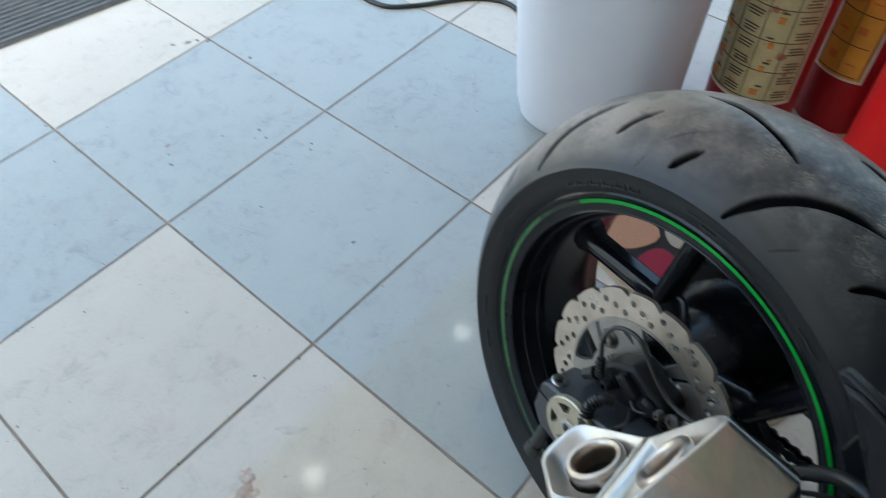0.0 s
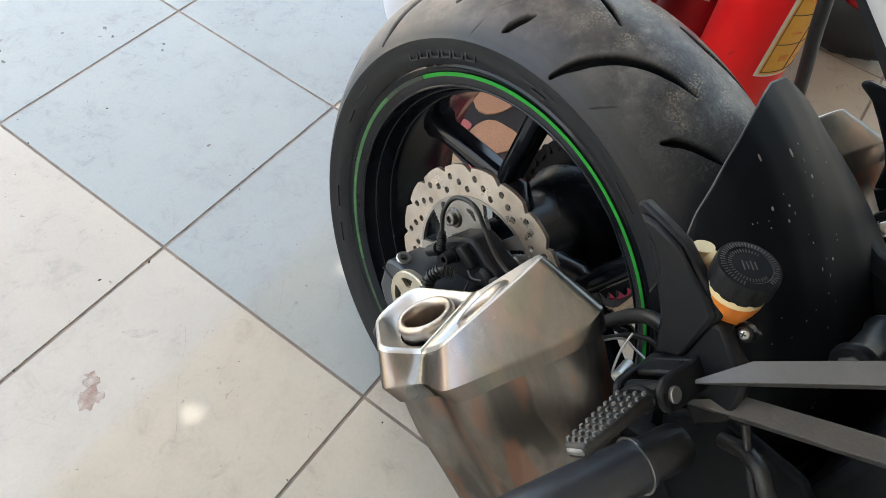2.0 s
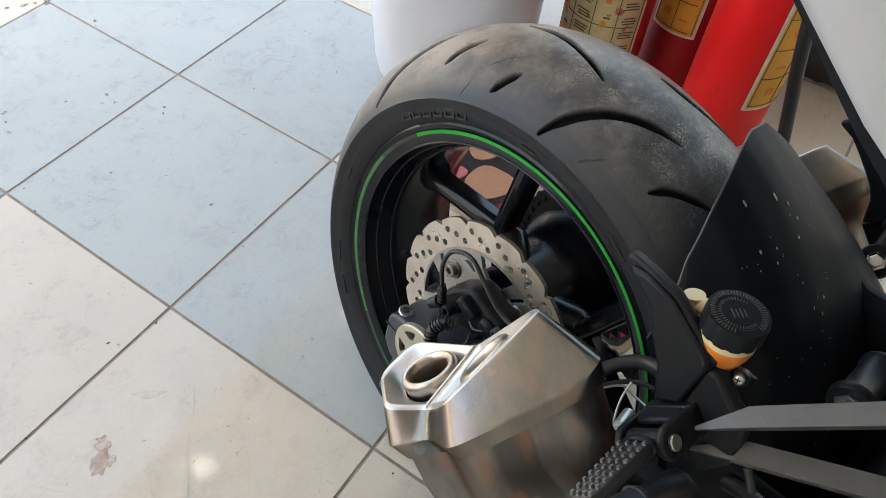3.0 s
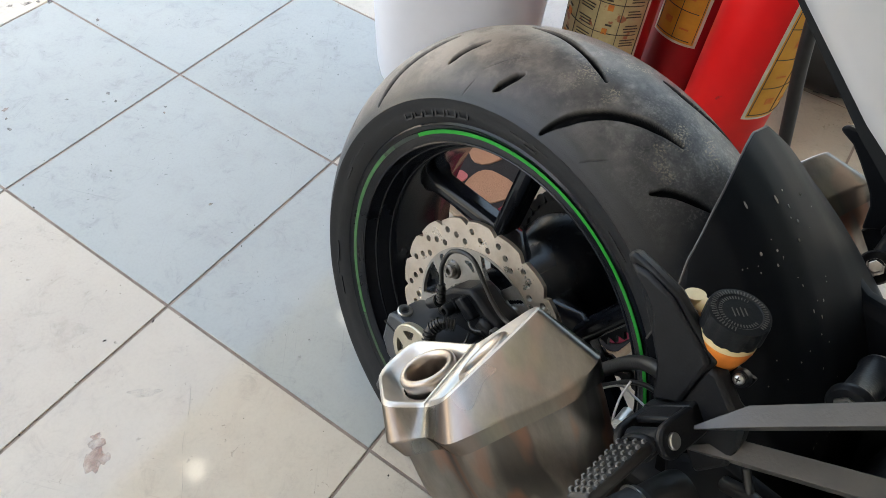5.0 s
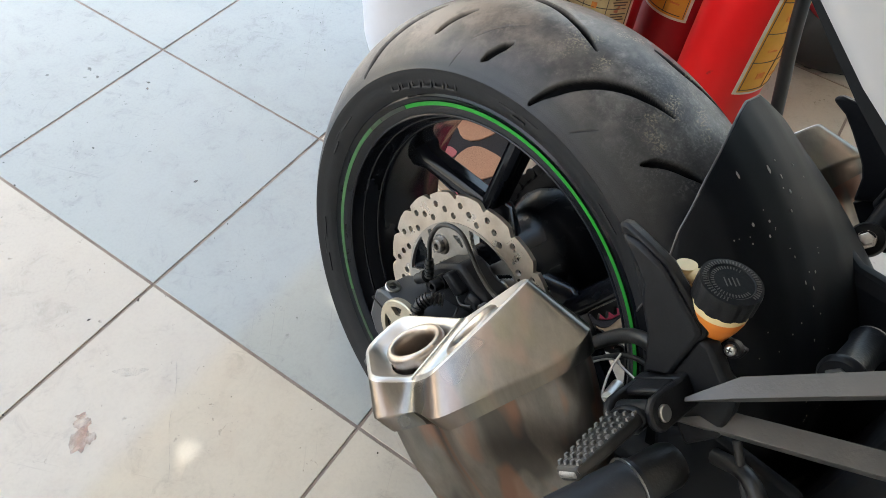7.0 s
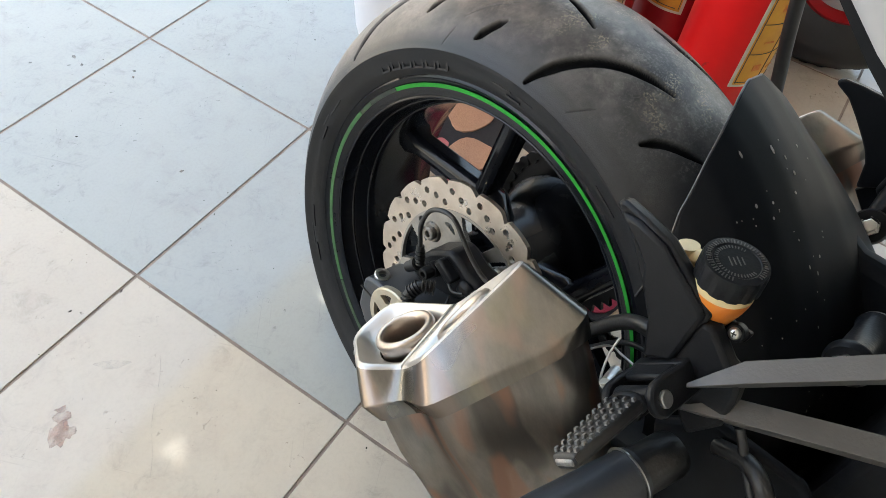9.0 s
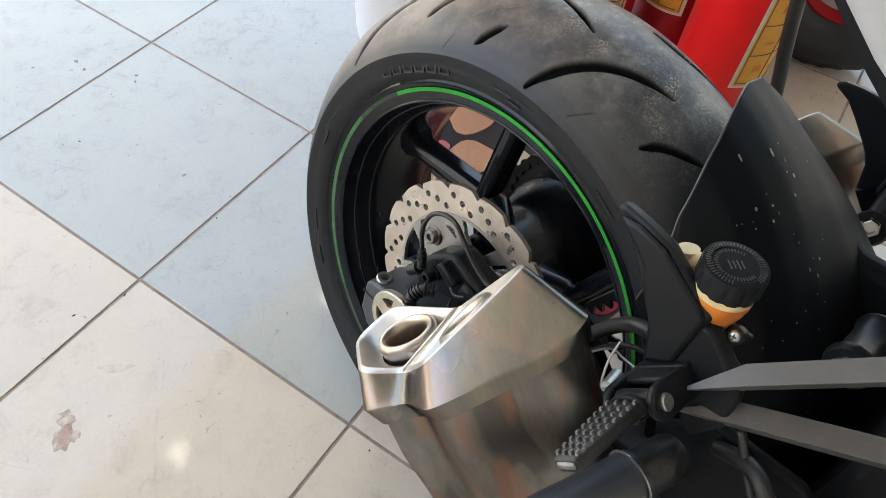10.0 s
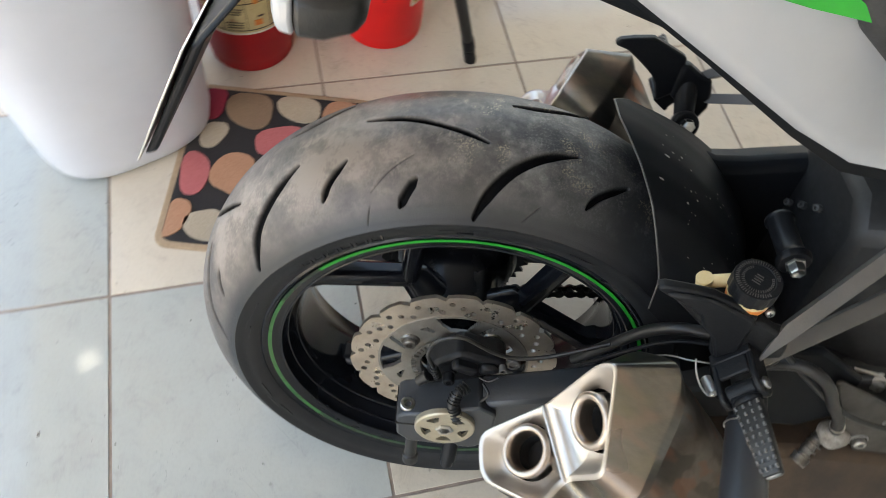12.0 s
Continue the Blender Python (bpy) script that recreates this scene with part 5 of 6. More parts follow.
        part("clamp_band", b, M_BOLT, root, "bright clamp band")
        b = fresh()
        add_lathe(b, [(0.0, 0.0150), (0.006, 0.0170), (0.036, 0.0170), (0.040, 0.0150)], frame_of(L(0.2715, -0.1850, 0.1672), L(0.2400, -0.33, 0.1400)), 32)
        part("slider_collar", b, M_RUBBER, root, "black rubber collar of the slider")
    return root


bracket(1)
bracket(-1)
bm = fresh()
add_lathe(bm, [(0.0, 0.0110), (0.006, 0.0165), (0.016, 0.0170), (0.020, 0.0150), (0.020, 0.0085), (0.026, 0.0080), (0.026, 0.0001)], frame_of((0.2510, 0.160, 0.214), (0.2505, 0.138, 0.226)), 28)
add_cyl(bm, (0.2512, 0.157, 0.2155), (0.246, 0.186, 0.262), 0.0115, 0.014)
far_boss = part("far_boss", bm, M_CAST, bike, "round black boss beside the hugger")
bm = fresh()
add_lathe(bm, [(0.0, 0.0090), (0.003, 0.0090), (0.003, 0.0065), (0.008, 0.0065), (0.009, 0.0055), (0.009, 0.0001)], frame_of((0.2507, 0.1395, 0.2247), (0.2502, 0.128, 0.2315)), 6)
part("bolt", bm, M_BOLT, far_boss, "bright bolt head")

# brake fluid reservoir
RA, RB = Vector((0.2300, -0.1630, 0.2500)), Vector((0.2235, -0.1710, 0.3072))
h = (RB - RA).length
bm = fresh()
add_lathe(bm, [(-0.004, 0.0001), (-0.004, 0.0085), (0.0, 0.0105), (0.010, 0.0130), (0.020, 0.0162), (0.026, 0.0180), (0.031, 0.0190), (0.036, 0.0193), (0.044, 0.0193)], frame_of(RA, RB), 32, mat=0)
for f in bm.faces:
    zc = (frame_of(RA, RB).inverted() @ f.calc_center_median()).z
    f.material_index = 1 if zc < 0.0355 else 0
res = part("brake_reservoir", bm, [M_RES, M_FLUID], bike, "translucent brake fluid reservoir with orange fluid and black cap")
bm = fresh()
fr = frame_of(RA, RB)
n = 72
rows = []
for i in range(n):
    a = 2 * math.pi * i / n
    rr = 0.0206 - (0.0009 if i % 6 in (0, 1) else 0)
    rows.append([bm.verts.new(fr @ Vector((r * math.cos(a), r * math.sin(a), z))) for r, z in ((rr, 0.0415), (rr, 0.0545), (0.0200, 0.0575), (0.0150, 0.0580), (0.0143, 0.0574), (0.0001, 0.0574))])
for i in range(n):
    p, q = rows[i], rows[(i + 1) % n]
    for k in range(5):
        bm.faces.new((p[k], q[k], q[k + 1], p[k + 1]))
cap = part("cap", bm, M_CAST, res, "ribbed black screw cap")
bm = fresh()
for i in range(44):
    a = 2 * math.pi * i / 52 + 0.6
    add_box(bm, (0.0030 if i % 3 else 0.0022, 0.0007, 0.0005), fr @ Matrix.Translation((0.0168 * math.cos(a), 0.0168 * math.sin(a), 0.0580)) @ Matrix.Rotation(a, 4, "Z"))
for i in range(30):
    a = 2 * math.pi * i / 40 + 2.4
    add_box(bm, (0.0022, 0.0006, 0.0004), fr @ Matrix.Translation((0.0122 * math.cos(a), 0.0122 * math.sin(a), 0.0576)) @ Matrix.Rotation(a, 4, "Z"))
for k in range(4):
    add_box(bm, (0.0075 - 0.0015 * (k % 2), 0.0007, 0.0004), fr @ Matrix.Translation((0.0, -0.004 + 0.0027 * k, 0.0576)))
part("cap_mark", bm, M_STRUT, cap, "worn grey moulded marks")
bm = fresh()
add_cyl(bm, (0.196, -0.152, 0.268), (0.191, -0.153, 0.282), 0.0075)
add_cyl(bm, (0.194, -0.152, 0.276), (0.218, -0.157, 0.288), 0.006)
part("mounting_lug", bm, M_RES, res, "cream plastic mounting lug")
bm = fresh()
add_cyl(bm, (0.2, -0.164, 0.262), (0.197, -0.164, 0.276), 0.006)
part("lug_bolt", bm, M_CAST, res)
bm = fresh()
add_cyl(bm, (0.2500, -0.1660, 0.2650), (0.2496, -0.1745, 0.2682), 0.0066, 0.0056)
add_loft(bm, [[(x, -0.168 + dy, z0), (x, -0.160 + dy, z0 - 0.003), (x, -0.160 + dy, z1 - 0.003), (x, -0.168 + dy, z1)] for x, dy, z0, z1 in ((0.232, 0.004, 0.256, 0.264), (0.25, 0.0, 0.258, 0.270), (0.257, 0.003, 0.260, 0.269))])
lobe = part("mounting_lobe", bm, M_CAST, bike, "black lobe with a bright cross-head screw", bevel=0.0015)
bm = fresh()
fr = frame_of((0.2496, -0.1745, 0.2682), (0.2493, -0.1773, 0.2692))
add_lathe(bm, [(0.0, 0.0040), (0.0010, 0.0040), (0.0022, 0.0030), (0.0027, 0.0016), (0.0027, 0.0001)], fr, 20)
part("screw", bm, M_BOLT, lobe)
bm = fresh()
# dark boxes on the head instead of a shaded cross recess
for turn in (20, 110):
    add_box(bm, (0.0038, 0.0009, 0.0008), fr @ Matrix.Translation((0, 0, 0.0026)) @ Matrix.Rotation(radians(turn), 4, "Z"))
part("screw_cross", bm, M_SOOT_DARK, lobe)

# boss with a bolt on the frame
bm = fresh()
add_lathe(bm, [(0.0, 0.0145), (0.003, 0.0152), (0.006, 0.0130), (0.046, 0.0130), (0.050, 0.0142), (0.053, 0.0172), (0.057, 0.0172), (0.060, 0.015), (0.061, 0.008)], frame_of((0.309, -0.028, 0.2445), (0.3095, -0.1, 0.2425)), 32)
boss = part("frame_boss", bm, M_CAST, bike, "round black frame boss")
bm = fresh()
add_lathe(bm, [(0.0, 0.0105), (0.002, 0.0105), (0.002, 0.0082), (0.010, 0.0082), (0.012, 0.0068), (0.0115, 0.0045), (0.011, 0.0001)], frame_of((0.3095, -0.0885, 0.2428), (0.3095, -0.1, 0.2425)), 6)
part("boss_bolt", bm, M_BOLT, boss, "bright hexagon bolt head")

for i in range(4):
    bm = fresh()
    c = Vector((0.354, -0.012 + 0.024 * i, 0.25 - 0.019 * i))
    add_hex(bm, c, c + Vector((-0.006, -0.002, 0.003)), 0.0042)
    part("linkage_bolt", bm, M_STRUT, bike)

# hoses
bm = fresh()
add_tube(bm, [(0.13, -0.105, 0.07), (0.155, -0.12, 0.125), (0.178, -0.135, 0.175), (0.2, -0.15, 0.203), (0.235, -0.16, 0.21)], 0.0062)
part("brake_hose", bm, M_RUBBER, bike, "thick black brake hose")
bm = fresh()
add_tube(bm, [(0.14, -0.11, 0.07), (0.17, -0.13, 0.13), (0.19, -0.145, 0.17), (0.21, -0.155, 0.19), (0.24, -0.16, 0.195)], 0.0022)
part("brake_line", bm, M_CAST, bike, "thin dark brake line")
bm = fresh()
add_tube(bm, [(0.15, -0.12, 0.08), (0.185, -0.16, 0.17), (0.205, -0.18, 0.195), (0.23, -0.185, 0.2)], 0.0009)
part("wire", bm, M_ALU, bike, "thin bright wire")
bm = fresh()
add_tube(bm, [(0.288, -0.165, 0.18), (0.306, -0.175, 0.197), (0.322, -0.185, 0.2), (0.340, -0.19, 0.186), (0.358, -0.190, 0.158), (0.381, -0.185, 0.128), (0.394, -0.180, 0.104), (0.402, -0.176, 0.088)], 0.0062)
hose_part = part("fluid_hose", bm, M_RUBBER, bike, "black rubber hose with a clip")
bm = fresh()
add_lathe(bm, [(0.0, 0.0063), (0.0, 0.0076), (0.003, 0.0076), (0.003, 0.0063)], frame_of((0.394, -0.180, 0.104), (0.402, -0.176, 0.088)), 24)
part("hose_clip", bm, M_BOLT, hose_part, "bright wire hose clip")
bm = fresh()
add_tube(bm, [(0.29, -0.17, 0.21), (0.335, -0.185, 0.175), (0.385, -0.19, 0.14), (0.45, -0.19, 0.12), (0.52, -0.18, 0.11)], 0.0032)
part("cable", bm, M_RUBBER, bike)
bm = fresh()
XZP = Matrix(((1, 0, 0, 0), (0, 0, -1, 0), (0, 1, 0, 0), (0, 0, 0, 1)))
add_prism(bm, [(0.245, 0.15), (0.275, 0.19), (0.34, 0.2), (0.40, 0.16), (0.405, 0.09), (0.375, 0.062), (0.33, 0.06), (0.27, 0.10)], 0.150, 0.160, XZP)
part("heel_plate", bm, M_BLACK, bike, "black heel guard plate", bevel=0.004)
bm = fresh()
add_prism(bm, [(0.364, 0.166), (0.370, 0.169), (0.442, 0.134), (0.500, 0.110), (0.56, 0.085), (0.56, -0.02), (0.475, -0.02), (0.441, 0.051), (0.405, 0.094), (0.392, 0.118)], 0.166, 0.172, XZP)
guard = part("guard_plate", bm, M_GUARD, bike, "grimy taupe metal guard plate", bevel=0.0025)
for x, z, r in ((0.4390, 0.0670, 0.0068), (0.4540, 0.1050, 0.0058), (0.505, 0.045, 0.007)):
    bm = fresh()
    add_lathe(bm, [(0.0, r * 1.5), (0.0015, r * 1.5), (0.002, r * 1.3)], frame_of((x, -0.172, z), (x, -0.182, z)), 20)
    add_hex(bm, (x, -0.1735, z), (x, -0.1800, z), r)
    part("bolt", bm, M_BOLT, guard, "bright bolt with a washer")
# brake pedal pivot behind the plate
bm = fresh()
add_lathe(bm, [(0.0, 0.0150), (0.010, 0.0150), (0.012, 0.0135), (0.012, 0.0105), (0.016, 0.0105), (0.018, 0.009), (0.018, 0.0001)], frame_of((0.457, -0.107, 0.104), (0.4565, -0.125, 0.1045)), 28)
add_loft(bm, [[(x, -0.108 - dy, z0), (x, -0.118 - dy, z0), (x, -0.118 - dy, z1), (x, -0.108 - dy, z1)] for x, dy, z0, z1 in ((0.425, 0.0, 0.108, 0.122), (0.457, 0.002, 0.092, 0.117), (0.50, 0.0, 0.070, 0.095), (0.55, 0.0, 0.055, 0.070))])
pivot = part("pedal_pivot", bm, M_ALU, bike, "bare metal brake pedal pivot and lever", bevel=0.0015)
bm = fresh()
add_hex(bm, (0.4565, -0.1245, 0.1045), (0.4564, -0.1305, 0.1047), 0.0062)
part("bolt", bm, M_BOLT, pivot)

bm = fresh()
bmesh.ops.create_icosphere(bm, subdivisions=3, radius=1.0, matrix=Matrix.Translation((0.4095, -0.172, 0.0715)) @ Matrix.Diagonal((0.0165, 0.015, 0.0145, 1)))
for v in bm.verts:
    v.co += 0.0032 * Vector((noise.noise(v.co * 90), noise.noise(v.co * 90 + Vector((5, 0, 0))), noise.noise(v.co * 90 + Vector((0, 7, 0)))))
part("dust_boot", bm, M_BOOT, bike, "pale grimy rubber dust boot")
bm = fresh()
add_cyl(bm, (0.4095, -0.160, 0.064), (0.390, -0.178, 0.040), 0.0065)
for k in range(4):
    c = Vector((0.4030, -0.168, 0.0550)) + k * Vector((-0.0042, -0.0036, -0.0050))
    add_lathe(bm, [(0.0, 0.0065), (0.0004, 0.0095 - 0.0006 * k), (0.0022, 0.0095 - 0.0006 * k), (0.0026, 0.0065)], frame_of(c, c + Vector((-0.0195, -0.018, -0.024))), 18)
add_hex(bm, (0.388, -0.180, 0.037), (0.382, -0.186, 0.030), 0.0105)
part("pushrod", bm, M_ROD, bike, "greasy metal brake pushrod with spring and nut")
bm = fresh()
add_loft(bm, [[(x, -0.150 - dy, z0), (x, -0.168 - dy, z0), (x, -0.168 - dy, z1), (x, -0.150 - dy, z1)] for x, dy, z0, z1 in ((0.345, 0.0, 0.020, 0.036), (0.365, 0.004, 0.014, 0.040), (0.392, 0.004, 0.012, 0.036), (0.43, 0.0, 0.0, 0.02))])
part("pedal_arm", bm, M_ROD, bike, "scuffed metal brake pedal arm", bevel=0.003)

# frame, engine mass and collector ahead of the wheel
bm = fresh()
add_loft(bm, [[(x, y * k, z) for y, z in ((-0.1, z0), (-0.12, z0 + 0.06), (-0.105, z1 - 0.03), (-0.06, z1), (0.06, z1), (0.105, z1 - 0.03), (0.12, z0 + 0.06), (0.1, z0))] for x, k, z0, z1 in ((0.36, 0.7, -0.1, 0.30), (0.44, 1.0, -0.14, 0.34), (0.62, 1.1, -0.16, 0.36))])
part("engine_block", bm, M_ENGINE, bike, "dark black engine and frame mass", bevel=0.01)
bm = fresh()
add_loft(bm, [[(x, y, z) for y, z in ((-0.2, z0), (-0.215, z0 + 0.06), (-0.18, z1), (0.18, z1), (0.215, z0 + 0.06), (0.2, z0))] for x, z0, z1 in ((0.26, -0.06, 0.03), (0.4, -0.12, 0.045), (0.6, -0.14, 0.04))])
part("exhaust_collector", bm, M_COLLECTOR, bike, "brown heat-stained exhaust collector box", bevel=0.01)
for s in (-1, 1):
    bm = fresh()
    add_tube(bm, [(0.6, s * 0.1, 0.27), (0.4, s * 0.1, 0.35), (0.2, s * 0.09, 0.455), (-0.05, s * 0.07, 0.575)], 0.014, 14)
    part("subframe_tube", bm, M_CAST, bike, "black steel subframe tube")
bm = fresh()
add_loft(bm, [[(x, y, z) for y, z in ((-0.085, z0), (-0.085, z0 + 0.05), (0.085, z0 + 0.05), (0.085, z0))] for x, z0 in ((0.5, 0.3), (0.3, 0.4), (0.1, 0.47), (-0.1, 0.53))])
part("inner_mudguard", bm, M_BLACK, bike, "matt black inner mudguard under the seat", bevel=0.008)

# tail fairing, white with a green band, black trim; both sides
EDGE = [(0.36, 0.392), (0.30, 0.389), (0.262, 0.3935), (0.208, 0.422), (0.123, 0.475), (0.051, 0.516), (-0.06, 0.578), (-0.2, 0.645)]
for s in (1, -1):
    bm = fresh()
    vv = []
    for x, z in EDGE:
        h = 0.0055 + 0.0060 * min(1.0, max(0.0, (x - 0.16) / 0.1))
        vv.append([bm.verts.new((x + 0.03 * t, s * (-0.13 - bulge + 0.05 * max(0, 0.14 - x) + 0.45 * max(0, x + 0.03 * t - 0.19) * min(1, t / 0.25)), z + h + 0.15 * t)) for t, bulge in ((0.0, 0.0), (0.08, 0.003), (0.3, 0.008), (0.6, 0.01), (0.85, 0.008), (1.0, 0.004))])
    for a, b in zip(vv, vv[1:]):
        for k in range(5):
            bm.faces.new((a[k], a[k + 1], b[k + 1], b[k]))
    fairing = part("tail_fairing", bm, M_FAIR, bike, "white painted tail side fairing", smooth=60)
    md = fairing.modifiers.new("thickness", "SOLIDIFY")
    md.thickness, md.offset = 0.003, 0
    bm = fresh()
    rings = []
    for x, z in EDGE:
        y = -0.13 + 0.05 * max(0, 0.14 - x)
        h = 0.0055 + 0.0060 * min(1.0, max(0.0, (x - 0.16) / 0.1))
        rings.append([(x + dx, s * (y + dy), z + dz) for dx, dy, dz in ((0.001, -0.0012, h - 0.0003), (0.001, 0.004, h - 0.0003), (0.0, 0.016, -0.004), (0.0, 0.002, 0.0))])
    add_loft(bm, rings)
    part("lower_trim", bm, M_BLACK, fairing, "matt black lower edge trim")
    bm = fresh()
    add_loft(bm, [[(x, s * -0.1395, z0), (x, s * -0.1425, z0), (x, s * -0.1425, z1), (x, s * -0.1395, z1)] for x, z0, z1 in ((0.212, 0.5245, 0.5265), (0.198, 0.5262, 0.537), (0.168, 0.5295, 0.553), (0.128, 0.536, 0.568), (0.068, 0.551, 0.583), (0.008, 0.576, 0.598))])
    part("green_band", bm, M_FAIRGREEN, fairing, "green painted band")
bm = fresh()
add_loft(bm, [[(x, y, z + dz) for y, dz in ((-0.143, 0.0), (-0.146, 0.03), (-0.1, 0.07), (0.1, 0.07), (0.146, 0.03), (0.143, 0.0))] for x, z in ((0.45, 0.44), (0.3, 0.463), (0.24, 0.494), (0.212, 0.514), (0.185, 0.545), (0.05, 0.60), (-0.2, 0.68))])
part("seat", bm, M_SEAT, bike, "black vinyl seat", bevel=0.012)

# plate hanger and indicators at the tail
bm = fresh()
add_loft(bm, [[(x, y, z) for y in (-0.112, 0.112)] + [(x + 0.003, y, z + 0.0015) for y in (0.112, -0.112)] for x, z in ((-0.303, 0.311), (-0.275, 0.37), (-0.247, 0.427))])
hanger = part("number_plate", bm, M_ALU, bike, "number plate seen edge-on, pale edge", bevel=0.0008)
bm = fresh()
add_loft(bm, [[(x, y * k, z) for y in (-0.11, 0.11)] + [(x + 0.012, y * k, z + 0.006) for y in (0.11, -0.11)] for x, z, k in ((-0.298, 0.313, 0.98), (-0.243, 0.425, 0.98), (-0.2, 0.47, 0.7), (-0.15, 0.55, 0.5))])
part("plate_hanger", bm, M_CAST, bike, "black plastic number plate hanger", bevel=0.003)
for s in (1, -1):
    bm = fresh()
    add_cyl(bm, (-0.135, s * -0.05, 0.52), (-0.135, s * -0.14, 0.51), 0.008)
    ind = part("indicator", bm, M_RUBBER, bike, "rear indicator with clear lens")
    bm = fresh()
    add_loft(bm, [[(x, s * (-0.16 + y * k), 0.506 + z * k) for y, z in ((-0.026, -0.012), (-0.03, 0.0), (-0.026, 0.014), (0.026, 0.018), (0.03, 0.0), (0.026, -0.014))] for x, k in ((-0.148, 1.0), (-0.13, 1.02), (-0.112, 0.75), (-0.106, 0.4))])
    part("indicator_body", bm, M_RUBBER, ind, bevel=0.004)
    bm = fresh()
    add_loft(bm, [[(x, s * (-0.16 + y * k), 0.506 + z * k) for y, z in ((-0.026, -0.012), (-0.03, 0.0), (-0.026, 0.014), (0.026, 0.018), (0.03, 0.0), (0.026, -0.014))] for x, k in ((-0.162, 0.7), (-0.158, 0.9), (-0.1485, 0.98))])
    part("lens", bm, M_FAIR, ind, "pale clear lens", bevel=0.003)

# ---------------------------------------------------------------- things on the floor
def extinguisher(x, y, r, h, paint, label, turn, label_mat, low, high, span, tilt=0.0):
    base = tagged(new("fire_extinguisher"), label, "fire extinguisher", group="fire extinguishers")
    base.matrix_world = Matrix.Translation((x, y, 0)) @ Matrix.Rotation(radians(tilt), 4, "X")
    b = fresh()
    add_lathe(b, [(0.001, 0.0001), (0.001, r * 0.93), (0.004, r * 0.97), (0.03, r * 0.985), (0.033, r), (h - 0.1, r), (h - 0.06, r * 0.93), (h - 0.02, r * 0.6), (h, r * 0.3), (h, 0.0001)], n=56)
    part("cylinder", b, paint, base)
    b = fresh()
    add_lathe(b, [(0.0, 0.022), (0.03, 0.02), (0.05, 0.017), (0.05, 0.0001)], Matrix.Translation((0, 0, h - 0.004)), 20)
    add_box(b, (0.1, 0.018, 0.012), Matrix.Translation((0.025, 0, h + 0.06)) @ Matrix.Rotation(radians(-14), 4, "Y"))
    add_box(b, (0.09, 0.018, 0.01), Matrix.Translation((0.02, 0, h + 0.035)))
    part("valve", b, M_BLACK, base, "black valve and lever")

    def sticker(name, a0, a1, z0, z1, rr, mat, parent):
        bb = fresh()
        k = max(3, int(abs(a1 - a0) / 4))
        rows = []
        for i in range(k + 1):
            a = radians(a0 + (a1 - a0) * i / k)
            rows.append([bb.verts.new((q * math.cos(a), q * math.sin(a), z)) for q, z in ((rr, z0), (rr, z1), (rr - 0.0008, z1), (rr - 0.0008, z0))])
        for p, q in zip(rows, rows[1:]):
            for j in range(4):
                bb.faces.new((p[j], p[(j + 1) % 4], q[(j + 1) % 4], q[j]))
        bb.faces.new(rows[0])
        bb.faces.new(rows[-1])
        return part(name, bb, mat, parent)
    a0, a1 = turn - span / 2, turn + span / 2
    edge = sticker("label", a0, a1, low, high, r + 0.0012, M_LABEL_EDGE, base)
    tagged(edge, "worn instruction label with unreadable print")
    pad = 0.006 / r * 57.3
    sticker("label_field", a0 + pad, a1 - pad, low + 0.006, high - 0.006, r + 0.0024, label_mat, edge)
    b = fresh()
    rnd = random.Random(int(x * 1000))

    def bar(bb, ang, z, wide, tall, mat_i=0):
        m = Matrix.Rotation(radians(ang), 4, "Z") @ Matrix.Translation((r + 0.0029, 0, z))
        vs_ = add_box(bb, (0.0012, wide, tall), m)
        for v in vs_:
            for f in v.link_faces:
                f.material_index = mat_i
    deg = 57.3 / r
    columns = 4 if label_mat is M_LABEL else 2
    if columns == 2:
        for k in range(int((high - low) / 0.062)):
            bar(b, turn + (9 if k % 2 else -13), low + 0.043 + 0.062 * k, 0.016, 0.013, 1)
            bar(b, turn + (-14 if k % 2 else 12), low + 0.036 + 0.062 * k, 0.019, 0.003, 1)
    width = span - 2 * pad - 4
    for c in range(columns + 1):
        bar(b, a0 + pad + 2 + width * c / columns, (low + high) / 2, 0.0012, high - low - 0.02)
    zz = low + 0.012
    while zz < high - 0.01:
        for i in range(int(width / 6)):
            bar(b, a0 + pad + 4 + i * 6, zz, 6.2 / deg, 0.0011)
        zz += 0.062
    for c in range(columns if label_mat is M_LABEL else 0):
        z = low + 0.02
        while z < high - 0.02:
            ac = a0 + pad + 2 + width * (c + 0.5) / columns
            if c % 2:
                for line in range(3):
                    bar(b, ac + rnd.uniform(-1, 1), z + line * 0.006, width / columns / deg * rnd.uniform(0.5, 0.75), 0.0016)
                z += 0.031
            else:
                bar(b, ac + rnd.uniform(-2, 2), z + 0.008, 0.01 + rnd.random() * 0.006, 0.012, 1)
                bar(b, ac + rnd.uniform(-4, 4), z + 0.022, 0.012, 0.003, 0)
                z += 0.05
    part("label_print", b, [M_INK, M_INK_RED], edge, "", smooth=0)
    return base


extinguisher(0.946, 0.550, 0.083, 0.56, M_RED, "bright red fire extinguisher with an orange label", -22, M_LABEL_OR, 0.105, 0.40, 76)
extinguisher(0.675, 0.527, 0.084, 0.52, M_RED_DK, "dark red fire extinguisher with a gold label", -88, M_LABEL, 0.105, 0.36, 130)
extinguisher(0.806, 0.668, 0.082, 0.54, M_RED_DK, "dark red fire extinguisher with an orange label", -100, M_LABEL_OR, 0.125, 0.38, 70)

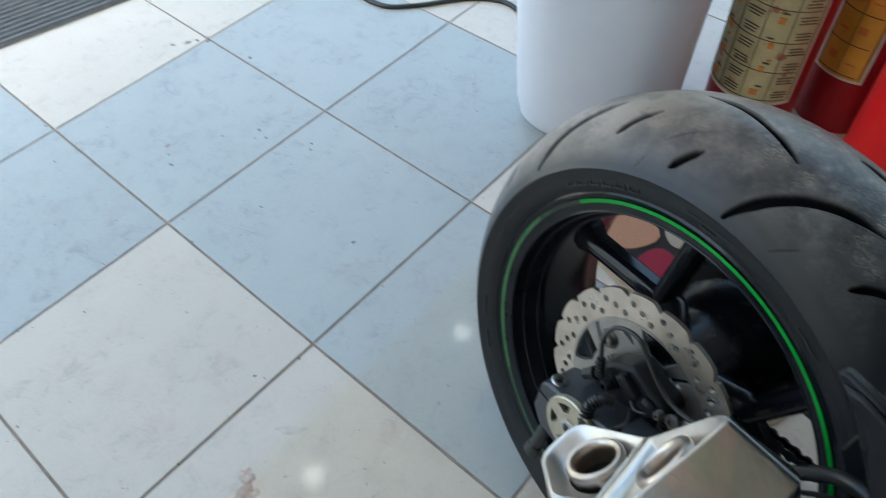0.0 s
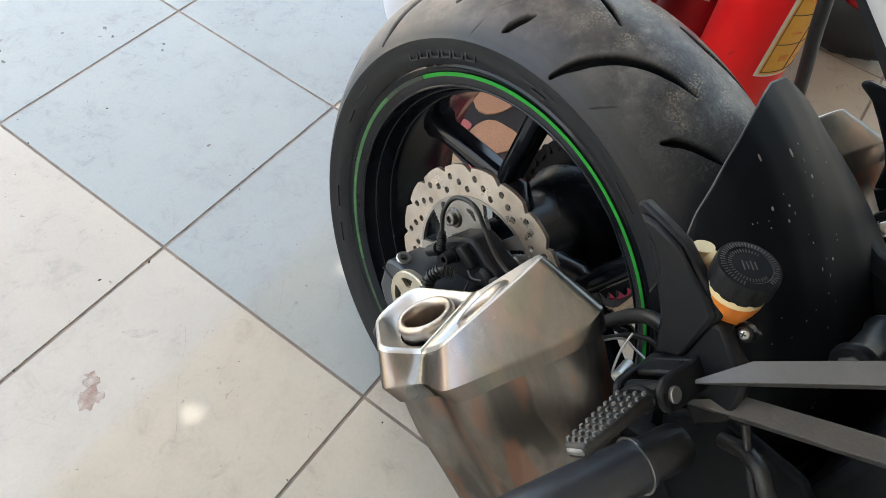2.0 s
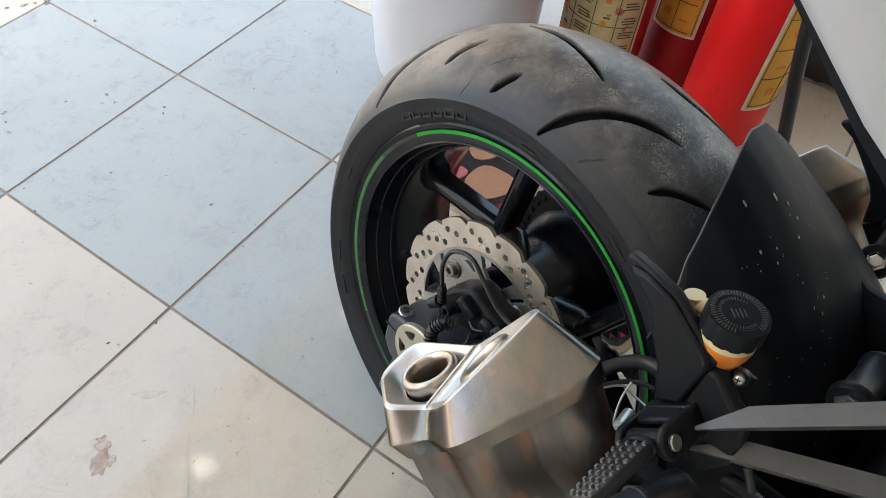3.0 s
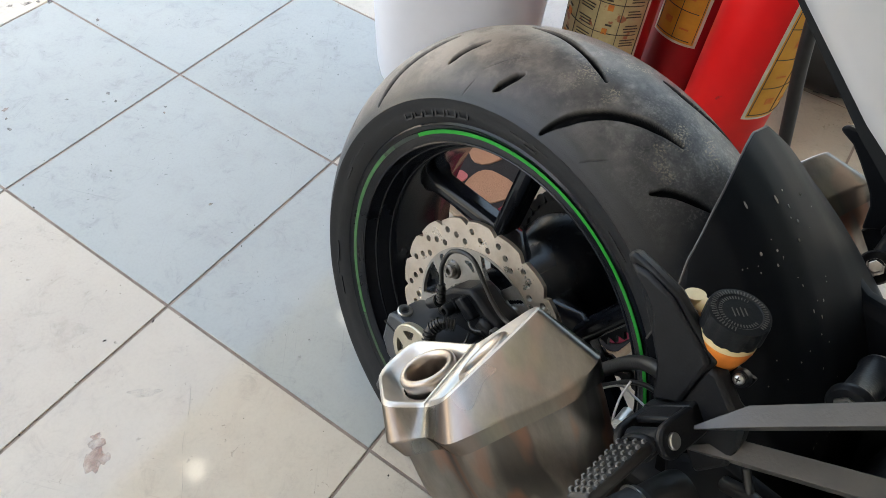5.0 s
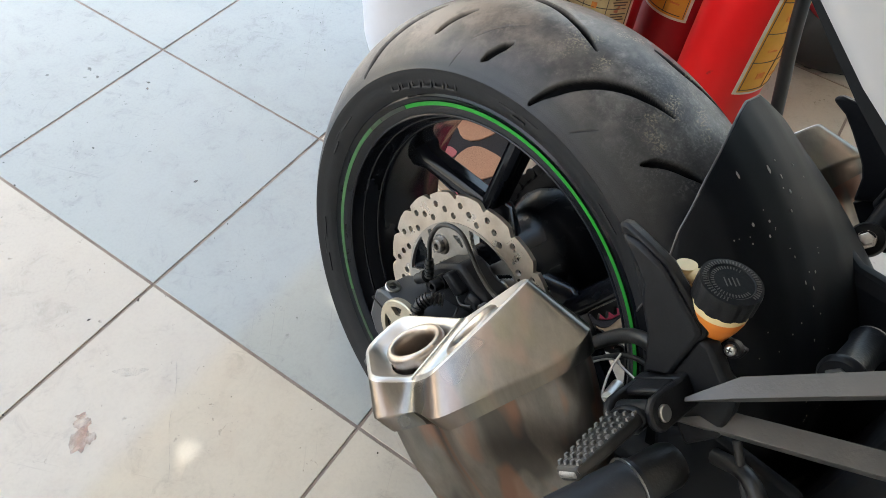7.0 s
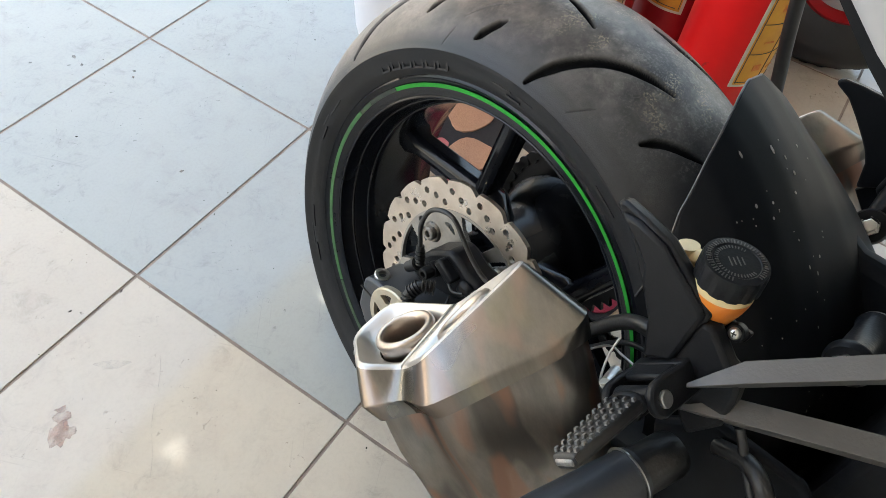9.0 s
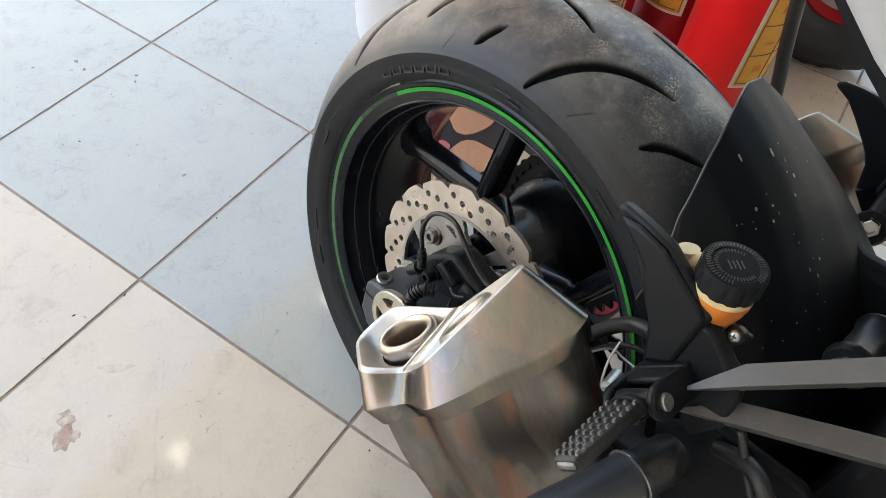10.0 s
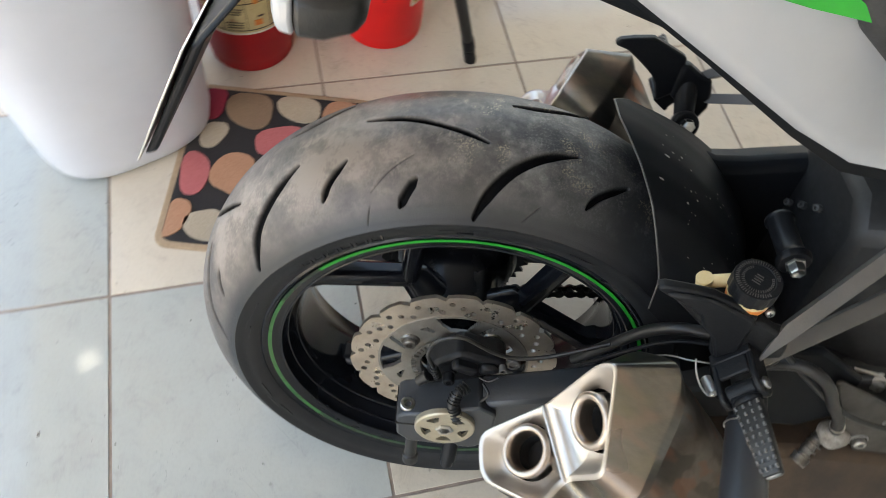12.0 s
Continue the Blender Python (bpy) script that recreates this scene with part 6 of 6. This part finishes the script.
# discharge hose that hangs beside the bright one
hose = tagged(new("hose"), "black rubber discharge hose hanging to the floor", "hose")
hose.matrix_world = Matrix.Translation((1.09, 0.41, 0))
bm = fresh()
add_tube(bm, [(0.012, 0.01, 0.03), (-0.010, 0.01, 0.12), (-0.031, 0.01, 0.2), (-0.057, 0.01, 0.3), (-0.082, 0.02, 0.42), (-0.10, 0.06, 0.55), (-0.11, 0.11, 0.64), (-0.135, 0.135, 0.61)], 0.0115, 16)
part("tube", bm, M_RUBBER, hose)
bm = fresh()
add_cyl(bm, (0.017, 0.01, 0.001), (0.010, 0.01, 0.035), 0.0125)
add_cyl(bm, (0.0095, 0.01, 0.04), (0.0045, 0.01, 0.062), 0.013)
part("nozzle", bm, M_CAST, hose, "dull black nozzle with metal collar")

# white container
bucket = tagged(new("plastic_bin"), "plain white plastic bin with rounded corners on the tiles", "bin")
bucket.matrix_world = Matrix.Translation((0.420, 0.387, 0)) @ Matrix.Rotation(radians(20), 4, "Z")
bm = fresh()
rows = []
for z, k in ((0.001, 0.80), (0.004, 0.9), (0.02, 0.965), (0.05, 1.0), (0.46, 1.12), (0.46, 1.09), (0.45, 1.085), (0.06, 0.96), (0.03, 0.9), (0.02, 0.7)):
    ring = []
    for i in range(56):
        a = 2 * math.pi * i / 56
        c, s = math.cos(a), math.sin(a)
        q = 0.157 * k / (abs(c) ** 3.2 + abs(s) ** 3.2) ** (1 / 3.2)
        ring.append((q * c, q * s, z))
    rows.append(ring)
add_loft(bm, rows)
part("bin_body", bm, M_BUCKET, bucket, smooth=60)
bm = fresh()
rows = []
for z, k in ((0.455, 1.125), (0.457, 1.165), (0.472, 1.17), (0.476, 1.14), (0.472, 1.1), (0.457, 1.095)):
    ring = []
    for i in range(56):
        a = 2 * math.pi * i / 56
        c, s = math.cos(a), math.sin(a)
        q = 0.157 * k / (abs(c) ** 3.2 + abs(s) ** 3.2) ** (1 / 3.2)
        ring.append((q * c, q * s, z))
    rows.append(ring)
rows.append(rows[0])
add_loft(bm, rows, caps=False)
part("rolled_lip", bm, M_BUCKET, bucket, smooth=60)

# pebble mat
MAT = Matrix.Translation((0.468, 0.081, 0)) @ Matrix.Rotation(radians(-15.5), 4, "Z")
bathmat = tagged(new("pebble_mat"), "pile mat with pink, tan, beige and red pebble pattern on black", "mat")
bathmat.matrix_world = MAT
LX, LY = 0.575, 0.36


def rounded(x0, y0, x1, y1, r, n=6):
    pts = []
    for cx, cy, a0 in ((x1 - r, y1 - r, 0), (x0 + r, y1 - r, 90), (x0 + r, y0 + r, 180), (x1 - r, y0 + r, 270)):
        for i in range(n + 1):
            a = radians(a0 + 90 * i / n)
            pts.append((cx + r * math.cos(a), cy + r * math.sin(a)))
    return pts


bm = fresh()
add_prism(bm, rounded(0, 0, LX, LY, 0.025), 0.001, 0.0075)
part("binding", bm, M_MATEDGE, bathmat, "stitched tan edge binding", bevel=0.003)
bm = fresh()
add_prism(bm, rounded(0.012, 0.012, LX - 0.012, LY - 0.012, 0.018), 0.006, 0.0095)
part("pile_ground", bm, M_MATBLACK, bathmat, "black pile between the pebbles")
STONES = [(0.028, 0.058, 0.020, 0.040, -8, "tan"), (0.082, 0.048, 0.034, 0.032, 20, "beige"), (0.040, 0.152, 0.026, 0.044, 0, "pink"), (0.108, 0.160, 0.036, 0.046, -15, "tan"),
          (0.056, 0.240, 0.022, 0.030, -10, "beige"), (0.040, 0.312, 0.026, 0.036, 0, "red"), (0.112, 0.304, 0.042, 0.042, 0, "brown"), (0.203, 0.318, 0.040, 0.030, 0, "beige"),
          (0.176, 0.242, 0.044, 0.030, 20, "pink"), (0.130, 0.060, 0.013, 0.022, 0, "pink"), (0.184, 0.092, 0.040, 0.042, 6, "tan"), (0.226, 0.024, 0.022, 0.012, 5, "pink"), (0.262, 0.070, 0.026, 0.046, 0, "red"),
          (0.252, 0.236, 0.030, 0.036, 0, "red"), (0.238, 0.156, 0.026, 0.026, 0, "beige"), (0.286, 0.318, 0.036, 0.030, 0, "tan"), (0.292, 0.152, 0.022, 0.028, 0, "beige"), (0.314, 0.062, 0.021, 0.042, 0, "pink"), (0.340, 0.222, 0.038, 0.046, 12, "tan"),
          (0.362, 0.062, 0.022, 0.046, -6, "tan"), (0.370, 0.318, 0.038, 0.030, 0, "pink"), (0.424, 0.060, 0.034, 0.036, 0, "brown"), (0.430, 0.150, 0.036, 0.044, 0, "beige"),
          (0.444, 0.250, 0.040, 0.042, 0, "red"), (0.464, 0.322, 0.038, 0.024, 0, "beige"), (0.520, 0.070, 0.040, 0.050, 0, "red"), (0.530, 0.172, 0.032, 0.042, 0, "pink"), (0.532, 0.285, 0.028, 0.050, 0, "tan")]
for sx, sy, rx, ry, turn, kind in STONES:
    bm = fresh()
    seed = sx * 57 + sy * 91
    pts = []
    for i in range(20):
        a = 2 * math.pi * i / 20
        k = 1 + 0.08 * math.sin(2 * a + seed) + 0.06 * math.sin(3 * a + 2 * seed)
        c, s = math.cos(a), math.sin(a)
        q = k / (abs(c) ** 2.6 + abs(s) ** 2.6) ** (1 / 2.6)
        px, py_ = rx * q * c, ry * q * s
        t = radians(turn)
        X, Y = sx + px * math.cos(t) - py_ * math.sin(t), sy + px * math.sin(t) + py_ * math.cos(t)
        pts.append((min(max(X, 0.014), LX - 0.014), min(max(Y, 0.014), LY - 0.014)))
    add_prism(bm, pts, 0.008, 0.0125)
    part("pebble", bm, PILE[kind], bathmat, smooth=0)

# ribbed mat at the threshold
rib = tagged(new("door_mat"), "dark grey ribbed rubber door mat at the shop's threshold", "door mat")
rib.matrix_world = Matrix.Translation((-0.725, -0.2, 0)) @ Matrix.Rotation(radians(-12.8), 4, "Z")
bm = fresh()
add_box(bm, (0.45, 1.2, 0.006), Matrix.Translation((-0.225, 0, 0.0045)))
part("backing", bm, M_RIBMAT, rib)
bm = fresh()
for i in range(22):
    add_box(bm, (0.01, 1.19, 0.006), Matrix.Translation((-0.012 - i * 0.0202, 0, 0.0095)))
ribs = part("ribs", bm, M_RIBMAT, rib, "raised ribs", smooth=0)

# cable on the floor
bm = fresh()
add_tube(bm, [(-0.36, 0.50, 0.007), (-0.28, 0.36, 0.007), (-0.17, 0.346, 0.007), (-0.1, 0.40, 0.007), (-0.02, 0.50, 0.007), (0.06, 0.54, 0.007), (0.14, 0.515, 0.007), (0.2, 0.49, 0.007), (0.2, 0.60, 0.007)], 0.006)
tagged(mesh_object("cable", bm, M_RUBBER), "black cable lying in a loose loop on the tiles", "cable")

# wheel of a parked scooter further back
sc = tagged(new("scooter_wheel"), "dusty black scooter wheel with a red rim standing on the tiles", "wheel")
sc.matrix_world = Matrix.Translation((1.092, 0.838, 0.235)) @ Matrix.Rotation(radians(14), 4, "Z") @ Matrix.Rotation(radians(90), 4, "X")
bm = fresh()
prof = [(-0.034, 0.112), (-0.046, 0.122), (-0.052, 0.15), (-0.055, 0.175), (-0.056, 0.2), (-0.048, 0.218), (-0.03, 0.23), (0, 0.2345), (0.03, 0.23), (0.048, 0.218), (0.056, 0.2), (0.055, 0.175), (0.052, 0.15), (0.046, 0.122), (0.034, 0.112)]
add_lathe(bm, prof, n=96)
part("scooter_tyre", bm, M_TYRE, sc)
bm = fresh()
for i in range(40):
    a = 2 * math.pi * i / 40
    for s in (-1, 1):
        add_box(bm, (0.010, 0.012, 0.016), Matrix.Rotation(a + (0.08 if s > 0 else 0), 4, "Z") @ Matrix.Translation((0.2215, 0, s * 0.036)) @ Matrix.Rotation(radians(-s * 38), 4, "Y"))
tagged(part("tread_lug", bm, M_SIDEWALL, sc, "small tread blocks", smooth=0), kind="stuff")
bm = fresh()
add_lathe(bm, [(-0.042, 0.120), (-0.047, 0.113), (-0.03, 0.104), (0.03, 0.104), (0.047, 0.113), (0.042, 0.120)], n=64)
part("scooter_rim", bm, M_RED_DK, sc, "red painted rim edge")
bm = fresh()
add_lathe(bm, [(0.02, 0.105), (0.02, 0.03), (0.05, 0.03), (0.05, 0.0001)], n=48)
add_lathe(bm, [(-0.02, 0.105), (-0.02, 0.03), (-0.05, 0.03), (-0.05, 0.0001)], n=48)
part("wheel_plate", bm, M_FAIR, sc, "pale grey wheel disc")

# red-brown smears and grit on the tiles
M_STAIN = material("dried_red_stain", (0.55, 0.33, 0.27), 0.35, color2=(0.62, 0.44, 0.37), scale=70)


def thin_out(m, amount):
    """Lets the tile show through where the smear is thin, in fine streaks."""
    n, l = m.node_tree.nodes, m.node_tree.links
    tc, mp, t, r = n.new("ShaderNodeTexCoord"), n.new("ShaderNodeMapping"), n.new("ShaderNodeTexNoise"), n.new("ShaderNodeMapRange")
    mp.inputs["Rotation"].default_value, mp.inputs["Scale"].default_value = (0, 0, radians(25)), (70, 45, 1)
    l.new(tc.outputs["Object"], mp.inputs["Vector"])
    l.new(mp.outputs[0], t.inputs["Vector"])
    t.inputs["Scale"].default_value, t.inputs["Detail"].default_value = 1.0, 6.0
    r.inputs["From Min"].default_value, r.inputs["From Max"].default_value = 0.34, 0.66
    r.inputs["To Max"].default_value = amount
    l.new(t.outputs["Fac"], r.inputs["Value"])
    l.new(r.outputs[0], n["Principled BSDF"].inputs["Alpha"])


thin_out(M_STAIN, 0.46)
for i, (x, y, w, h, t) in enumerate([(0.509, -0.630, 0.013, 0.017, 30), (0.4925, -0.613, 0.012, 0.007, 60), (0.484, -0.606, 0.008, 0.004, 55), (0.518, -0.621, 0.007, 0.009, 15)]):
    bm = fresh()
    pts = []
    for k in range(36):
        a = 2 * math.pi * k / 36
        q = 1 + 0.4 * noise.noise(Vector((math.cos(a) * 1.7 + i * 3, math.sin(a) * 1.7, i))) + 0.2 * noise.noise(Vector((math.cos(a) * 5 + i * 3, math.sin(a) * 5, i)))
        pts.append((w * q * math.cos(a), h * q * math.sin(a)))
    add_prism(bm, pts, 0.0001, 0.0003, Matrix.Translation((x, y, 0.0024)) @ Matrix.Rotation(radians(t), 4, "Z"))
    tagged(mesh_object("stain", bm, M_STAIN), "dried reddish smear on a cream floor tile", "stain", group="stains on the tiles", kind="stuff")
# a faint smear, a hairline scratch and a few brown spots
M_FAINT = material("faint_smear", (0.5, 0.4, 0.34), 0.4, color2=(0.56, 0.48, 0.42), scale=60)
thin_out(M_FAINT, 0.1)
bm = fresh()
add_prism(bm, [(0.022 * (1 + 0.3 * math.sin(3 * a)) * math.cos(a), 0.007 * math.sin(a)) for a in [2 * math.pi * k / 24 for k in range(24)]], 0.0001, 0.0003, Matrix.Translation((0.486, -0.523, 0.0024)) @ Matrix.Rotation(radians(40), 4, "Z"))
tagged(mesh_object("stain", bm, M_FAINT), "faint brownish smear on a cream floor tile", "stain", group="stains on the tiles", kind="stuff")
M_HAIR = material("hairline", (0.3, 0.275, 0.24), 0.6, color2=(0.46, 0.42, 0.36), scale=60)
bm = fresh()
rnd = random.Random(21)
line = [Vector((0.526 + 0.123 * u, -0.474 - 0.137 * u, 0.0024)) + Vector((0.0018, 0.0016, 0)) * math.sin(9 * u) for u in [k / 22 for k in range(23)]]
for k, (a, b) in enumerate(zip(line, line[1:])):
    if 5 < k < 9 or k == 13:
        continue
    w = 0.00016 * rnd.uniform(0.4, 1.7)
    side_ = Vector((b.y - a.y, a.x - b.x, 0)).normalized() * w
    add_loft(bm, [[q - side_, q + side_, q + side_ + Vector((0, 0, 0.0002)), q - side_ + Vector((0, 0, 0.0002))] for q in (a, b)])
tagged(mesh_object("scratch", bm, M_HAIR), "thin dark hairline scratch across a cream floor tile", "scratch", kind="stuff")
bm = fresh()
for x, y, w in ((-0.063, -0.127, 0.006), (-0.034, -0.133, 0.005), (-0.05, -0.148, 0.004), (-0.109, -0.187, 0.004), (0.05, -0.085, 0.005), (0.062, -0.098, 0.004), (0.388, -0.492, 0.004), (0.3, -0.21, 0.005), (-0.428, -0.041, 0.013), (-0.446, -0.068, 0.009), (-0.397, -0.003, 0.012), (-0.415, -0.02, 0.007), (-0.266, 0.016, 0.006), (-0.173, -0.276, 0.008), (-0.122, -0.304, 0.006), (-0.15, -0.29, 0.004)):
    t = rnd.random() * 3
    add_prism(bm, [(w * rnd.uniform(0.5, 1.1) * math.cos(a), 0.6 * w * rnd.uniform(0.5, 1.1) * math.sin(a)) for a in [2 * math.pi * k / 14 for k in range(14)]], 0.0001, 0.0003, Matrix.Translation((x, y, 0.0024)) @ Matrix.Rotation(t, 4, "Z"))
M_SPOT = material("brown_spot", (0.3, 0.24, 0.2), 0.4, color2=(0.4, 0.33, 0.29), scale=80)
thin_out(M_SPOT, 0.7)
tagged(mesh_object("spots", bm, M_SPOT), "small brownish dried spots on the white floor tiles", "stain", kind="stuff")
bm = fresh()
rnd = random.Random(5)
for i in range(220):
    x, y = rnd.uniform(-0.7, 0.95), rnd.uniform(-0.85, 0.75)
    if rnd.random() < 0.45:
        if rnd.random() < 0.5:
            x = round(x / TILE) * TILE + rnd.gauss(0, 0.012)
        else:
            y = round(y / TILE) * TILE + rnd.gauss(0, 0.012)
    if abs(x - 0.49) < 0.05 and abs(y + 0.61) < 0.06:
        continue
    s = rnd.choice((0.0005, 0.0006, 0.0007, 0.0008, 0.001, 0.0014))
    m = Matrix.Translation((x, y, 0.0028)) @ Matrix.Rotation(rnd.random() * 6, 4, "Z") @ Matrix.Diagonal((s * rnd.uniform(0.7, 2.4), s, s * 0.5, 1))
    bmesh.ops.create_icosphere(bm, subdivisions=1, radius=1, matrix=m)
tagged(mesh_object("grit", bm, M_SOOT_DARK), "small dark crumbs and grit scattered on the floor", "grit", kind="stuff")

# floor tiles, last: white and cream squares, bevelled, on the grout
def tile_mesh(mat):
    b = fresh()
    g = TILE / 2 - 0.0023
    rings = [[(x * q, y * q, z) for x, y in ((-1, -1), (1, -1), (1, 1), (-1, 1))] for q, z in ((g, -0.006), (g, 0.0015), (g - 0.0007, 0.0022))]
    add_loft(b, rings)
    me = bpy.data.meshes.new("tile")
    bmesh.ops.recalc_face_normals(b, faces=b.faces)
    b.to_mesh(me)
    b.free()
    me.materials.append(mat)
    return me


TW, TC = tile_mesh(M_WHITE_TILE), tile_mesh(M_CREAM_TILE)
WHITE = {(0, -1), (1, -1), (0, 0), (-1, 0), (-1, -1), (-1, -2), (-2, -2), (-2, -3), (-1, -3)}
rnd = random.Random(11)
for i in range(-2, 10):
    for j in range(-7, 8):
        ob = new("tile", TW if (i, j) in WHITE else TC)
        ob.parent = floor
        ob.matrix_basis = Matrix.Translation(((i + 0.5) * TILE, (j + 0.5) * TILE, rnd.uniform(-0.0002, 0.0002))) @ Matrix.Rotation(radians(90 * rnd.randrange(4)), 4, "Z")
